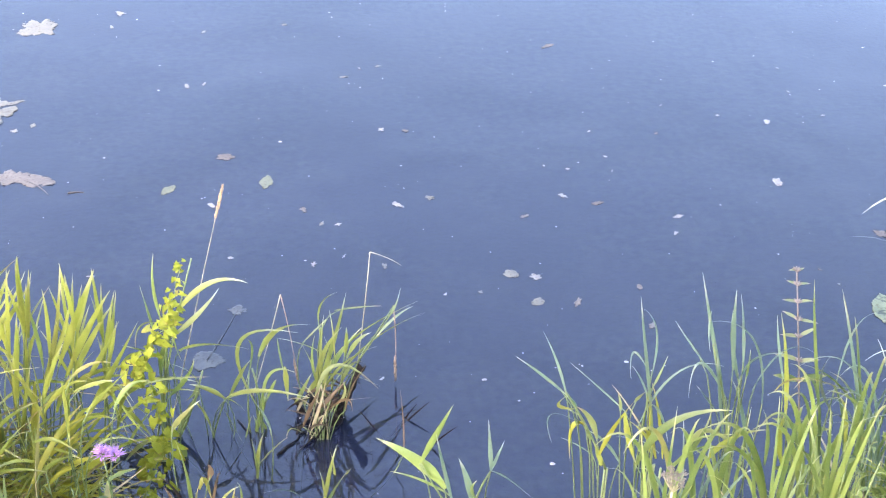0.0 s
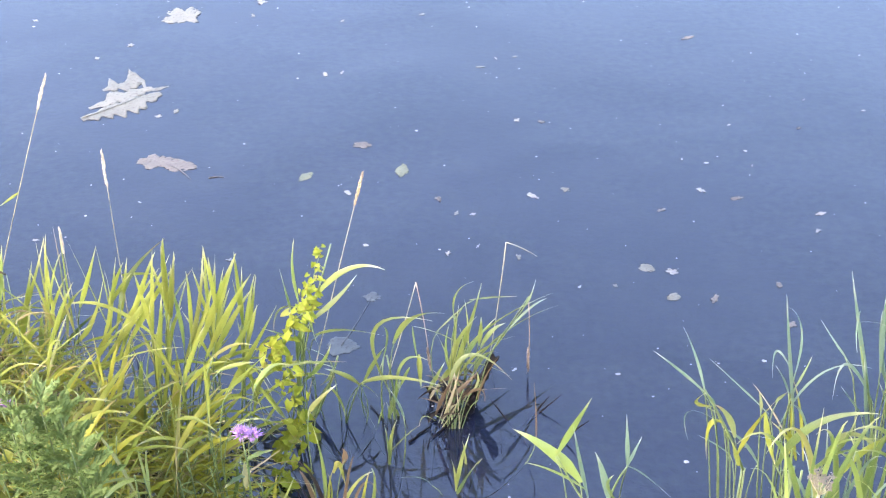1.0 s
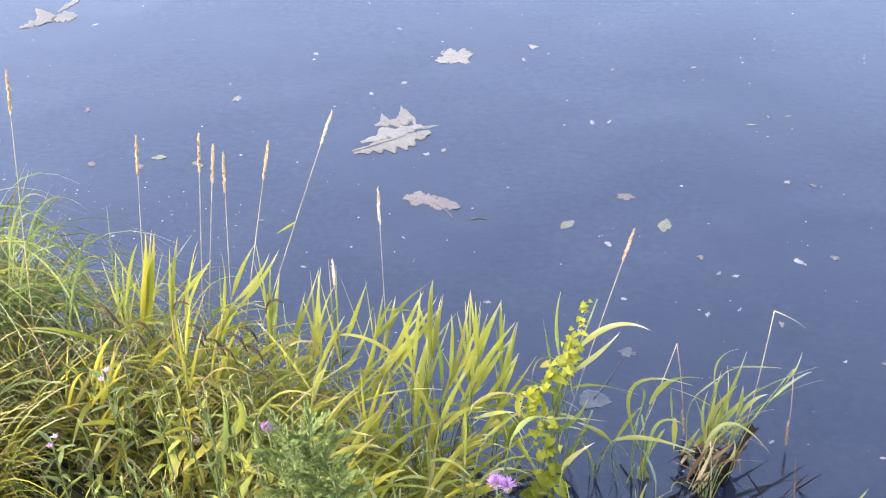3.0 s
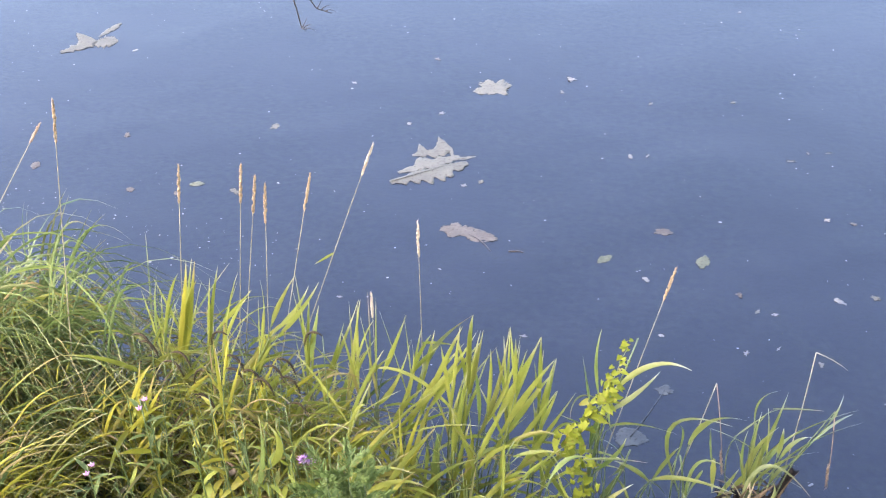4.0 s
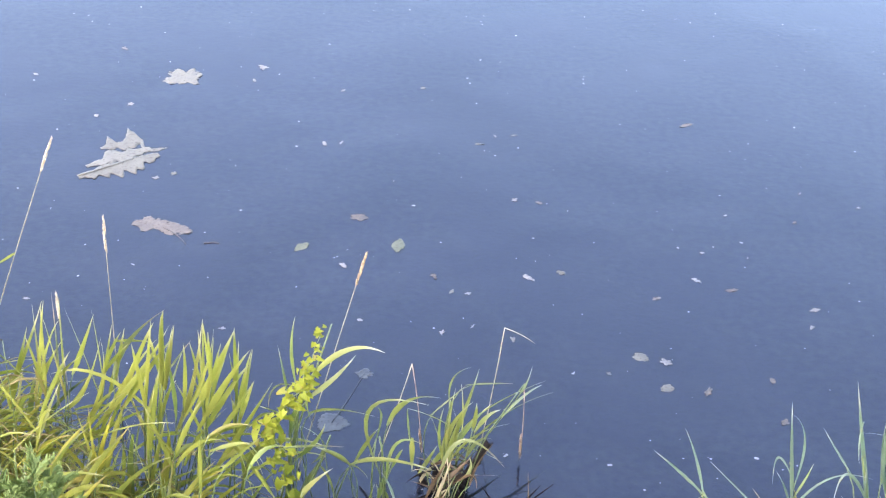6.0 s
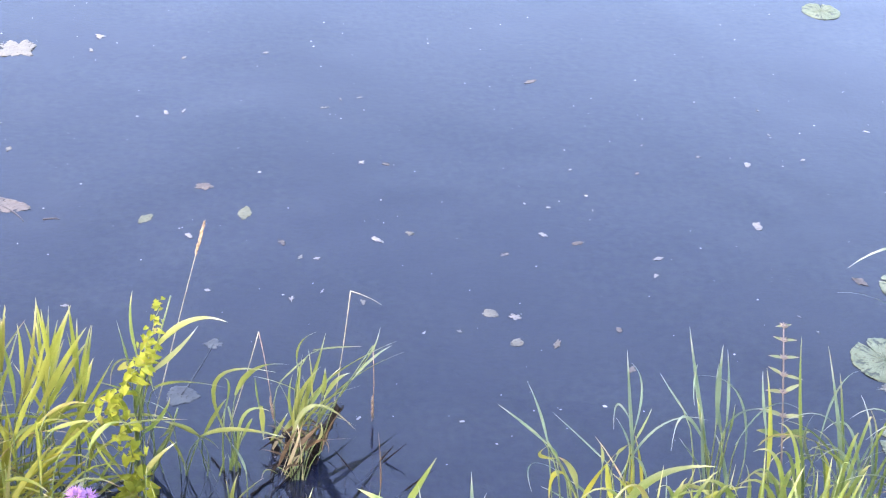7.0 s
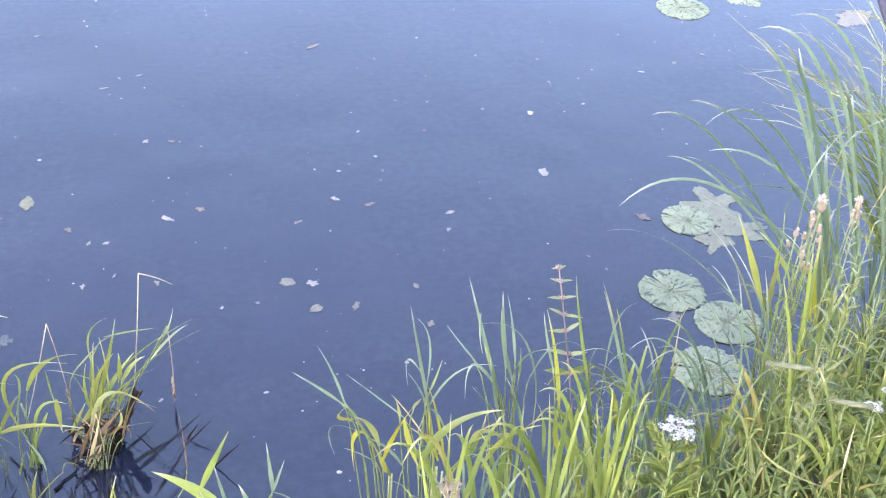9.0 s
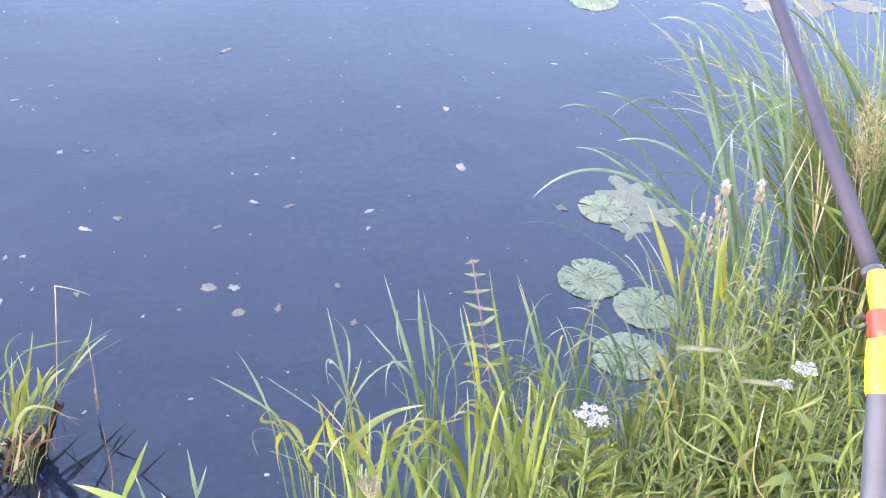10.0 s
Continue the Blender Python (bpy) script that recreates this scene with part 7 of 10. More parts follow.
tuft((1.399, 2.200, 0.364), [(BLUE_REED, [((0.065, 0.000, 0.026), (-0.049, 0.039, 0.471), (-0.039, 0.078, 0.499), 0.0102), ((-0.048, 0.000, 0.160), (-0.308, -0.008, 0.545), (-0.439, -0.016, 0.553), 0.0061), ((-0.081, 0.000, 0.035), (-0.369, 0.032, 0.557), (-0.486, 0.064, 0.474), 0.0061), ((-0.041, 0.000, 0.191), (-0.233, 0.011, 0.445), (-0.362, 0.025, 0.406), 0.0056)]), (BLUE_REED, [((0.128, 0.000, 0.001), (0.017, 0.022, 0.483), (0.007, 0.047, 0.578), 0.0090), ((-0.013, 0.000, 0.125), (-0.265, 0.021, 0.627), (-0.373, 0.039, 0.460), 0.0061), ((-0.101, 0.000, 0.070), (-0.357, 0.001, 0.414), (-0.460, -0.001, 0.414), 0.0062)])], name="sedge_tuft", label="sedge tuft with long thin blades arching over the water", group="sedge tufts", category="sedge")
tuft((1.405, 2.200, 0.363), [(BLUE_REED, [((-0.133, 0.000, 0.139), (-0.361, -0.034, 0.434), (-0.461, -0.065, 0.453), 0.0050), ((-0.101, 0.000, 0.127), (-0.417, -0.023, 0.489), (-0.570, -0.046, 0.327), 0.0074), ((-0.087, 0.000, 0.277), (-0.204, 0.030, 0.327), (-0.280, 0.060, 0.286), 0.0050)]), (BLUE_REED, [((0.011, 0.000, 0.032), (-0.090, 0.032, 0.304), (-0.079, 0.064, 0.387), 0.0091), ((0.033, 0.000, -0.004), (-0.039, 0.034, 0.173), (-0.024, 0.068, 0.351), 0.0079), ((-0.034, 0.000, -0.029), (-0.141, -0.013, 0.225), (-0.119, -0.026, 0.315), 0.0092), ((-0.013, 0.000, -0.066), (-0.078, 0.013, 0.137), (-0.042, 0.025, 0.244), 0.0107)])], name="sedge_tuft", label="sedge tuft with long thin blades arching over the water", group="sedge tufts", category="sedge")
tuft((1.156, 2.000, 0.453), [(BLUE_REED, [((-0.041, 0.000, 0.029), (-0.258, 0.009, 0.303), (-0.387, 0.018, 0.274), 0.0069), ((-0.030, 0.000, 0.291), (-0.048, 0.003, 0.359), (0.037, 0.009, 0.360), 0.0046), ((-0.001, 0.000, 0.376), (0.001, 0.008, 0.418), (0.067, 0.019, 0.501), 0.0046), ((0.048, 0.000, 0.434), (0.054, 0.001, 0.496), (0.140, 0.002, 0.518), 0.0046)]), (FRESH, [((-0.038, 0.000, 0.090), (-0.080, 0.005, 0.207), (-0.127, 0.009, 0.304), 0.0177)]), (GREEN_REED, [((0.015, 0.000, 0.135), (-0.023, 0.006, 0.221), (-0.077, 0.011, 0.260), 0.0107), ((-0.002, 0.000, 0.123), (-0.040, -0.007, 0.191), (-0.034, -0.014, 0.252), 0.0108)])], stems=[((0.003, 0.000, -0.016), (-0.024, 0.000, 0.059), (-0.040, 0.000, 0.097), 0.0025)], label="green reed with a bright yellow leaf beside dry buds")
tuft((1.161, 2.000, 0.452), [(GREEN_REED, [((0.008, 0.000, -0.001), (-0.040, 0.013, 0.135), (-0.097, 0.025, 0.116), 0.0109), ((-0.009, 0.000, 0.064), (0.012, 0.014, 0.102), (0.060, 0.027, 0.052), 0.0123)]), (SEDGE, [((-0.012, 0.000, 0.002), (-0.054, -0.013, 0.185), (-0.023, -0.026, 0.231), 0.0109), ((0.138, 0.000, 0.014), (0.082, 0.014, 0.134), (0.086, 0.028, 0.181), 0.0099)]), (YELLOW, [((0.098, 0.000, 0.011), (0.056, 0.014, 0.123), (0.074, 0.028, 0.219), 0.0160), ((0.083, 0.000, 0.021), (0.049, 0.005, 0.114), (0.052, 0.010, 0.198), 0.0135)])], label="green reed with a bright yellow leaf beside dry buds")
# bent straw in the herbs
tuft((1.105, 1.450, 0.463), [(STRAW, [((0.002, 0.000, 0.000), (-0.062, -0.015, 0.050), (-0.079, -0.027, 0.169), 0.0053), ((-0.061, 0.000, 0.139), (-0.058, 0.012, 0.200), (-0.050, 0.024, 0.242), 0.0045)]), (PALE, [((-0.228, 0.000, 0.222), (-0.193, -0.011, 0.168), (-0.074, -0.022, 0.122), 0.0050)])], label="dry bent straw standing among green herbs")
# reed bed on the near shore, silhouette
tuft((-0.932, 2.100, 0.149), [(PALE, [((-0.046, 0.000, 0.250), (-0.030, 0.014, 0.337), (0.074, 0.028, 0.420), 0.0170), ((0.045, 0.000, 0.229), (0.092, 0.005, 0.308), (0.128, 0.010, 0.359), 0.0049)]), (None, [((-0.118, 0.000, 0.082), (0.040, -0.013, 0.298), (0.098, -0.026, 0.422), 0.0185), ((-0.038, 0.000, 0.156), (0.025, -0.010, 0.275), (0.103, -0.020, 0.390), 0.0160), ((-0.100, 0.000, 0.071), (-0.035, 0.004, 0.237), (0.055, 0.008, 0.355), 0.0150), ((-0.077, 0.000, 0.091), (0.023, 0.002, 0.340), (0.055, 0.004, 0.402), 0.0147), ((0.078, 0.000, 0.110), (0.128, 0.007, 0.223), (0.154, 0.015, 0.408), 0.0147)])])
tuft((-0.926, 2.100, 0.150), [(None, [((0.089, 0.000, 0.144), (0.155, 0.013, 0.276), (0.168, 0.026, 0.384), 0.0158), ((0.108, 0.000, 0.146), (0.173, -0.007, 0.298), (0.225, -0.017, 0.418), 0.0182), ((0.119, 0.000, 0.115), (0.200, -0.015, 0.289), (0.257, -0.030, 0.379), 0.0182), ((0.132, 0.000, 0.117), (0.198, 0.014, 0.247), (0.237, 0.025, 0.297), 0.0171), ((0.094, 0.000, 0.173), (0.116, -0.016, 0.300), (0.119, -0.029, 0.378), 0.0110), ((0.138, 0.000, -0.017), (0.220, 0.010, 0.125), (0.287, 0.023, 0.256), 0.0187)]), (GREEN_REED, [((0.075, 0.000, 0.142), (0.087, -0.012, 0.255), (0.075, -0.023, 0.353), 0.0111)])])
tuft((-0.921, 2.100, 0.151), [(None, [((0.156, 0.000, 0.104), (0.201, 0.008, 0.175), (0.243, 0.019, 0.258), 0.0136), ((0.116, 0.000, 0.065), (0.151, 0.007, 0.142), (0.274, 0.017, 0.140), 0.0163), ((0.124, 0.000, 0.082), (0.193, 0.010, 0.124), (0.266, 0.023, 0.103), 0.0125), ((0.042, 0.000, -0.103), (0.053, 0.002, 0.089), (0.044, 0.003, 0.222), 0.0192), ((-0.056, 0.000, 0.057), (-0.067, 0.010, -0.031), (-0.106, 0.023, -0.223), 0.0146)]), (GREEN_REED, [((-0.031, 0.000, -0.133), (-0.051, -0.009, 0.041), (0.017, -0.018, 0.203), 0.0196), ((0.001, 0.000, 0.102), (0.025, 0.005, 0.188), (0.033, 0.010, 0.251), 0.0125)])])
tuft((-0.915, 2.100, 0.152), [(None, [((0.020, 0.000, 0.088), (0.040, -0.005, 0.210), (0.079, -0.010, 0.264), 0.0125), ((0.072, 0.000, 0.011), (0.096, 0.012, 0.089), (0.171, 0.024, 0.170), 0.0152), ((0.146, 0.000, 0.022), (0.202, 0.008, 0.090), (0.251, 0.016, 0.090), 0.0151)])])
tuft((-1.168, 2.120, 0.096), [(None, [((0.090, 0.000, 0.280), (0.115, -0.001, 0.335), (0.159, -0.002, 0.451), 0.0138), ((0.061, 0.000, 0.178), (0.117, 0.001, 0.223), (0.165, 0.002, 0.387), 0.0166), ((0.124, 0.000, 0.186), (0.180, -0.014, 0.309), (0.177, -0.028, 0.408), 0.0164), ((0.163, 0.000, 0.224), (0.204, -0.014, 0.343), (0.232, -0.028, 0.443), 0.0162), ((-0.088, 0.000, 0.175), (-0.024, 0.003, 0.277), (0.048, 0.006, 0.468), 0.0154), ((-0.069, 0.000, 0.161), (-0.038, 0.000, 0.254), (0.009, -0.001, 0.402), 0.0169), ((-0.059, 0.000, 0.076), (0.026, 0.011, 0.152), (0.131, 0.022, 0.173), 0.0132)])])
tuft((-1.163, 2.120, 0.097), [(None, [((0.077, 0.000, 0.180), (0.147, 0.003, 0.212), (0.214, 0.006, 0.188), 0.0116), ((0.038, 0.000, 0.102), (0.134, -0.011, 0.104), (0.210, -0.022, 0.218), 0.0170), ((0.096, 0.000, 0.118), (0.112, -0.004, 0.192), (0.192, -0.008, 0.270), 0.0155), ((-0.006, 0.000, 0.172), (0.006, 0.008, 0.268), (0.071, 0.016, 0.363), 0.0128), ((0.077, 0.000, 0.081), (0.200, 0.002, 0.185), (0.255, 0.001, 0.205), 0.0142)]), (GREEN_REED, [((-0.032, 0.000, 0.101), (-0.019, -0.016, 0.201), (0.018, -0.029, 0.296), 0.0171)]), (PALE, [((0.036, 0.000, 0.178), (0.054, 0.010, 0.243), (0.059, 0.020, 0.480), 0.0102)])])
tuft((-1.157, 2.120, 0.098), [(GREEN_REED, [((-0.111, 0.000, 0.090), (-0.095, 0.010, 0.162), (-0.028, 0.020, 0.203), 0.0120)])])
tuft((-1.579, 2.060, 0.230), [(YELLOW, [((0.015, 0.000, 0.128), (0.069, -0.012, 0.313), (0.103, -0.025, 0.422), 0.0195), ((0.032, 0.000, 0.130), (0.078, 0.000, 0.296), (0.108, 0.003, 0.419), 0.0195), ((0.027, 0.000, 0.138), (0.059, -0.004, 0.286), (0.111, -0.007, 0.378), 0.0157)]), (None, [((0.093, 0.000, 0.121), (0.108, 0.009, 0.243), (0.155, 0.017, 0.405), 0.0142), ((0.132, 0.000, 0.239), (0.204, -0.007, 0.323), (0.245, -0.011, 0.375), 0.0114), ((0.272, 0.000, 0.274), (0.296, -0.008, 0.339), (0.356, -0.016, 0.432), 0.0136)]), (GREEN_REED, [((0.078, 0.000, 0.111), (0.117, 0.001, 0.181), (0.207, -0.001, 0.383), 0.0091)])])
tuft((-1.573, 2.060, 0.230), [(None, [((0.270, 0.000, 0.259), (0.331, 0.014, 0.317), (0.357, 0.028, 0.380), 0.0136), ((0.274, 0.000, 0.244), (0.358, -0.012, 0.340), (0.409, -0.024, 0.432), 0.0136), ((0.236, 0.000, 0.219), (0.271, -0.012, 0.343), (0.270, -0.023, 0.415), 0.0088), ((0.195, 0.000, 0.126), (0.232, 0.004, 0.186), (0.276, 0.007, 0.273), 0.0129)]), (GREEN_REED, [((0.353, 0.000, 0.206), (0.359, 0.012, 0.258), (0.377, 0.023, 0.335), 0.0174), ((-0.037, 0.000, 0.163), (-0.029, -0.001, 0.261), (-0.006, 0.001, 0.354), 0.0106)]), (YELLOW, [((0.130, 0.000, 0.118), (0.145, -0.002, 0.211), (0.152, -0.004, 0.267), 0.0183)])])
tuft((-1.567, 2.060, 0.231), [(GREEN_REED, [((-0.016, 0.000, 0.182), (-0.028, 0.012, 0.229), (0.028, 0.021, 0.312), 0.0106)])])
# bright leaves low on the near bank
tuft((-1.558, 1.820, 0.271), [(YELLOW, [((-0.004, 0.000, 0.045), (0.007, 0.008, 0.132), (-0.066, 0.017, 0.172), 0.0191), ((0.002, 0.000, 0.030), (0.053, -0.013, 0.135), (0.124, -0.026, 0.291), 0.0164), ((0.016, 0.000, 0.048), (0.044, 0.010, 0.151), (0.092, 0.023, 0.218), 0.0150)]), (None, [((0.001, 0.000, 0.078), (0.066, -0.009, 0.204), (0.059, -0.018, 0.274), 0.0137), ((-0.005, 0.000, 0.032), (-0.005, -0.006, 0.047), (-0.081, -0.012, 0.077), 0.0156), ((0.024, 0.000, 0.036), (0.082, 0.010, 0.149), (0.132, 0.020, 0.130), 0.0125)]), (STRAW, [((0.003, 0.000, -0.020), (0.030, -0.001, -0.066), (0.056, -0.005, -0.144), 0.0172)])], label="bright yellow reed leaves on the grassy bank")
tuft((-1.298, 1.740, 0.272), [(YELLOW, [((-0.034, 0.000, 0.103), (0.037, 0.009, 0.151), (0.068, 0.018, 0.071), 0.0214), ((-0.001, 0.000, 0.045), (0.006, -0.010, -0.005), (-0.023, -0.020, -0.064), 0.0211)]), (RUSTY, [((0.019, 0.000, 0.083), (0.047, 0.011, 0.102), (0.007, 0.022, 0.104), 0.0167)]), (GREEN_REED, [((0.084, 0.000, 0.062), (0.126, -0.011, 0.158), (0.129, -0.019, 0.294), 0.0210)]), (None, [((0.122, 0.000, 0.130), (0.185, -0.011, 0.210), (0.148, -0.021, 0.270), 0.0184), ((-0.124, 0.000, -0.054), (-0.127, 0.000, -0.130), (-0.037, 0.000, -0.022), 0.0191), ((-0.261, 0.000, -0.112), (-0.192, -0.005, -0.046), (-0.119, -0.010, -0.052), 0.0207)])], stems=[((-0.011, 0.000, -0.051), (0.016, 0.000, 0.036), (0.027, 0.000, 0.115), 0.0024)], name="broad_leaved_herb", label="herb with broad yellowing leaves and a brown spot", group="leafy herbs on the bank", category="herb")
# long blades over the sedge mound
tuft((-2.062, 2.000, 0.326), [(SEDGE, [((0.112, 0.000, 0.264), (0.301, 0.004, 0.462), (0.485, 0.005, 0.383), 0.0050), ((0.199, 0.000, 0.332), (0.384, 0.024, 0.419), (0.432, 0.048, 0.110), 0.0050), ((0.208, 0.000, 0.311), (0.417, 0.013, 0.396), (0.447, 0.025, 0.040), 0.0051)]), (GREEN_REED, [((0.161, 0.000, 0.360), (0.412, -0.030, 0.463), (0.483, -0.059, 0.322), 0.0050), ((0.132, 0.000, 0.252), (0.403, -0.010, 0.384), (0.442, -0.023, 0.169), 0.0061)]), (PALE, [((0.255, 0.000, 0.181), (0.231, 0.004, 0.339), (0.315, 0.005, 0.352), 0.0052), ((0.005, 0.000, 0.134), (0.129, -0.001, 0.261), (0.233, -0.002, 0.225), 0.0086)])], name="sedge_tuft", label="long sedge blades arching from a mound", group="sedge tufts", category="sedge")
tuft((-2.055, 2.000, 0.327), [(SEDGE, [((0.067, 0.000, 0.210), (0.306, 0.013, 0.398), (0.366, 0.026, 0.121), 0.0062), ((0.066, 0.000, 0.146), (0.338, -0.001, 0.371), (0.351, -0.002, 0.041), 0.0063)]), (GREEN_REED, [((0.244, 0.000, 0.302), (0.417, -0.024, 0.262), (0.418, -0.051, 0.059), 0.0062)]), (YELLOW, [((0.130, 0.000, 0.027), (0.330, -0.014, 0.147), (0.354, -0.031, -0.104), 0.0097), ((0.204, 0.000, 0.009), (0.332, 0.021, 0.056), (0.304, 0.042, -0.210), 0.0108)]), (None, [((0.081, 0.000, -0.229), (0.300, -0.009, -0.046), (0.347, -0.017, -0.187), 0.0100), ((0.013, 0.000, -0.173), (0.126, 0.016, -0.043), (0.188, 0.032, -0.248), 0.0091)])], name="sedge_tuft", label="long sedge blades arching from a mound", group="sedge tufts", category="sedge")
tuft((-2.144, 2.050, 0.342), [(GREEN_REED, [((0.049, 0.000, 0.143), (0.115, -0.003, 0.232), (0.265, -0.009, 0.356), 0.0210), ((0.021, 0.000, 0.072), (0.158, 0.008, 0.231), (0.159, 0.016, 0.263), 0.0169)])], label="broad green reed leaves before the sedge mound")
# shoots in the shallow water between the banks
tuft((0.023, 1.550, 0.465), [(GREEN_REED, [((-0.056, 0.000, 0.111), (-0.023, 0.000, 0.191), (-0.002, 0.003, 0.243), 0.0149), ((-0.012, 0.000, 0.053), (-0.056, 0.012, 0.116), (-0.129, 0.024, 0.146), 0.0285), ((0.000, 0.000, 0.034), (-0.055, 0.006, 0.077), (-0.106, 0.013, 0.080), 0.0077), ((0.048, 0.000, 0.015), (0.020, -0.015, 0.068), (0.040, -0.030, 0.106), 0.0088)]), (BLUE_REED, [((0.002, 0.000, 0.014), (-0.017, -0.006, 0.111), (-0.029, -0.011, 0.192), 0.0086), ((0.035, 0.000, 0.014), (0.026, 0.000, 0.080), (0.009, 0.003, 0.123), 0.0164)])], stems=[((0.000, 0.000, 0.000), (-0.023, 0.000, 0.038), (-0.054, 0.000, 0.113), 0.0019)], label="green reed shoots standing in shallow water")
tuft((0.064, 1.600, 0.419), [(BLUE_REED, [((0.025, 0.000, 0.093), (0.021, 0.001, 0.151), (0.017, -0.001, 0.216), 0.0126), ((0.025, 0.000, 0.093), (0.034, 0.006, 0.117), (0.047, 0.013, 0.154), 0.0069), ((0.025, 0.000, 0.093), (0.049, 0.001, 0.084), (0.104, -0.001, 0.026), 0.0130)])], stems=[((-0.004, 0.000, 0.000), (0.009, 0.000, 0.061), (0.025, 0.000, 0.093), 0.0020)], label="pale reed shoot with three spread leaves")
tuft((-0.244, 2.100, -0.105), [(None, [((-0.002, 0.000, 0.010), (0.014, -0.014, 0.104), (0.002, -0.025, 0.189), 0.0118), ((0.014, 0.000, 0.010), (0.024, -0.009, 0.098), (0.046, -0.015, 0.127), 0.0079)]), (RUSTY, [((0.164, 0.000, 0.168), (0.166, 0.009, 0.236), (0.156, 0.021, 0.335), 0.0044)])], label="thin young reed shoot in the water")
sedge_spike((-1.337, 1.930, 0.060), (-1.317, 1.930, 0.478), 1)
sedge_spike((-1.284, 1.930, 0.060), (-1.264, 1.930, 0.500), 1)
sedge_spike((-1.375, 1.930, 0.060), (-1.355, 1.930, 0.510), 1)
sedge_spike((-1.418, 1.930, 0.060), (-1.398, 1.930, 0.456), -1)
sedge_spike((-1.237, 1.930, 0.060), (-1.217, 1.930, 0.410), 1)
sedge_spike((-1.360, 1.930, 0.060), (-1.340, 1.930, 0.338), 1)
sedge_spike((-1.403, 1.930, 0.060), (-1.383, 1.930, 0.253), 1)
sedge_spike((-1.529, 1.930, 0.060), (-1.509, 1.930, 0.466), 1)
sedge_spike((-1.594, 1.930, 0.060), (-1.574, 1.930, 0.527), 1)
sedge_spike((-1.468, 1.930, 0.060), (-1.448, 1.930, 0.387), 1)
sedge_spike((-1.137, 1.930, 0.060), (-1.117, 1.930, 0.608), -1)
sedge_spike((-1.250, 1.930, 0.060), (-1.230, 1.930, 0.477), 1)
feathery((-0.878, 1.58, 0.12), (-0.878, 1.550, 0.626), 24, 0.085, "bluish green bushy herb with finely divided leaves")
feathery((-0.922, 1.53, 0.12), (-0.922, 1.500, 0.651), 24, 0.085, "bluish green bushy herb with finely divided leaves")
feathery((-0.846, 1.53, 0.12), (-0.846, 1.500, 0.577), 24, 0.085, "bluish green bushy herb with finely divided leaves")
# leaves round the foot of the vine and the knapweed
tuft((-0.505, 1.840, -0.098), [(YELLOW, [((0.008, 0.000, 0.074), (-0.007, 0.000, 0.230), (0.023, 0.003, 0.314), 0.0120), ((-0.008, 0.000, 0.090), (0.022, 0.012, 0.254), (0.004, 0.024, 0.274), 0.0084), ((0.022, 0.000, 0.301), (0.036, 0.006, 0.367), (0.042, 0.013, 0.250), 0.0151), ((0.057, 0.000, 0.079), (0.078, -0.015, 0.257), (0.104, -0.030, 0.347), 0.0143)]), (FRESH, [((0.076, 0.000, 0.098), (0.120, -0.006, 0.305), (0.103, -0.011, 0.335), 0.0106), ((0.013, 0.000, 0.145), (0.060, 0.000, 0.298), (0.106, 0.003, 0.310), 0.0094)]), (RUSTY, [((0.043, 0.000, 0.328), (0.055, 0.000, 0.359), (0.046, -0.001, 0.374), 0.0150)])], label="low reed shoot with yellow and dead brown leaves")
tuft((-0.500, 1.840, -0.097), [(FRESH, [((-0.035, 0.000, 0.087), (-0.014, 0.006, 0.198), (-0.041, 0.013, 0.262), 0.0109), ((-0.022, 0.000, 0.458), (-0.014, 0.000, 0.489), (0.043, -0.001, 0.545), 0.0134)]), (GREEN_REED, [((-0.007, 0.000, 0.211), (0.007, -0.014, 0.341), (-0.011, -0.025, 0.467), 0.0151)]), (RUSTY, [((0.014, 0.000, 0.092), (0.053, -0.008, 0.353), (0.068, -0.015, 0.367), 0.0082), ((-0.018, 0.000, 0.142), (-0.044, 0.010, 0.284), (-0.061, 0.021, 0.282), 0.0131)]), (DEAD, [((-0.005, 0.000, 0.160), (-0.016, -0.004, 0.310), (-0.059, -0.009, 0.344), 0.0118), ((-0.029, 0.000, 0.158), (-0.068, 0.008, 0.295), (-0.087, 0.016, 0.312), 0.0107)])], label="low reed shoot with yellow and dead brown leaves")
tuft((-0.495, 1.840, -0.097), [(RUSTY, [((0.022, 0.000, 0.093), (0.070, 0.015, 0.356), (0.099, 0.029, 0.207), 0.0071), ((0.009, 0.000, 0.092), (-0.024, 0.004, 0.277), (-0.033, 0.008, 0.249), 0.0120)]), (DEAD, [((-0.052, 0.000, 0.086), (-0.062, 0.004, 0.279), (-0.088, 0.011, 0.227), 0.0096)])], label="low reed shoot with yellow and dead brown leaves")
tuft((-0.685, 1.780, -0.044), [(YELLOW, [((-0.027, 0.000, 0.235), (0.045, 0.002, 0.282), (0.096, 0.007, 0.241), 0.0174), ((0.086, 0.000, 0.198), (0.094, -0.006, 0.253), (0.106, -0.011, 0.312), 0.0105)]), (STRAW, [((-0.025, 0.000, 0.241), (0.036, 0.012, 0.277), (0.116, 0.025, 0.348), 0.0069)]), (PALE, [((0.017, 0.000, 0.402), (0.069, -0.001, 0.477), (0.129, -0.002, 0.429), 0.0055), ((0.142, 0.000, 0.581), (0.186, 0.012, 0.590), (0.258, 0.025, 0.580), 0.0073)]), (None, [((0.095, 0.000, 0.528), (0.111, -0.006, 0.476), (0.147, -0.012, 0.452), 0.0142)]), (GREEN_REED, [((0.079, 0.000, 0.518), (0.108, 0.011, 0.591), (0.153, 0.022, 0.568), 0.0117)])], label="low reed leaves beside a knapweed flower")
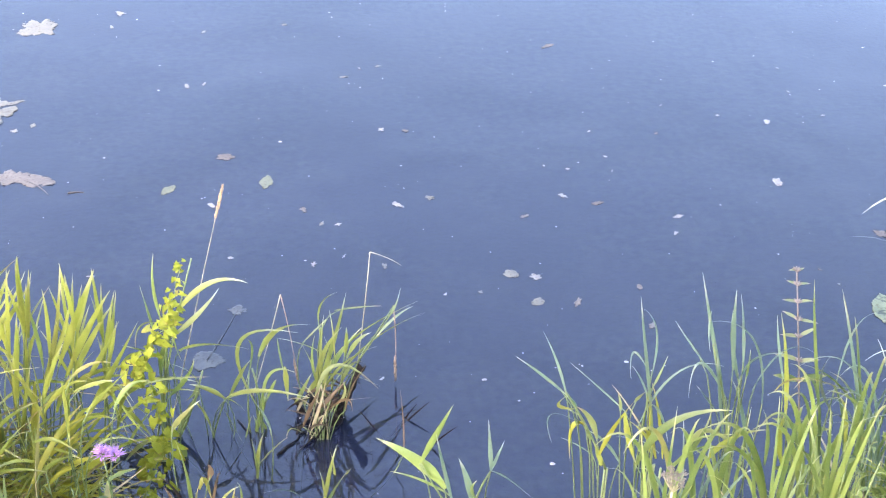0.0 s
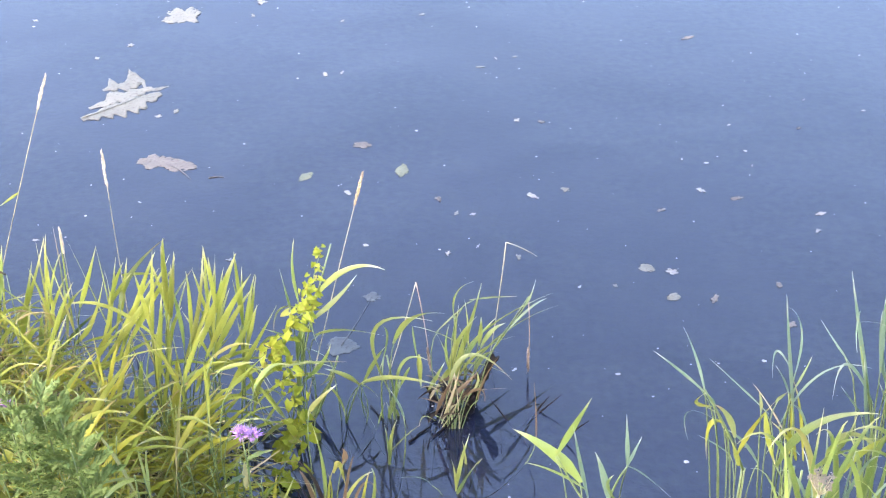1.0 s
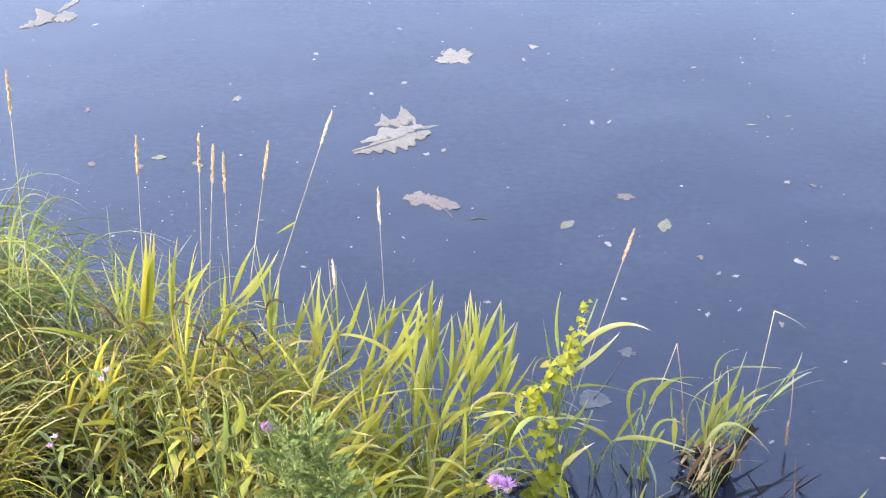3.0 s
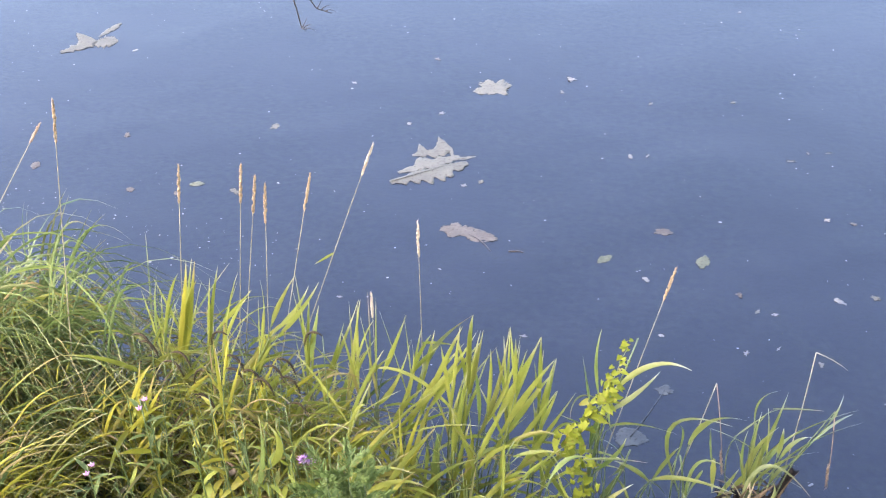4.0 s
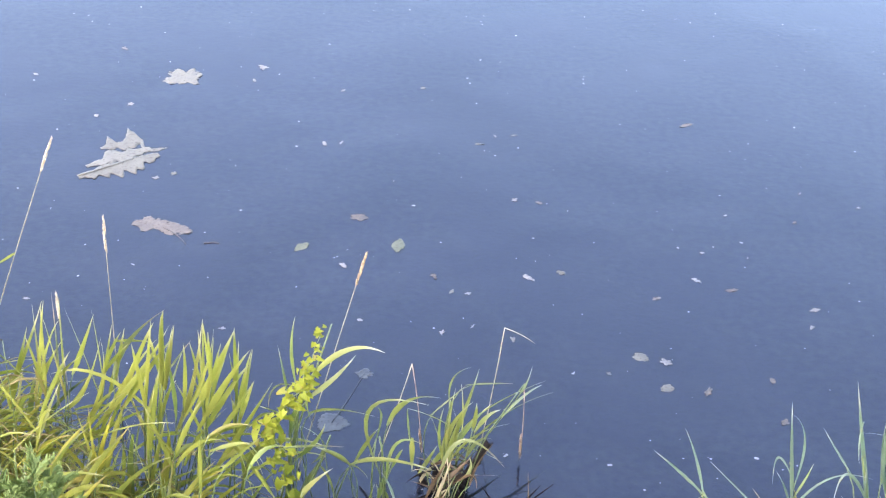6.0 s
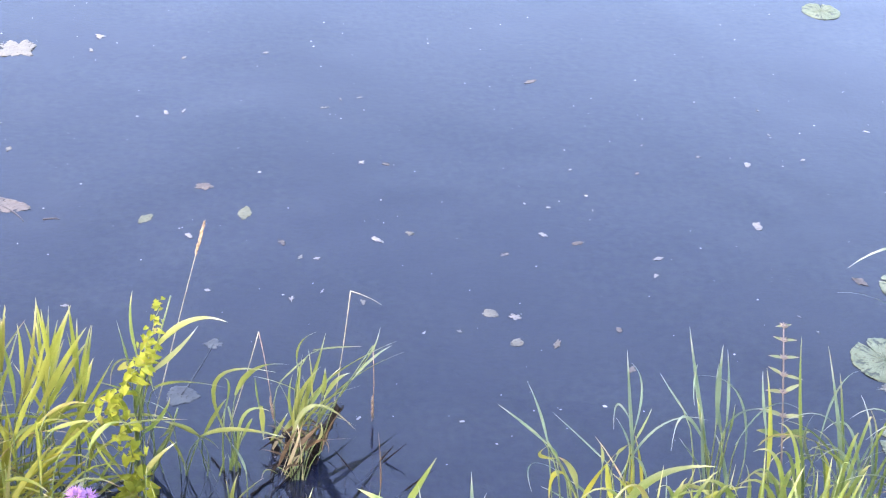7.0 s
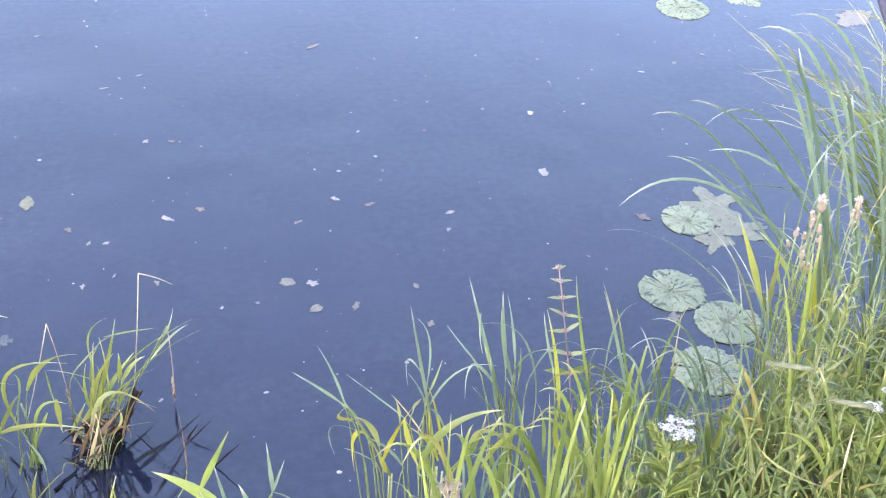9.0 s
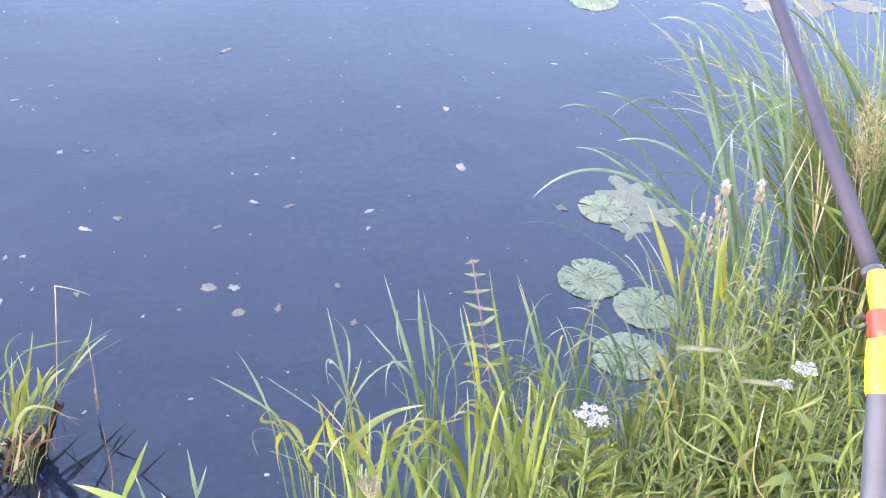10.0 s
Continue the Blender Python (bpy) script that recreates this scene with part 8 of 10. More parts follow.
tuft((-0.680, 1.780, -0.044), [(None, [((0.021, 0.000, 0.510), (0.051, 0.009, 0.541), (0.102, 0.017, 0.595), 0.0107), ((0.005, 0.000, 0.559), (0.057, 0.002, 0.589), (0.082, 0.007, 0.583), 0.0096), ((-0.002, 0.000, 0.586), (0.048, -0.002, 0.648), (0.090, -0.003, 0.633), 0.0084), ((-0.090, 0.000, 0.429), (-0.044, -0.011, 0.467), (-0.001, -0.022, 0.426), 0.0101), ((-0.103, 0.000, 0.328), (-0.062, 0.008, 0.387), (-0.017, 0.016, 0.378), 0.0114), ((-0.013, 0.000, 0.585), (-0.015, -0.004, 0.506), (-0.020, -0.008, 0.419), 0.0099)]), (YELLOW, [((-0.101, 0.000, 0.289), (-0.039, 0.005, 0.375), (-0.005, 0.010, 0.365), 0.0103)])], label="low reed leaves beside a knapweed flower")
tuft((-0.675, 1.780, -0.043), [(HERB, [((-0.012, 0.000, 0.190), (0.024, -0.011, 0.299), (0.020, -0.022, 0.351), 0.0093), ((0.012, 0.000, 0.090), (0.073, -0.014, 0.288), (0.110, -0.025, 0.307), 0.0105)]), (FRESH, [((0.048, 0.000, 0.093), (0.110, -0.012, 0.251), (0.133, -0.021, 0.313), 0.0082)])], label="low reed leaves beside a knapweed flower")
tuft((-0.251, 1.990, -0.013), [(FRESH, [((0.001, 0.000, 0.025), (0.008, 0.009, 0.103), (0.032, 0.019, 0.184), 0.0124), ((0.001, 0.000, 0.025), (0.003, -0.011, 0.107), (-0.006, -0.019, 0.145), 0.0087)]), (GREEN_REED, [((0.003, 0.000, 0.007), (0.005, 0.012, 0.024), (0.054, 0.024, 0.106), 0.0100)]), (BLUE_REED, [((-0.050, 0.000, 0.038), (-0.070, -0.004, 0.082), (-0.130, -0.008, 0.061), 0.0050)])], label="small green reed shoot before the stump")
tuft((-0.408, 2.070, -0.012), [(FRESH, [((0.001, 0.000, 0.014), (0.000, 0.002, 0.091), (0.022, 0.005, 0.151), 0.0115)]), (GREEN_REED, [((0.001, 0.000, 0.014), (0.002, -0.004, 0.070), (-0.004, -0.009, 0.145), 0.0077)]), (BLUE_REED, [((0.040, 0.000, 0.152), (0.032, 0.004, 0.201), (0.008, 0.007, 0.238), 0.0074)]), (PALE, [((0.003, 0.000, 0.054), (0.049, -0.012, 0.132), (0.079, -0.024, 0.166), 0.0038), ((0.107, 0.000, 0.157), (0.076, -0.003, 0.190), (0.073, -0.006, 0.143), 0.0050)])], label="thin young reed shoot in the water")
herb((-0.743, 1.760, ground_z(-0.743, 1.760)), (-0.743, 1.740, 0.342), 12, 0.060, 0.011, HERB, label="pale green leafy herb low on the bank")
herb((-0.701, 1.760, ground_z(-0.701, 1.760)), (-0.701, 1.740, 0.306), 12, 0.060, 0.011, HERB, label="pale green leafy herb low on the bank")
herb((-0.645, 1.780, ground_z(-0.645, 1.780)), (-0.645, 1.760, 0.312), 12, 0.060, 0.010, HERB, label="pale green leafy herb low on the bank")
herb((-0.609, 1.780, ground_z(-0.609, 1.780)), (-0.609, 1.760, 0.262), 10, 0.055, 0.010, HERB, label="pale green leafy herb low on the bank")
herb((-0.751, 1.720, ground_z(-0.751, 1.720)), (-0.751, 1.700, 0.306), 12, 0.060, 0.011, HERB, label="pale green leafy herb low on the bank")
herb((-1.173, 1.760, ground_z(-1.173, 1.760)), (-1.173, 1.740, 0.507), 11, 0.075, 0.024, LANCE, label="fresh green herb with broad lance-shaped leaves")
herb((-1.138, 1.760, ground_z(-1.138, 1.760)), (-1.138, 1.740, 0.497), 10, 0.070, 0.022, LANCE, label="fresh green herb with broad lance-shaped leaves")
herb((-1.148, 1.700, ground_z(-1.148, 1.700)), (-1.148, 1.680, 0.423), 9, 0.060, 0.020, LANCE, label="fresh green herb with broad lance-shaped leaves")
herb((-1.172, 1.680, ground_z(-1.172, 1.680)), (-1.172, 1.660, 0.370), 10, 0.060, 0.020, LANCE, label="fresh green herb with broad lance-shaped leaves")
herb((-1.109, 1.640, ground_z(-1.109, 1.640)), (-1.109, 1.620, 0.327), 9, 0.055, 0.019, LANCE, label="fresh green herb with broad lance-shaped leaves")
herb((-1.142, 1.640, ground_z(-1.142, 1.640)), (-1.142, 1.620, 0.340), 10, 0.060, 0.020, LANCE, label="fresh green herb with broad lance-shaped leaves")
herb((-1.377, 1.640, ground_z(-1.377, 1.640)), (-1.377, 1.620, 0.358), 7, 0.065, 0.024, LANCE, label="fresh green herb with broad lance-shaped leaves")
herb((-1.264, 1.620, ground_z(-1.264, 1.620)), (-1.264, 1.600, 0.374), 7, 0.055, 0.020, LANCE, label="fresh green herb with broad lance-shaped leaves")
herb((-1.435, 1.620, ground_z(-1.435, 1.620)), (-1.435, 1.600, 0.336), 7, 0.060, 0.020, LANCE, label="fresh green herb with broad lance-shaped leaves")
herb((-1.268, 1.800, ground_z(-1.268, 1.800)), (-1.268, 1.780, 0.459), 8, 0.070, 0.018, LANCE, label="fresh green herb with broad lance-shaped leaves")
# drooping and dead leaves before the broken slab
tuft((-0.278, 2.200, 0.041), [(PALE, [((-0.011, 0.000, 0.065), (0.021, 0.000, 0.281), (0.137, 0.003, 0.117), 0.0126)]), (RUSTY, [((0.001, 0.000, 0.055), (0.027, 0.012, 0.080), (0.062, 0.024, 0.120), 0.0129), ((0.017, 0.000, 0.049), (0.045, 0.005, 0.064), (0.081, 0.013, 0.115), 0.0104), ((-0.039, 0.000, -0.003), (-0.016, -0.015, 0.079), (0.008, -0.030, 0.141), 0.0117)]), (STRAW, [((-0.020, 0.000, -0.007), (0.003, -0.007, 0.059), (0.022, -0.011, 0.156), 0.0104), ((0.028, 0.000, 0.081), (-0.004, 0.000, -0.021), (-0.048, 0.003, -0.078), 0.0053), ((-0.048, 0.000, -0.076), (-0.045, 0.001, -0.136), (-0.054, -0.001, -0.217), 0.0048)])], label="dead rusty and straw leaves hanging on the rotten stump")
tuft((-0.272, 2.200, 0.042), [(RUSTY, [((0.055, 0.000, 0.051), (0.061, 0.005, 0.110), (0.103, 0.013, 0.176), 0.0064), ((-0.018, 0.000, 0.021), (-0.039, 0.001, 0.041), (-0.080, -0.001, 0.050), 0.0066), ((-0.032, 0.000, -0.015), (-0.012, -0.014, 0.034), (0.039, -0.025, 0.014), 0.0092), ((0.029, 0.000, 0.063), (0.072, -0.008, 0.119), (0.072, -0.015, 0.060), 0.0103)]), (DEAD, [((-0.062, 0.000, -0.028), (-0.046, 0.009, 0.017), (-0.006, 0.021, -0.042), 0.0119)]), (PALE, [((0.042, 0.000, 0.075), (0.068, -0.003, 0.117), (0.046, -0.009, 0.158), 0.0090)]), (STRAW, [((0.003, 0.000, 0.034), (-0.022, 0.008, 0.006), (-0.038, 0.016, -0.063), 0.0079)])], label="dead rusty and straw leaves hanging on the rotten stump")
herb((-1.316, 1.720, ground_z(-1.316, 1.720)), (-1.316, 1.700, 0.461), 9, 0.065, 0.020, LANCE, label="fresh green herb with broad lance-shaped leaves")
herb((-1.206, 1.720, ground_z(-1.206, 1.720)), (-1.206, 1.700, 0.463), 9, 0.065, 0.020, LANCE, label="fresh green herb with broad lance-shaped leaves")
herb((-1.113, 1.740, ground_z(-1.113, 1.740)), (-1.113, 1.720, 0.459), 9, 0.060, 0.018, LANCE, label="fresh green herb with broad lance-shaped leaves")
herb((-1.488, 1.700, ground_z(-1.488, 1.700)), (-1.488, 1.680, 0.439), 8, 0.060, 0.018, LANCE, label="fresh green herb with broad lance-shaped leaves")
herb((-1.328, 1.580, ground_z(-1.328, 1.580)), (-1.328, 1.560, 0.333), 7, 0.050, 0.018, LANCE, label="fresh green herb with broad lance-shaped leaves")
herb((-1.187, 1.600, ground_z(-1.187, 1.600)), (-1.187, 1.580, 0.353), 8, 0.055, 0.018, LANCE, label="fresh green herb with broad lance-shaped leaves")
herb((-1.472, 1.580, ground_z(-1.472, 1.580)), (-1.472, 1.560, 0.306), 7, 0.050, 0.018, LANCE, label="fresh green herb with broad lance-shaped leaves")
# pale herbs below the tall sedge
herb((1.350, 1.970, max(-0.06, ground_z(1.350, 1.970))), (1.343, 1.950, 0.577), 16, 0.085, 0.0125, LANCE, label="pale green leafy herb below the tall sedge")
herb((1.393, 1.940, max(-0.06, ground_z(1.393, 1.940))), (1.377, 1.920, 0.566), 16, 0.085, 0.0125, LANCE, label="pale green leafy herb below the tall sedge")
herb((1.447, 1.970, max(-0.06, ground_z(1.447, 1.970))), (1.436, 1.950, 0.567), 16, 0.085, 0.0125, PALE, label="pale green leafy herb below the tall sedge")
herb((1.474, 1.920, max(-0.06, ground_z(1.474, 1.920))), (1.456, 1.900, 0.544), 14, 0.085, 0.0125, LANCE, label="pale green leafy herb below the tall sedge")
herb((1.486, 1.870, max(-0.06, ground_z(1.486, 1.870))), (1.467, 1.850, 0.507), 14, 0.085, 0.0125, PALE, label="pale green leafy herb below the tall sedge")
herb((1.384, 1.880, max(-0.06, ground_z(1.384, 1.880))), (1.382, 1.860, 0.509), 14, 0.085, 0.0125, LANCE, label="pale green leafy herb below the tall sedge")
herb((1.411, 1.840, max(-0.06, ground_z(1.411, 1.840))), (1.411, 1.820, 0.493), 13, 0.085, 0.0125, LANCE, label="pale green leafy herb below the tall sedge")
# standing and fallen leaves among the gaps of the near reed bed
tuft((-0.931, 1.950, -0.040), [(GREEN_REED, [((0.042, 0.000, 0.421), (-0.005, 0.011, 0.217), (0.032, 0.022, 0.149), 0.0211)]), (YELLOW, [((0.025, 0.000, 0.303), (0.000, 0.010, 0.216), (-0.037, 0.017, 0.136), 0.0188), ((0.117, 0.000, 0.426), (0.094, 0.003, 0.254), (0.047, 0.007, 0.118), 0.0185), ((0.068, 0.000, 0.127), (0.131, -0.003, 0.190), (0.186, -0.003, 0.214), 0.0125)]), (None, [((0.098, 0.000, 0.164), (0.149, -0.011, 0.263), (0.212, -0.022, 0.289), 0.0148)]), (STRAW, [((0.051, 0.000, 0.097), (0.130, 0.008, 0.143), (0.169, 0.016, 0.156), 0.0114)]), (PALE, [((-0.103, 0.000, 0.256), (-0.069, -0.004, 0.334), (-0.023, -0.008, 0.332), 0.0136)])], label="reed with fallen and drooping leaves over a water gap")
tuft((-0.926, 1.950, -0.040), [(YELLOW, [((-0.059, 0.000, 0.340), (-0.094, 0.005, 0.251), (-0.093, 0.010, 0.191), 0.0151), ((-0.074, 0.000, 0.074), (-0.049, -0.011, 0.044), (-0.043, -0.022, -0.002), 0.0145)]), (PALE, [((-0.063, 0.000, 0.292), (-0.048, -0.013, 0.246), (-0.040, -0.025, 0.235), 0.0088), ((-0.141, 0.000, 0.057), (-0.101, -0.011, 0.128), (-0.069, -0.021, 0.068), 0.0131)]), (GREEN_REED, [((-0.092, 0.000, 0.074), (-0.059, 0.009, 0.219), (-0.049, 0.019, 0.276), 0.0089)]), (STRAW, [((-0.126, 0.000, 0.204), (-0.098, -0.011, 0.145), (-0.081, -0.019, 0.082), 0.0078)]), (RUSTY, [((-0.014, 0.000, 0.121), (0.051, 0.012, 0.140), (0.044, 0.024, 0.008), 0.0090)])], label="reed with fallen and drooping leaves over a water gap")
tuft((-0.921, 1.950, -0.039), [(PALE, [((0.004, 0.000, 0.072), (-0.058, -0.004, 0.101), (-0.076, -0.008, -0.002), 0.0092), ((0.106, 0.000, 0.268), (0.176, 0.001, 0.295), (0.209, 0.005, 0.221), 0.0085)]), (RUSTY, [((-0.135, 0.000, 0.184), (-0.081, -0.004, 0.181), (-0.026, -0.009, 0.186), 0.0051)]), (None, [((0.176, 0.000, 0.430), (0.157, 0.004, 0.353), (0.147, 0.007, 0.191), 0.0120)])], label="reed with fallen and drooping leaves over a water gap")
# dry straws before the tall sedge
tuft((1.498, 2.200, 0.484), [(STRAW, [((-0.067, 0.000, 0.120), (-0.029, 0.000, 0.234), (-0.019, 0.003, 0.315), 0.0043), ((-0.033, 0.000, 0.122), (-0.007, 0.012, 0.224), (0.023, 0.024, 0.266), 0.0036), ((0.065, 0.000, 0.041), (0.063, 0.005, 0.119), (0.066, 0.013, 0.180), 0.0037)]), (GREEN_REED, [((0.149, 0.000, -0.017), (-0.014, -0.015, 0.174), (-0.040, -0.030, 0.172), 0.0121)]), (SEDGE, [((0.170, 0.000, 0.013), (0.075, -0.007, 0.085), (-0.004, -0.011, 0.118), 0.0110)])], name="dry_straw_tuft", label="dry pale straws leaning before tall sedge", group="sedge tufts", category="grass")
tuft((1.229, 1.400, 0.477), [(HERB, [((-0.025, 0.000, 0.130), (-0.052, 0.001, 0.188), (-0.051, 0.003, 0.251), 0.0113), ((0.002, 0.000, -0.008), (0.002, 0.012, 0.044), (0.050, 0.024, 0.064), 0.0184)]), (PALE, [((-0.116, 0.000, 0.292), (-0.145, 0.006, 0.257), (-0.182, 0.013, 0.247), 0.0079)]), (YELLOW, [((-0.066, 0.000, 0.259), (-0.071, -0.015, 0.281), (-0.125, -0.030, 0.427), 0.0060)]), (GREEN_REED, [((-0.046, 0.000, 0.095), (-0.055, -0.006, 0.185), (-0.028, -0.011, 0.211), 0.0093)])], name="broad_leaved_herb", label="herb with broad yellow-green leaves beside the rod rest", group="leafy herbs on the bank", category="herb")
whorled_stalk((0.771, 1.84, -0.09), (0.621, 1.84, 0.786))
knapweed((-0.644, 1.72, -0.039), (-0.614, 1.7, 0.437), 0.042)
knapweed((-1.102, 1.75, 0.078), (-1.102, 1.75, 0.431), 0.026)
bellflower((-1.517, 1.62, 0.189), (-1.517, 1.62, 0.437))
bellflower((-1.455, 1.75, 0.139), (-1.455, 1.75, 0.515))
flat_umbel((0.72, 1.39, 0.139), (0.7, 1.39, 0.804), 0.05, "white flat-topped yarrow flower on the grassy bank")
flat_umbel((1.224, 1.6, 0.175), (1.204, 1.6, 0.643), 0.042, "white flat-topped yarrow flower on the grassy bank")
flat_umbel((1.188, 1.6, 0.168), (1.168, 1.6, 0.61), 0.032, "white flat-topped yarrow flower on the grassy bank")
flat_umbel((0.336, 1.28, 0.063), (0.326, 1.28, 0.832), 0.034, "faded brown umbel gone to seed", BUD, DRY_STEM, "faded_umbel", 260, 4)
fluff_head((1.127, 1.85, 0.040), (1.107, 1.85, 0.893), 0.0105)
fluff_head((1.099, 1.85, 0.040), (1.099, 1.85, 0.850), 0.007)
fluff_head((1.095, 1.85, 0.040), (1.115, 1.85, 0.836), 0.0072)
fluff_head((1.093, 1.85, 0.040), (1.073, 1.85, 0.830), 0.007)
fluff_head((1.089, 1.85, 0.040), (1.089, 1.85, 0.820), 0.0065)
fluff_head((1.075, 1.85, 0.040), (1.095, 1.85, 0.778), 0.0072)
fluff_head((1.133, 1.85, 0.040), (1.113, 1.85, 0.748), 0.006)
fluff_head((1.180, 1.85, 0.040), (1.180, 1.85, 0.888), 0.009)
fluff_head((1.155, 1.85, 0.040), (1.175, 1.85, 0.866), 0.0065)
timothy((1.194, 1.5, 0.198), (0.968, 1.5, 0.802), (0.88, 1.5, 0.823))
timothy((1.297, 1.5, 0.213), (1.098, 1.5, 0.705), (1.009, 1.5, 0.732))
feathery((-0.891, 1.55, 0.122), (-0.891, 1.52, 0.653), 30, 0.088, "dark green bushy herb with finely divided leaves")
feathery((-0.941, 1.53, 0.139), (-0.941, 1.5, 0.616), 22, 0.082, "dark green bushy herb with finely divided leaves")
feathery((0.687, 1.39, 0.129), (0.687, 1.36, 0.781), 16, 0.10, "fresh green herb with finely cut leaves", HERB)
climbing_vine([(-0.626, 1.950, -0.026), (-0.650, 1.980, 0.015), (-0.620, 2.030, 0.061), (-0.612, 2.050, 0.106), (-0.596, 2.060, 0.144), (-0.618, 2.070, 0.257), (-0.637, 2.070, 0.317), (-0.620, 2.070, 0.363), (-0.593, 2.070, 0.404), (-0.567, 2.070, 0.439), (-0.544, 2.070, 0.472), (-0.552, 2.070, 0.501), (-0.538, 2.070, 0.536), (-0.522, 2.070, 0.579), (-0.531, 2.070, 0.599)])
sedge_spike((-1.602, 1.969, 0.072), (-1.591, 1.969, 0.476), 1)
sedge_spike((-1.45, 1.885, 0.082), (-1.454, 1.885, 0.534), 1)
sedge_spike((-1.421, 1.952, 0.043), (-1.373, 1.952, 0.456), 1)
sedge_spike((-1.269, 2.017, -0.045), (-1.283, 2.017, 0.45), 1)
sedge_spike((-1.221, 1.881, 0.036), (-1.264, 1.881, 0.502), 1)
sedge_spike((-1.792, 1.961, 0.118), (-1.772, 1.961, 0.332), 1)
sedge_spike((-1.374, 1.87, 0.074), (-1.402, 1.87, 0.435), 1)
sedge_spike((-1.424, 2.026, 0.001), (-1.412, 2.026, 0.159), -1)
sedge_spike((-1.793, 1.962, 0.118), (-1.81, 1.962, 0.272), -1)
sedge_spike((-1.399, 1.976, 0.024), (-1.367, 1.976, 0.531), -1)
TWIG_END = (-1.029, 1.83, 1.325)
TWIG_SIDE = (-0.972, 1.83, 1.356)
TWIG_TOP = (-1.042, 1.83, 1.395)
STUMP = (-0.222, 2.285, 0)
STUMP_TIP = (-0.190, 2.285, 0.156)
SNAG = (-0.308, 2.281, 0)
# Dark strokes of mirrored reeds on the water, built as sticks: x0, y0, x1, y1, width
REFLECTION_STICKS = [(-0.268, 2.255, -0.333, 2.130, 6.0), (-0.259, 2.309, -0.344, 2.230, 9), (-0.475, 2.252, -0.425, 2.181, 4.5), (-0.372, 2.142, -0.315, 2.223, 7.2), (-0.232, 2.294, -0.264, 2.205, 7.2)]
ROD_LOW = (0.934, 1.138, 1.246)
ROD_HIGH = (0.98, 1.594, 1.394)
STICK_TOP = (0.942, 1.121, 1.262)
STICK_LOW = (0.854, 0.912, 1.086)
GUIDE = (0.898, 1.089, 1.202)

# ---- on the water ----
lily_pad((1.240, 2.723), 0.095, 120)
lily_pad((1.394, 3.055), 0.080, 150)
lily_pad((1.352, 2.572), 0.092, 40)
lily_pad((1.234, 2.387), 0.097, 160)
lily_pad((1.838, 4.486), 0.103, 100)
lily_pad((1.599, 4.981), 0.079, 80)
ragged_leaf((2.124, 4.563), 0.093, 3, PAD, 0.3, "pale green lily leaf with a ragged edge on the water", 1.2, 0.75)
ragged_leaf((1.497, 3.121), 0.115, 5, DROWNED, 0.45, "large pale dead lily leaf torn into lobes", 4.2)
ragged_leaf((1.446, 2.948), 0.073, 4, DROWNED, 0.45, "large pale dead lily leaf torn into lobes", 1.1)
ragged_leaf((1.538, 3.006), 0.091, 5, DROWNED, 0.45, "large pale dead lily leaf torn into lobes", 2.5)
ragged_leaf((2.500, 4.358), 0.106, 4, BLEACHED, 0.25, "pale curled lily leaf lying on the water", 3.8, 0.6)
ragged_leaf((2.717, 4.321), 0.130, 4, BLEACHED, 0.25, "pale curled lily leaf lying on the water", 4.3, 0.6)
ragged_leaf((2.901, 4.287), 0.107, 4, BLEACHED, 0.25, "pale curled lily leaf lying on the water", 5.9, 0.6)
weed_raft((-1.524, 3.645), 0.122)
ragged_leaf((-1.491, 4.314), 0.078, 4, BLEACHED, 0.38, "pale ragged dead leaf floating on the water", 2.5, 0.95)
curled_scrap((-3.293, 4.358), 0.114)
ragged_leaf((-1.308, 3.300), 0.058, 5, BROWN_LEAF, 0.3, "brown withered leaf floating on the water", 3.2, 0.8)
ragged_leaf((-1.232, 3.285), 0.066, 4, BROWN_LEAF, 0.2, "brown withered leaf half under water", 6.1, 0.55)
float_twig((-1.216, 3.246), 0.123, -0.7)
float_twig((-1.094, 3.223), 0.048, 0.1)
ragged_leaf((-0.824, 3.248), 0.029, 4, GREEN_LEAF, 0.15, "small greenish leaf floating on the water", 1.0, 0.6)
ragged_leaf((-0.537, 3.303), 0.035, 4, GREEN_LEAF, 0.15, "small greenish leaf floating on the water", 4.7, 0.6)
ragged_leaf((-2.270, 3.379), 0.026, 4, GREEN_LEAF, 0.15, "small greenish leaf floating on the water", 3.5, 0.6)
ragged_leaf((-0.681, 3.441), 0.029, 5, BROWN_LEAF, 0.25, "small faded brown leaf floating on the water", 0.0, 0.7)
ragged_leaf((-2.308, 3.309), 0.018, 5, BROWN_LEAF, 0.25, "small faded brown leaf floating on the water", 1.8, 0.7)
ragged_leaf((-2.481, 3.292), 0.020, 5, BROWN_LEAF, 0.25, "small faded brown leaf floating on the water", 5.6, 0.7)
ragged_leaf((-2.911, 3.369), 0.027, 5, BROWN_LEAF, 0.25, "small faded brown leaf floating on the water", 5.1, 0.7)
scrap((-2.701, 3.648), 0.0261)
scrap((-2.186, 3.835), 0.0235)
scrap((-2.115, 3.362), 0.0255)
scrap((-1.761, 3.080), 0.0090)
scrap((-1.532, 2.868), 0.0118)
scrap((-3.070, 4.346), 0.0174)
scrap((-2.037, 4.243), 0.0157)
scrap((-1.787, 4.520), 0.0183)
scrap((-1.220, 4.447), 0.0237)
scrap((-1.229, 4.332), 0.0127)
scrap((-0.887, 4.304), 0.0122)
scrap((-0.599, 4.375), 0.0120)
scrap((-0.878, 3.894), 0.0171)
scrap((-0.692, 5.220), 0.0115)
scrap((-2.260, 5.092), 0.0154)
scrap((-0.579, 5.468), 0.0141)
scrap((-0.303, 4.043), 0.0111)
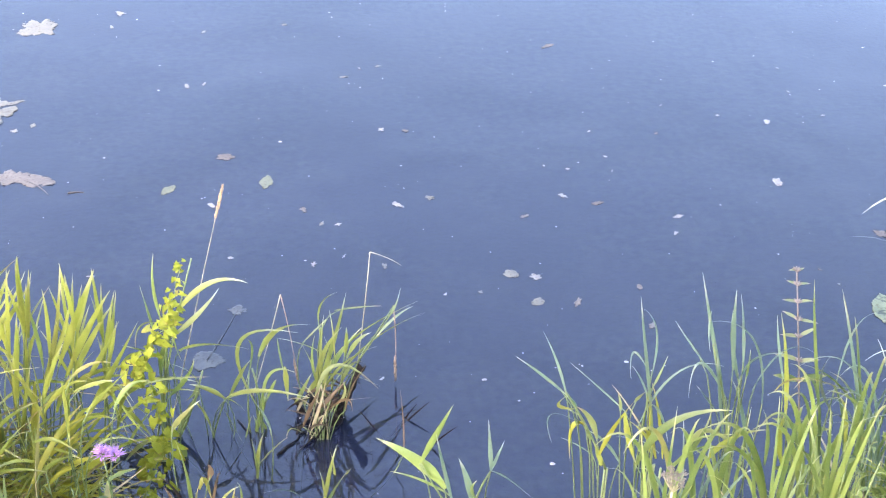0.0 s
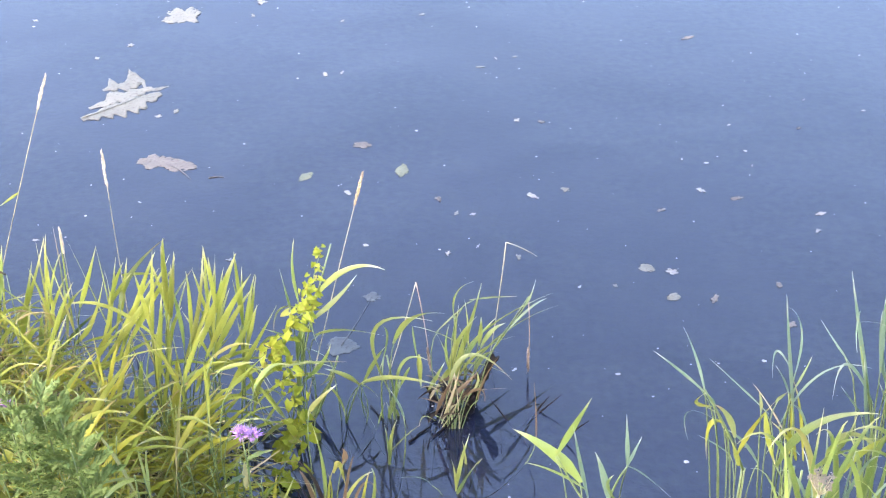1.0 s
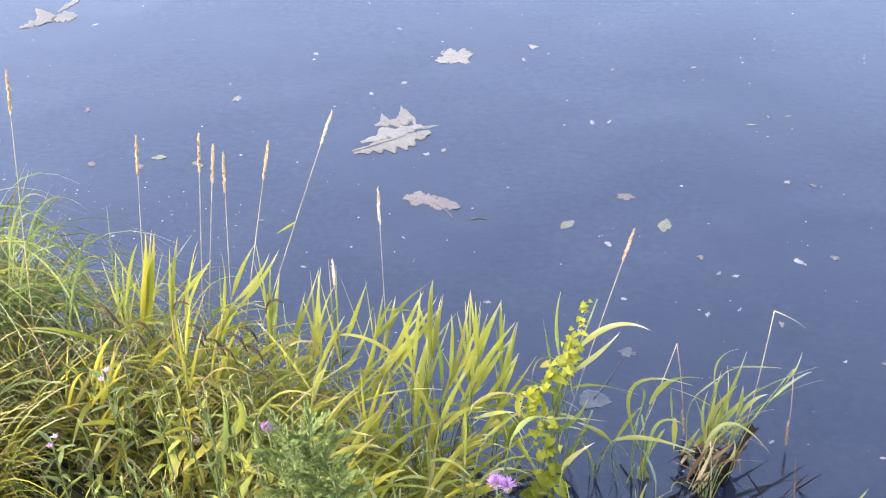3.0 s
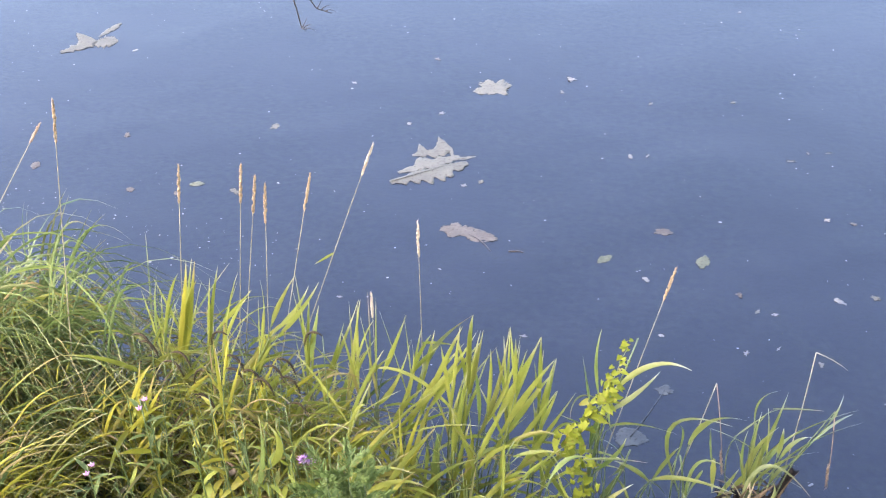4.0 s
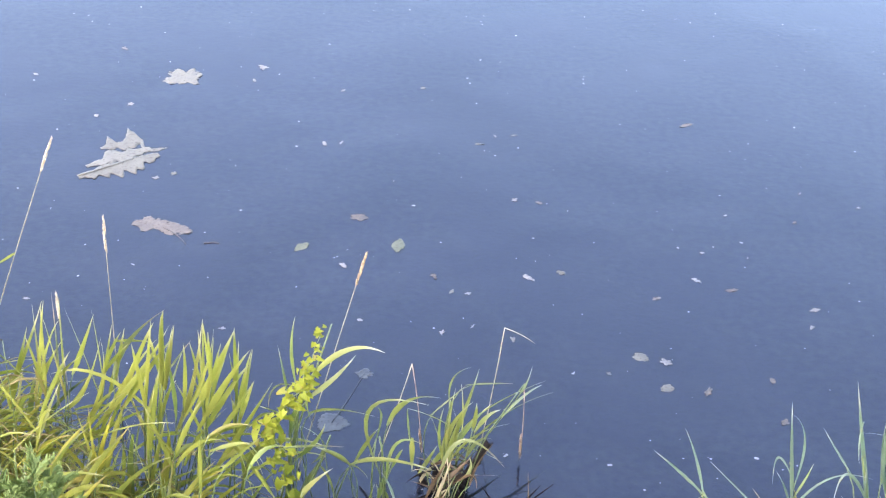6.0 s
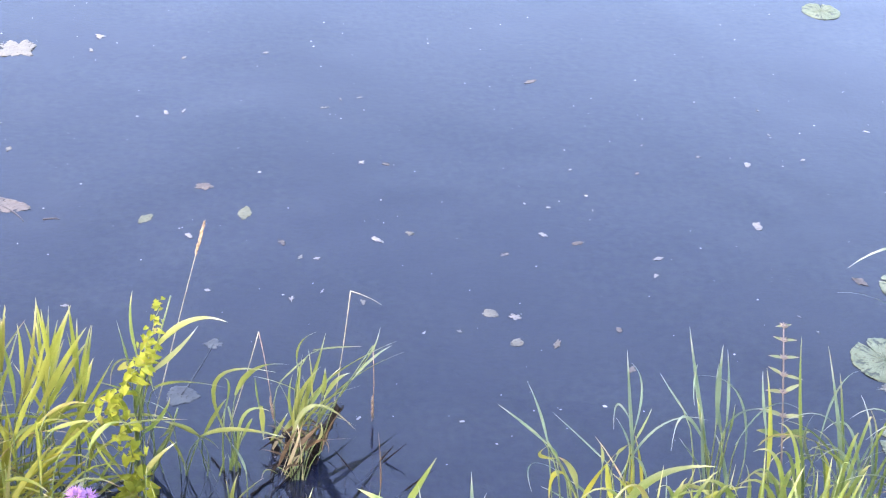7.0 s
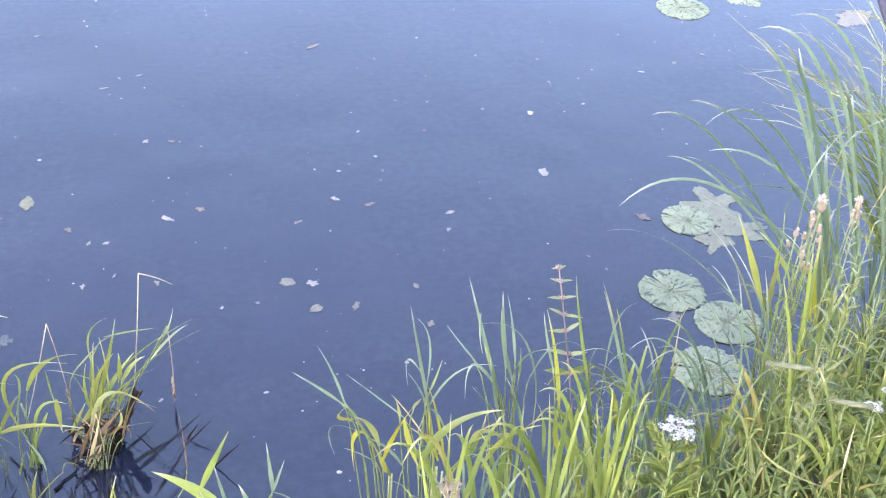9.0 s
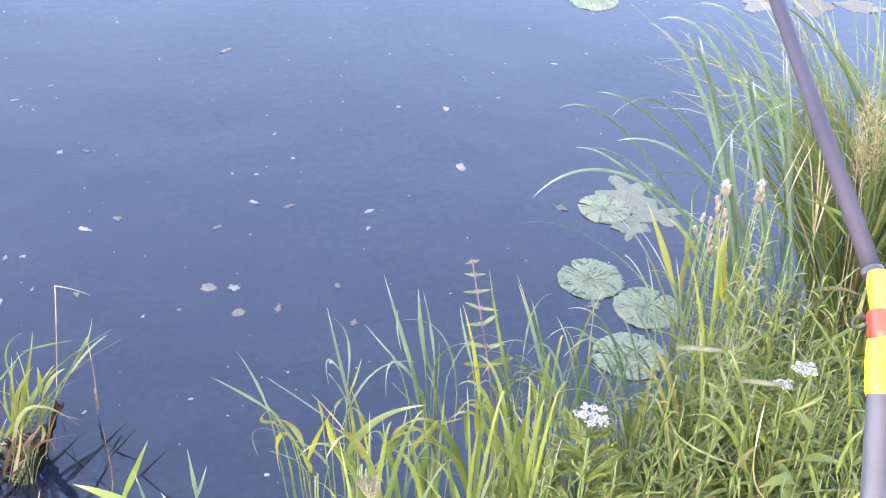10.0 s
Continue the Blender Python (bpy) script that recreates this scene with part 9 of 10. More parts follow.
scrap((-0.351, 3.978), 0.0165)
scrap((-1.326, 3.612), 0.0152)
scrap((-1.374, 3.576), 0.0133)
scrap((-1.617, 4.067), 0.0147)
scrap((-1.707, 3.961), 0.0125)
scrap((-0.683, 3.169), 0.0147)
scrap((-0.411, 3.157), 0.0158)
scrap((-0.351, 3.085), 0.0108)
scrap((-0.303, 3.084), 0.0107)
scrap((-0.276, 2.927), 0.0104)
scrap((-0.357, 2.885), 0.0133)
scrap((-0.589, 2.910), 0.0092)
scrap((-1.291, 3.078), 0.0069)
scrap((-0.955, 2.814), 0.0110)
scrap((-0.207, 3.625), 0.0118)
scrap((-0.135, 3.190), 0.0262)
ragged_leaf((0.188, 2.858), 0.023, 3, BLEACHED, 0.15, "small pale leaf scrap floating on the water", 5.8, 0.8)
ragged_leaf((0.256, 2.736), 0.020, 3, BLEACHED, 0.15, "small pale leaf scrap floating on the water", 3.7, 0.8)
scrap((-0.042, 3.231), 0.0203)
scrap((-0.127, 3.620), 0.0128)
scrap((-0.161, 2.886), 0.0141)
scrap((0.688, 3.155), 0.0184)
scrap((0.456, 3.217), 0.0186)
scrap((0.367, 4.239), 0.0267)
scrap((0.237, 3.142), 0.0149)
scrap((0.681, 3.631), 0.0092)
scrap((0.517, 3.399), 0.0070)
scrap((0.009, 2.762), 0.0076)
scrap((-0.238, 4.061), 0.0119)
scrap((0.669, 3.068), 0.0115)
scrap((-0.145, 2.416), 0.0070)
scrap((0.719, 3.815), 0.0076)
scrap((-0.822, 3.909), 0.0134)
scrap((1.055, 3.718), 0.0172)
scrap((0.356, 3.255), 0.0167)
scrap((0.256, 2.847), 0.0183)
scrap((0.363, 2.737), 0.0210)
scrap((0.551, 2.643), 0.0134)
scrap((1.017, 3.352), 0.0232)
scrap((1.263, 3.083), 0.0241)
scrap((1.520, 3.980), 0.0124)
scrap((1.662, 4.039), 0.0126)
scrap((0.465, 3.637), 0.0073)
scrap((1.251, 3.766), 0.0098)
scrap((0.103, 2.774), 0.0074)
scrap((0.108, 2.419), 0.0068)
scrap((0.308, 3.421), 0.0069)
scrap((0.381, 3.406), 0.0086)
scrap((0.535, 2.809), 0.0123)
scrap((1.169, 3.926), 0.0080)
scrap((1.789, 4.098), 0.0107)
scrap((0.899, 3.755), 0.0076)
scrap((0.504, 3.483), 0.0071)
scrap((1.047, 2.902), 0.0065)
scrap((1.084, 2.836), 0.0065)
scrap((1.165, 4.098), 0.0082)
scrap((1.213, 2.609), 0.0233)
SUNK = (-0.586, 2.473, -0.006)
SUNK_STALK = (-0.538, 2.678, -0.006)

# ---- stump, twig and fishing gear ----
base = Vector(STUMP)
t = thing("stump", (base.x, base.y, -0.02), "dark rotten tree stump with a splintered edge standing in water", "stump")
lean = Vector(STUMP_TIP) - base
bm = bmesh.new()
rows = []
for i in range(-1, 13):
    u = i / 12
    mid = lean * u + Vector((0.012 * u * u - 0.022 * (1 - u), 0, 0.02))
    half = 0.0075 + 0.007 * (1 - max(0, u)) ** 1.5
    ring = []
    for j in range(14):
        g = 2 * math.pi * j / 14
        q = Vector((math.cos(g) * half - 0.006 * max(0, u) * (1 if math.cos(g) < 0 else 0), math.sin(g) * 0.007 + 0.004 * math.cos(2 * g), 0))
        w = (mid + q) * 42
        q += Vector((noise.noise(w), noise.noise(w + Vector((5, 0, 0))), 0)) * 0.007
        up = 0.020 * noise.noise(Vector((math.cos(g) * 3.1, 4.2, 0.5))) * max(0, u) ** 3
        ring.append(bm.verts.new(mid + q + Vector((0, 0, up))))
    rows.append(ring)
for r0, r1 in zip(rows, rows[1:]):
    for j in range(14):
        bm.faces.new((r0[j], r0[(j + 1) % 14], r1[(j + 1) % 14], r1[j]))
bm.faces.new(rows[-1])
bm.faces.new(rows[0][::-1])
part("broken_slab", bm, WOOD, t)
snag = Vector(SNAG) - base
for k, (dx, dy, h, lx, r0) in enumerate(((-0.06, 0.0, 0.075, -0.03, 0.020), (-0.03, -0.03, 0.055, 0.02, 0.017), (-0.10, 0.01, 0.05, -0.03, 0.018), (snag.x, snag.y, 0.045, 0.03, 0.016), (snag.x + 0.03, snag.y - 0.03, 0.03, -0.03, 0.013))):
    bm = bmesh.new()
    tube(bm, arc((dx, dy, -0.12), Vector((dx, dy, h * 0.5)), Vector((dx + lx, dy, h + 0.02)), 7), [r0, r0, r0 * 0.95, r0 * 0.85, r0 * 0.7, r0 * 0.5, r0 * 0.3, 0.002], 7)
    for v in bm.verts:
        q = v.co * 40 + Vector((k * 3, 0, 0))
        v.co += Vector((noise.noise(q), noise.noise(q + Vector((0, 5, 0))), 1.4 * noise.noise(q + Vector((9, 0, 0))))) * 0.011
    part("splinter", bm, WOOD, t)
# near-black sticks at the waterline imitate dark reflections of the reed leaves
for k, (x0, y0, x1, y1, r0) in enumerate(REFLECTION_STICKS):
    bm = bmesh.new()
    a, e = Vector((x0, y0, 0.024)) - Vector((base.x, base.y, 0)), Vector((x1, y1, 0.024)) - Vector((base.x, base.y, 0))
    pts = [a.lerp(e, i / 6) + Vector((0.010 * noise.noise((k * 2.3, i * 0.9, 0)), 0.010 * noise.noise((k * 2.3, i * 0.9, 4)), 0.006 * noise.noise((k, i, 9)))) for i in range(7)]
    tube(bm, pts, [0.00042 * r0 * (1.15 - 0.12 * i) for i in range(7)], 6)
    part("dark_reflection_stick", bm, WOOD, t)
# slanting dark stems, added to thicken the crossing lines of the reflections
for k in range(5):
    x0, y0 = snag.x + 0.05 + random.uniform(-0.06, 0.26), snag.y - random.uniform(-0.03, 0.16)
    g, L = random.choice((0.5, 2.6, -0.4, 3.6)) + random.uniform(-0.4, 0.4), random.uniform(0.06, 0.16)
    a = Vector((x0, y0, -0.05))
    e = a + Vector((math.cos(g) * L * 0.8, math.sin(g) * L * 0.5, 0.05 + 0.02 + random.uniform(0.02, 0.08)))
    bm = bmesh.new()
    tube(bm, arc(a, a.lerp(e, 0.5) + Vector((0, 0, random.uniform(-0.005, 0.02))), e, 5), [0.0030, 0.0029, 0.0027, 0.0024, 0.0018, 0.0010], 5)
    part("dark_reflection_stem", bm, WOOD, t)
for k in range(30):
    g = random.uniform(0, 6.28)
    q = random.random()
    a = Vector((-0.02 - 0.08 * q, random.uniform(-0.04, 0.02), random.uniform(0.04, 0.085)))
    L = random.uniform(0.03, 0.11)
    e = a + Vector((math.cos(g) * L, math.sin(g) * L * 0.6, random.uniform(-0.06, 0.05)))
    e.z = max(e.z, 0.012)
    Sheet().blade(a, lean_to(a, e, random.uniform(0.1, 0.6)), e, random.uniform(0.004, 0.010), 6, twist=random.uniform(-1, 1)).put("dead_leaf", STRAW if k % 13 == 0 else DEAD if k % 2 == 0 else RUSTY, t)

# ---- unseen trees added behind the bank to screen the sky ----


def tree(x, y, height, spread, toward):
    """An added, unseen tree behind the bank; its crown leans out over it and blocks sky light."""
    t = thing("tree", (x, y, ground_z(x, y)), "unseen added tree whose crown screens sky light from the bank", "tree", "trees behind the bank")
    head = Vector((toward[0], toward[1], height * 0.62))
    bm = bmesh.new()
    trunk = arc((0, 0, -0.15), Vector((0, 0, height * 0.4)), head, 10)
    tube(bm, trunk, [0.15 - 0.011 * i for i in range(11)], 10)
    part("trunk", bm, TWIG, t)
    ends = []
    for k in range(9):
        g = k * 2.4
        a = trunk[4 + k % 6]
        e = head + Vector((math.cos(g) * spread * 0.8, math.sin(g) * spread * 0.8, random.uniform(-0.12, 0.3) * height))
        bm = bmesh.new()
        tube(bm, arc(a, a.lerp(e, 0.5) + Vector((0, 0, 0.25)), e, 6), [0.05, 0.043, 0.036, 0.028, 0.02, 0.013, 0.006], 6)
        part("limb", bm, TWIG, t)
        ends += [a.lerp(e, 0.6), e]
    sh = Sheet()
    for k in range(2600):
        c = random.choice(ends)
        q = c + Vector((random.gauss(0, 1), random.gauss(0, 1), random.gauss(0, 0.7))) * spread * 0.26
        g = random.uniform(0, 6.28)
        sh.leaf(q, (math.cos(g), math.sin(g), random.uniform(-0.6, 0.3)), (0, 0, 1), random.uniform(0.09, 0.16), 0.075, 2)
    tagged(sh.put("crown", HERB, t), kind="stuff")
    return t


# Added out of view to dim the rear sky; the left one carries the dead branch.
left_tree = tree(-3.0, -0.9, 5.6, 1.7, (0.7, 0.5))
tree(-0.7, -2.2, 6.2, 1.9, (0.2, 0.9))
tree(1.7, -1.7, 5.8, 1.8, (0.0, 0.8))
o = left_tree.location
limb_end = Vector(TWIG_TOP) + Vector((0.0, 0.05, 0.42))
limb = arc((0.02, 0.02, 1.7), Vector((0.9, 1.4, 2.6)), limb_end - o, 14)
bm = bmesh.new()
tube(bm, limb, [0.026 - 0.0017 * i for i in range(15)], 8)
branch = part("dead_branch", bm, TWIG, left_tree, "bare dead branch reaching over the water")
le = limb[-1]
top_v, end_v, side_v = Vector(TWIG_TOP) - o, Vector(TWIG_END) - o, Vector(TWIG_SIDE) - o
for pts, r in (([le, le.lerp(top_v, 0.5) + Vector((-0.012, 0, 0)), top_v, top_v.lerp(end_v, 0.55) + Vector((0.001, 0, 0)), end_v, end_v + Vector((0.008, 0, -0.004))], 0.0022),
               ([le, le.lerp(top_v, 0.5) + Vector((0.01, 0, 0)), top_v + Vector((0.012, 0, 0.012)), top_v.lerp(side_v, 0.55) + Vector((0.006, 0, -0.012)), side_v], 0.0019)):
    bm = bmesh.new()
    tube(bm, pts, [r * (1 - 0.13 * i) for i in range(len(pts))], 5)
    for k in range(3):
        q = pts[-2].lerp(pts[-1], 0.3 * k)
        tube(bm, arc(q, q + Vector((0.006, 0, 0.008)), q + Vector((0.010 + 0.004 * k, 0.004, 0.018 - 0.010 * k)), 3), [0.0009, 0.0008, 0.0006, 0.0004], 4)
    part("twig", bm, TWIG, branch)


def ring_tube(name, pts, radii, material, parent, sides=16, label=""):
    bm = bmesh.new()
    tube(bm, pts, radii, sides)
    return part(name, bm, material, parent, label)


low, high = Vector(ROD_LOW), Vector(ROD_HIGH)
way = (high - low).normalized()
butt = low - way * ((low.z - 0.40) / way.z)
butt.z = ground_z(butt.x, butt.y) + 0.014
way = (high - butt).normalized()
length = (high - butt).length
t = thing("fishing_rod", butt, "long dark grey fishing rod propped out over the water", "fishing rod")
ring_tube("butt_section", [way * s for s in (0, 0.02, length * 0.4, (low - butt).length)], [0.012, 0.0145, 0.0142, 0.0135], ROD, t)
ring_tube("ferrule", [way * ((low - butt).length + s) for s in (-0.004, -0.003, 0.003, 0.004)], [0.0135, 0.0142, 0.0142, 0.013], GREY, t, label="thin pale ring")
ring_tube("upper_section", [way * ((low - butt).length + s) for s in (0.0, 0.3, 0.8, 1.6, 2.6)], [0.0125, 0.0115, 0.010, 0.007, 0.003], ROD, t)
for k, s in enumerate((0.62, 1.15, 1.7, 2.25)):
    p = way * ((low - butt).length + s)
    side = way.cross(Vector((0, 0, 1))).normalized()
    dn = side.cross(way)
    bm = bmesh.new()
    tube(bm, [p + dn * 0.018 + (side * math.cos(h) + dn * math.sin(h)) * 0.008 for h in (i * math.pi / 6 for i in range(13))], 0.0012, 5, False)
    g = part("line_guide", bm, METAL, t)
    bm = bmesh.new()
    tube(bm, [p + dn * 0.006, p + dn * 0.011], 0.002, 5)
    part("guide_foot", bm, METAL, g)

top, bot = Vector(STICK_TOP), Vector(STICK_LOW)
top = top - Vector((0, 0, 0.016))
d = (bot - top).normalized()
foot = bot + d * 0.25
gz = ground_z(foot.x, foot.y)
foot = Vector((foot.x + d.x * 0.3, foot.y + d.y * 0.1, gz))
t = thing("rod_rest", foot, "grey bank stick wrapped with yellow and red tape holding a rod", "rod rest")
L = (top - bot).length


def on(s):
    return top + (bot - top) * s - foot


R0 = 0.0165
ring_tube("pole", [on(0.0), on(0.5), on(1.0), (on(1.0) + Vector((0, 0, 0))) * 0.5 + on(1.35) * 0.5, Vector((0, 0, -0.12))], [R0 - 0.001, R0, R0, R0, R0 * 0.8], GREY, t)


def tape_band(a, b, slant_a, slant_b, swell, material, label):
    """A turn of crumpled tape between two slanting edges."""
    axis_d = (on(1.0) - on(0.0)).normalized()
    u = axis_d.cross(Vector((0, 1, 0))).normalized()
    u = -u
    w = axis_d.cross(u)
    bm = bmesh.new()
    rings = []
    for i in range(9):
        q = i / 8
        ring = []
        for j in range(24):
            g = 2 * math.pi * j / 24
            s = (a + slant_a * math.cos(g)) * (1 - q) + (b + slant_b * math.cos(g)) * q
            lump = noise.noise((math.cos(g) * 1.6, math.sin(g) * 1.6, s * 16))
            r = R0 + 0.0012 + 0.0016 * (0.0 if i in (0, 8) else 1.0 + lump) + swell * max(0, math.cos(g)) * (1 - q)
            ring.append(bm.verts.new(on(s) + (u * math.cos(g) + w * math.sin(g)) * r))
        rings.append(ring)
    for r0, r1 in zip(rings, rings[1:]):
        for j in range(24):
            bm.faces.new((r0[j], r0[(j + 1) % 24], r1[(j + 1) % 24], r1[j]))
    bmesh.ops.recalc_face_normals(bm, faces=bm.faces)
    return part("tape_band", bm, material, t, label)


tape_band(0.03, 0.175, -0.03, 0.006, 0.009, TAPE_YELLOW, "crumpled yellow tape")
tape_band(0.175, 0.285, 0.006, 0.028, 0.005, TAPE_RED, "red tape")
tape_band(0.285, 0.56, 0.028, 0.0, 0.003, TAPE_YELLOW, "crumpled yellow tape")
gq = Vector(GUIDE) - foot
bm = bmesh.new()
tube(bm, [gq + Vector((math.cos(h) * 0.011, 0.004 * math.sin(h), math.sin(h) * 0.006)) for h in (i * math.pi / 7 for i in range(15))], 0.0022, 6, False)
tube(bm, [gq + Vector((0.011, 0, 0)), on(0.2)], 0.0018, 6)
part("line_clip", bm, BLACK, t, "black wire loop")

# ---- sunken leaf ----
p = Vector(SUNK)
p.z = 0.0004
t = thing("sunken_leaf", p, "pale dead lily leaf with its long stalk lying awash", "leaf")
link_mesh("leaf", disc_mesh("leaf", torn_outline(0.044, 3, 0.22, 0.9, 3.7, 60), 7, 0.03), SUNKEN, t)
bm = bmesh.new()
e = Vector(SUNK_STALK) - p
e.z = 0
tube(bm, arc((0, 0, 0.0008), e * 0.5 + Vector((0.006, 0, 0.0008)), e + Vector((0, 0, 0.0008)), 6), [0.0022, 0.002, 0.0018, 0.0016, 0.0014, 0.0012, 0.001], 5)
part("stalk", bm, SUNKEN, t)
ob = link_mesh("leaf", disc_mesh("leaf", torn_outline(0.026, 4, 0.45, 0.8, 8.1, 60), 7, 0.05), SUNKEN, t)
ob.location = e

# ---- specks on the water ----
vs, fs = [], []
for k in range(1150):
    x, y = random.uniform(-4.6, 3.6), 1.8 + 3.5 * random.random() ** 1.35
    if ground_z(x, y) > -0.02:
        continue
    r = (0.0010 + 0.0028 * random.random() ** 2.5) * (1.8 if random.random() < 0.06 else 1)
    if random.random() < 0.12:
        x, y = x * 0.15 - 2.35, 3.0 + (y - 3.4) * 0.12
    n0 = len(vs)
    ph = random.uniform(0, 6)
    m = 7
    vs.append((x, y, 0.0024))
    for i in range(m):
        g = 2 * math.pi * i / m + ph
        q = r * random.uniform(0.7, 1.25)
        vs.append((x + math.cos(g) * q, y + math.sin(g) * q * 0.8, 0.0006))
    fs += [(n0, n0 + 1 + i, n0 + 1 + (i + 1) % m) for i in range(m)]
me = bpy.data.meshes.new("floating_specks")
me.from_pydata(vs, [], fs)
tagged(link_mesh("floating_specks", me, SPECK), "tiny pale specks of seeds and foam scattered on the water", "debris", kind="stuff")

# ---- grass on the banks ----


def shore(x):
    return float(np.interp(x, SHORE_X, SHORE_Y))


for x, y, n, rr, re_, hh in ((-2.12, 2.02, 520, 0.20, 0.50, 0.42), (-2.35, 1.88, 420, 0.22, 0.50, 0.36), (-2.05, 1.82, 420, 0.20, 0.46, 0.30), (-2.62, 2.05, 260, 0.20, 0.45, 0.36)):
    mound((x, y, ground_z(x, y)), n, rr, re_, hh, (SEDGE, GREEN_REED, REED, DRY_LEAF), 0.0048, "large rounded green sedge tussock of fine arching blades")
for x, y, n in ((-1.95, 1.66, 170), (-1.78, 1.74, 170), (-1.76, 1.60, 120), (-1.98, 1.74, 130), (-1.86, 1.62, 110), (-2.15, 1.62, 150), (-1.85, 1.52, 150)):
    tussock((x, y, ground_z(x, y)), n, 0.40, 0.16, (YELLOW, REED, DRY_LEAF, GREEN_REED), 0.0050, "yellow-green grass tussock with arching blades on the bank", lean=(0.35, -0.05), droop=0.95, rise=0.5, group="grass tussocks")
tussock((1.98, 2.5, ground_z(1.98, 2.5)), 45, 0.9, 0.16, (SEDGE, BLUE_REED, SEDGE, DRY_LEAF), 0.007, "tall green sedge tussock with some dry straw", lean=(-0.15, 0), droop=0.4, group="sedge tussocks", name="sedge_tussock")
tussock((1.86, 2.42, ground_z(1.86, 2.42)), 420, 0.95, 0.17, (SEDGE, GREEN_REED, BLUE_REED, SEDGE), 0.0065, "tall dense dark green sedge tussock", lean=(-0.02, 0), droop=0.2, rise=0.6, group="sedge tussocks", name="sedge_tussock")
tussock((2.08, 2.5, ground_z(2.08, 2.5)), 150, 0.95, 0.18, (SEDGE, BLUE_REED, SEDGE, DRY_LEAF), 0.007, "tall green sedge tussock with some dry straw", lean=(-0.15, 0), droop=0.4, group="sedge tussocks", name="sedge_tussock")
tussock((1.55, 2.2, max(-0.05, ground_z(1.55, 2.2))), 45, 0.6, 0.12, (SEDGE, BLUE_REED), 0.006, "green sedge tussock at the water's edge", lean=(-0.2, 0), droop=0.45, group="sedge tussocks", name="sedge_tussock")

for x, y, n in ((0.50, 1.50, 60), (0.66, 1.62, 70), (0.84, 1.74, 80), (1.02, 1.86, 80), (1.2, 1.95, 80), (1.36, 2.05, 70), (0.75, 1.45, 70), (1.0, 1.6, 70), (1.25, 1.72, 60)):
    tussock((x, y, max(-0.05, ground_z(x, y))), n, 0.42, 0.10, (GREEN_REED, SEDGE, BLUE_REED, STRAW), 0.0054, "loose sedge tussock with thin arching blades and dry straw", droop=0.75, group="sedge tussocks", name="sedge_tussock")
for x, y, n in ((-1.1, 1.95, 100), (-1.3, 2.0, 120), (-1.5, 2.04, 120), (-1.2, 1.85, 80), (-1.62, 1.97, 110), (-1.4, 1.94, 90)):
    tussock((x, y, max(-0.05, ground_z(x, y))), n, 0.36, 0.12, (STRAW, REED, RUSTY), 0.0042, "loose dry grass tussock with straw and rusty stalks", droop=0.8, group="dry grass tussocks", name="dry_grass_tussock")

for x, y, n in ((-1.72, 1.98, 130), (-1.6, 1.86, 130), (-1.45, 1.95, 130), (-1.8, 1.78, 120), (-1.35, 1.85, 110), (-1.2, 1.9, 100), (-1.05, 1.82, 90)):
    tussock((x, y, max(-0.05, ground_z(x, y))), n, 0.37, 0.16, (REED, YELLOW, SEDGE, RUSTY), 0.0056, "dense yellow-green grass tussock with rusty dead blades", lean=(0.15, 0), droop=0.6, group="grass tussocks")

protos = []
for k, (m, h, w) in enumerate(((REED, 0.36, 0.010), (YELLOW, 0.33, 0.010), (SEDGE, 0.36, 0.006), (REED, 0.30, 0.012), (HERB, 0.32, 0.009))):
    t = thing("grass_clump", (0, -3 - 0.5 * k, ground_z(0, -3 - 0.5 * k)), ("yellow-green grass clump on the muddy bank", "yellowing grass clump on the muddy bank", "fine green grass clump on the muddy bank", "broad-bladed grass clump on the muddy bank", "fresh green grass clump on the muddy bank")[k], "grass", "grass clumps on the bank")
    for i in range(11):
        g = i * 2.4 + random.uniform(-0.4, 0.4)
        L = h * random.uniform(0.65, 1.15)
        o = random.uniform(0.25, 0.75) * L
        a = Vector((random.uniform(-0.025, 0.025), random.uniform(-0.025, 0.025), -0.03))
        e = a + Vector((math.cos(g) * o, math.sin(g) * o, L * random.uniform(0.45, 1.0)))
        Sheet().blade(a, lean_to(a, e, random.uniform(0.1, 0.4)), e, w * random.uniform(0.7, 1.2), 7, twist=random.uniform(-0.5, 0.5)).put("blade", m, t)
    protos.append(t)
for k in range(160):
    left = k % 5 < 3
    x = random.uniform(-2.6, -0.62) if left else random.uniform(0.42, 2.1)
    y = shore(x) + (random.uniform(-0.75, 0.28) if left else random.uniform(-0.7, 0.05))
    pick = protos[2] if x < -1.75 else random.choice(protos if left else [protos[0], protos[2], protos[2], protos[4], protos[4]])
    if left and x > -1.75 and y < shore(x) - 0.25:
        continue
    if -1.0 < x < -0.6 and k % 3:
        continue
    s = random.uniform(0.75, 1.15)
    copy_thing(pick, pose(x, y, max(-0.06, ground_z(x, y)), random.uniform(-8, 8), random.uniform(-8, 8), random.uniform(0, 360)) @ Matrix.Diagonal((s, s, s, 1)))

stands = []
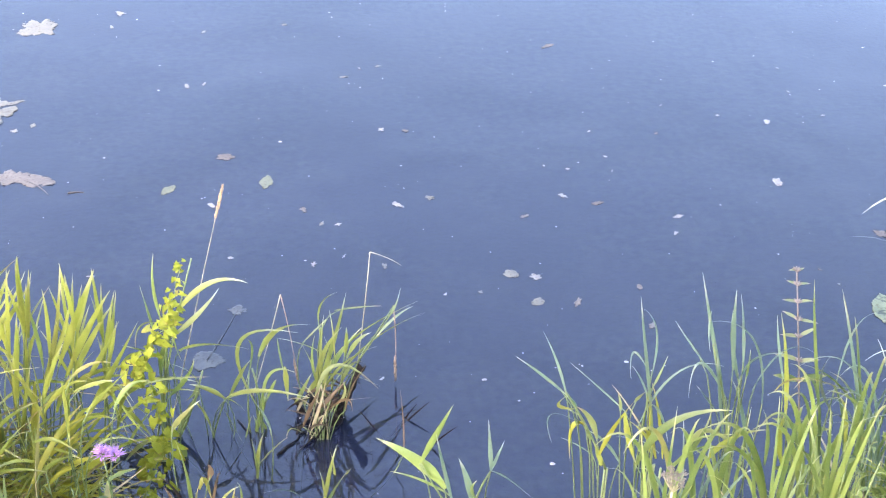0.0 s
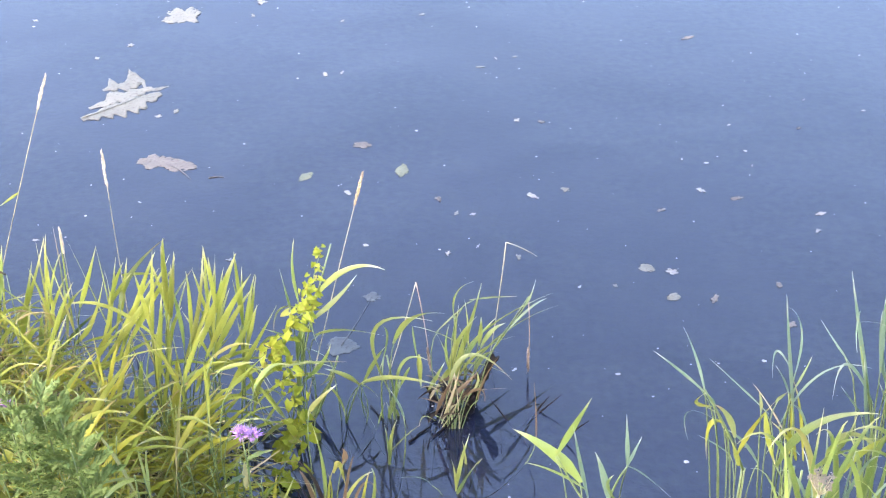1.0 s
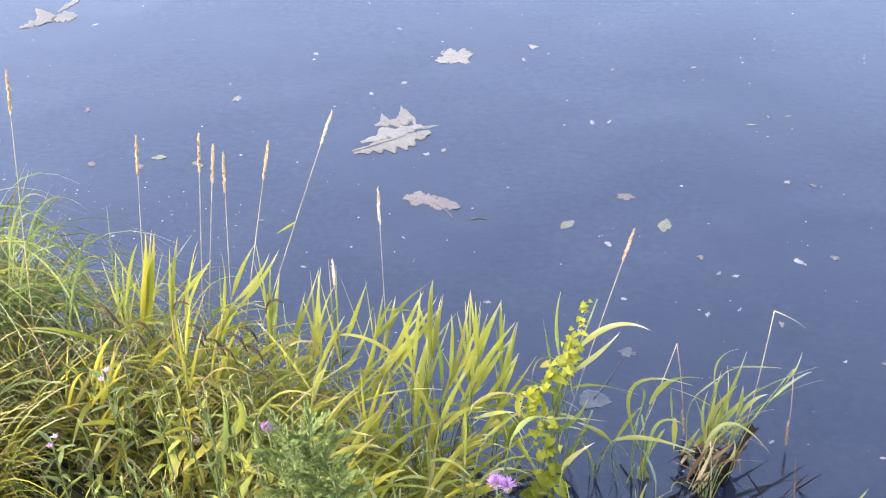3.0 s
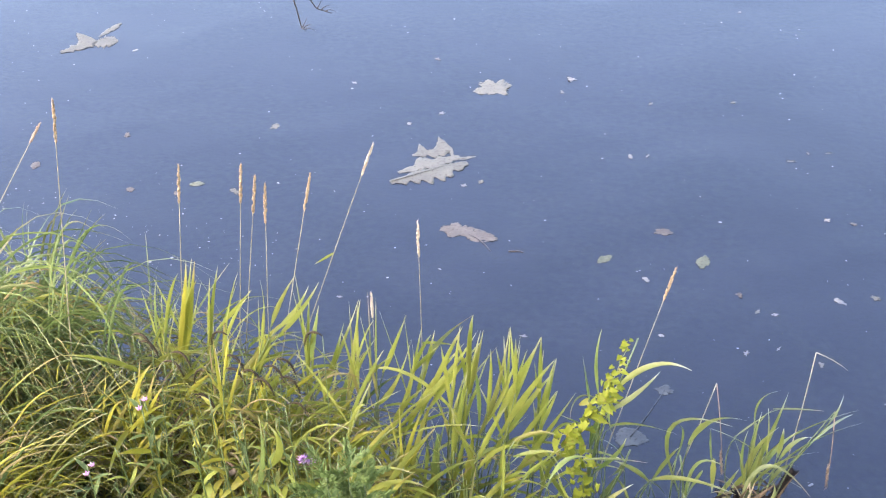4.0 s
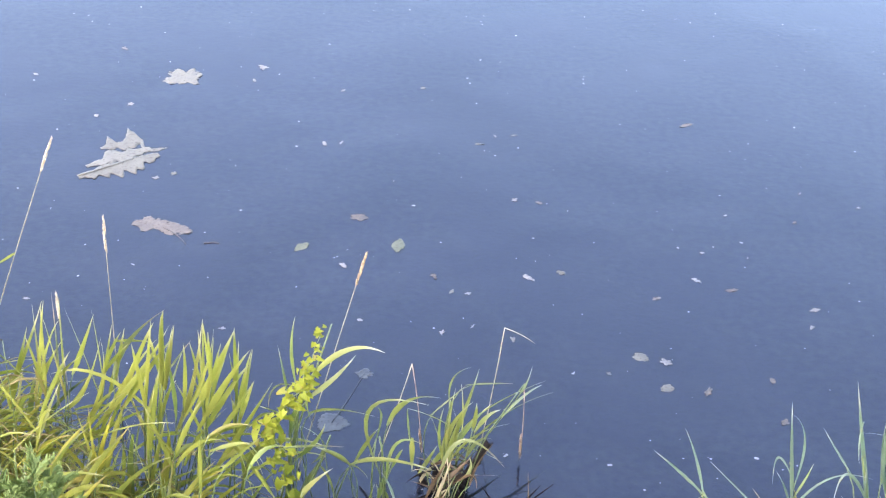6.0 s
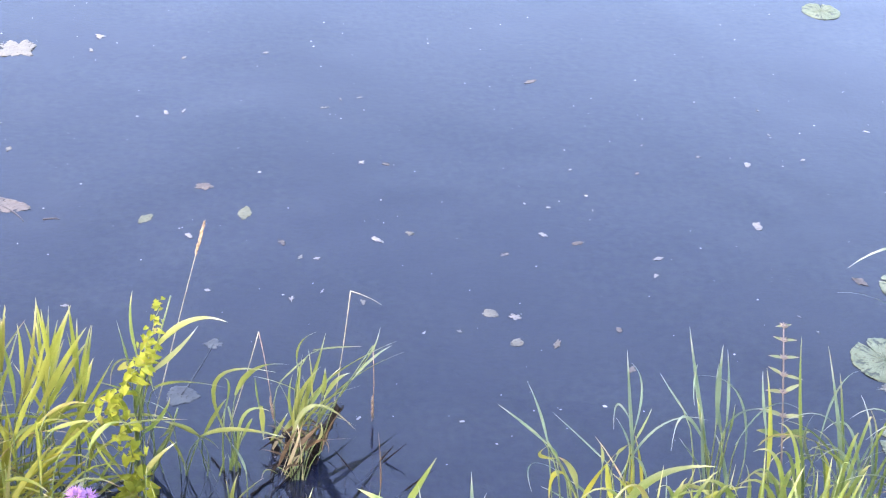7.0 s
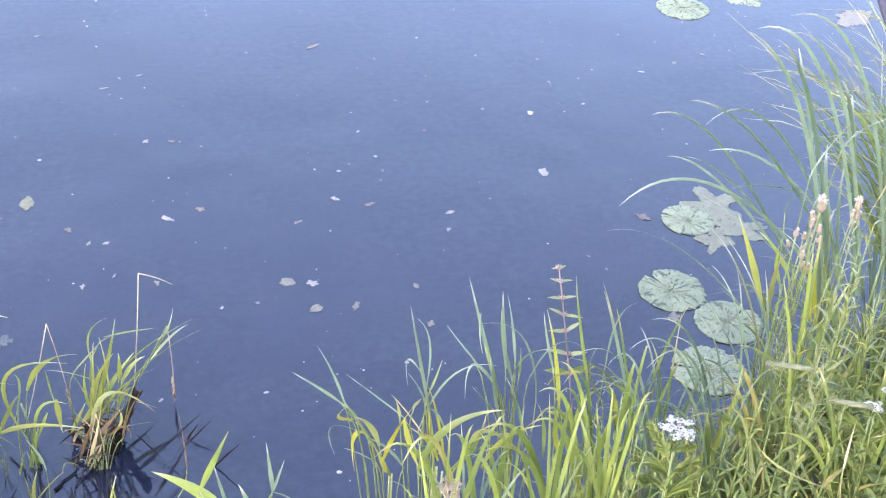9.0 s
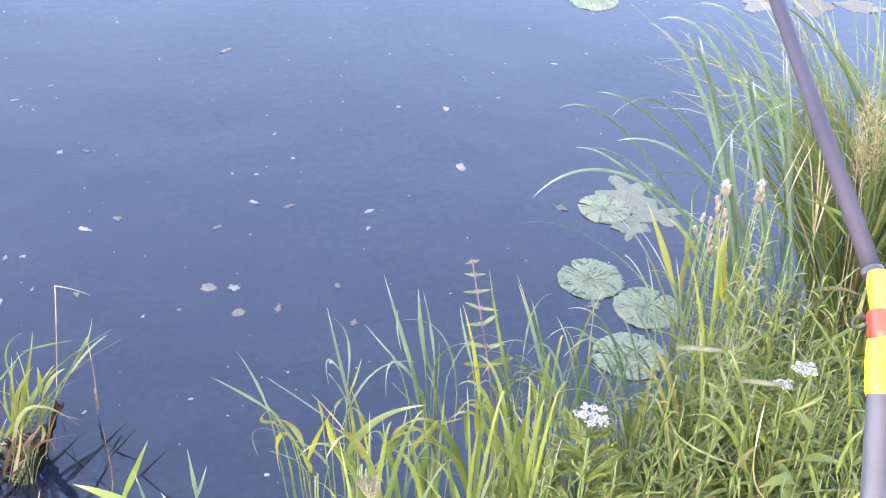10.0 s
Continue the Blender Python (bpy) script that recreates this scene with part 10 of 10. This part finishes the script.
for k, m in enumerate((REED, YELLOW, REED, YELLOW, GREEN_REED, GREEN_REED)):
    h = (0.34, 0.30, 0.40, 0.26, 0.34, 0.28)[k]
    lv = []
    for i in range(8):
        q = i / 7
        g = random.uniform(-1.0, 1.0) + (math.pi if i % 3 == 2 else 0)
        L = random.uniform(0.14, 0.24)
        z = h * (0.25 + 0.75 * q)
        lv.append((0.2 + 0.75 * q, (math.cos(g) * L * 0.75 + 0.03, math.sin(g) * L * 0.6, z + L * random.uniform(-0.15, 0.75)), random.uniform(0.007, 0.012), random.uniform(0.05, 0.35)))
    stands.append(reed((0, -5 - 0.5 * k, ground_z(0, -5 - 0.5 * k)), (0.05, -5 - 0.5 * k, ground_z(0, -5 - 0.5 * k) + h), lv, m, label=("yellow-green leafy reed among the grass", "yellowing reed with some dry leaves")[k % 2], more=2))
for k in range(120):
    x = random.uniform(-1.62, -0.78) if k < 80 else random.uniform(0.45, 1.3)
    y = shore(x) + (random.uniform(-0.22, 0.16) if k < 80 else random.uniform(-0.3, 0.0))
    s = random.uniform(0.8, 1.12)
    copy_thing(stands[k % 4 if k < 80 else 4 + k % 2], pose(x, y, max(-0.06, ground_z(x, y)), random.uniform(-7, 7), random.uniform(-4, 12), random.uniform(-70, 70)) @ Matrix.Diagonal((s, s, s, 1)))

tangle, dry_tangle = Sheet(), Sheet()
for k in range(1000):
    x = random.uniform(-1.75, -0.72)
    y = shore(x) + random.uniform(-0.12, 0.18)
    z = max(0.0, ground_z(x, y))
    L, g = random.uniform(0.08, 0.26), random.choice((0.0, math.pi)) + random.gauss(0, 0.7)
    a = Vector((x, y, z + random.uniform(0.0, 0.36) * (1.0 if x < -1.0 else 0.6)))
    e = a + Vector((math.cos(g) * L, math.sin(g) * L * 0.6, L * random.uniform(-0.6, 0.7)))
    (dry_tangle if k % 5 < 2 else tangle).blade(a, lean_to(a, e, random.uniform(0.15, 0.6)), e, random.uniform(0.0022, 0.0048), 7, twist=random.uniform(-0.6, 0.6), base_w=0.8, power=2.4)
tagged(tangle.put("grass_tangle", REED), "tangled thin yellow-green grass blades among the reeds", "grass", kind="stuff")
tagged(dry_tangle.put("dry_grass_tangle", DRY_LEAF), "tangled thin dry tan grass blades among the reeds", "grass", kind="stuff")

short, litter = Sheet(), Sheet()
for k in range(5200):
    x = random.uniform(-3.2, 3.0)
    y = shore(x) - 1.5 * random.random() ** 1.5 + 0.04
    if -0.35 < x < 0.2 and random.random() < 0.6:
        continue
    z = ground_z(x, y)
    L = random.uniform(0.06, 0.24)
    g = random.uniform(0, 6.28)
    a = Vector((x, y, z - 0.01))
    e = a + Vector((math.cos(g) * L * 0.6, math.sin(g) * L * 0.6, L * random.uniform(0.3, 1.0)))
    if random.random() < 0.8:
        short.blade(a, lean_to(a, e, 0.3), e, random.uniform(0.003, 0.008), 4)
    else:
        e.z = z + random.uniform(0.0, 0.05)
        litter.blade(a, lean_to(a, e, 0.1), e, random.uniform(0.003, 0.007), 4)
for k in range(17000):
    x, y = random.uniform(-5.5, 5.0), random.uniform(-4.5, 2.4)
    if y > shore(x) - 1.2:
        continue
    L, g = random.uniform(0.07, 0.26), random.uniform(0, 6.28)
    a = Vector((x, y, ground_z(x, y) - 0.01))
    e = a + Vector((math.cos(g) * L * 0.6, math.sin(g) * L * 0.6, L * random.uniform(0.3, 1.0)))
    short.blade(a, lean_to(a, e, 0.3), e, random.uniform(0.006, 0.014), 2)
tagged(short.put("bank_grass", REED), "short mixed grass covering the muddy bank", "grass", kind="stuff")
tagged(litter.put("dry_litter", STRAW), "dry fallen straw and stalks on the mud", "litter", kind="stuff")
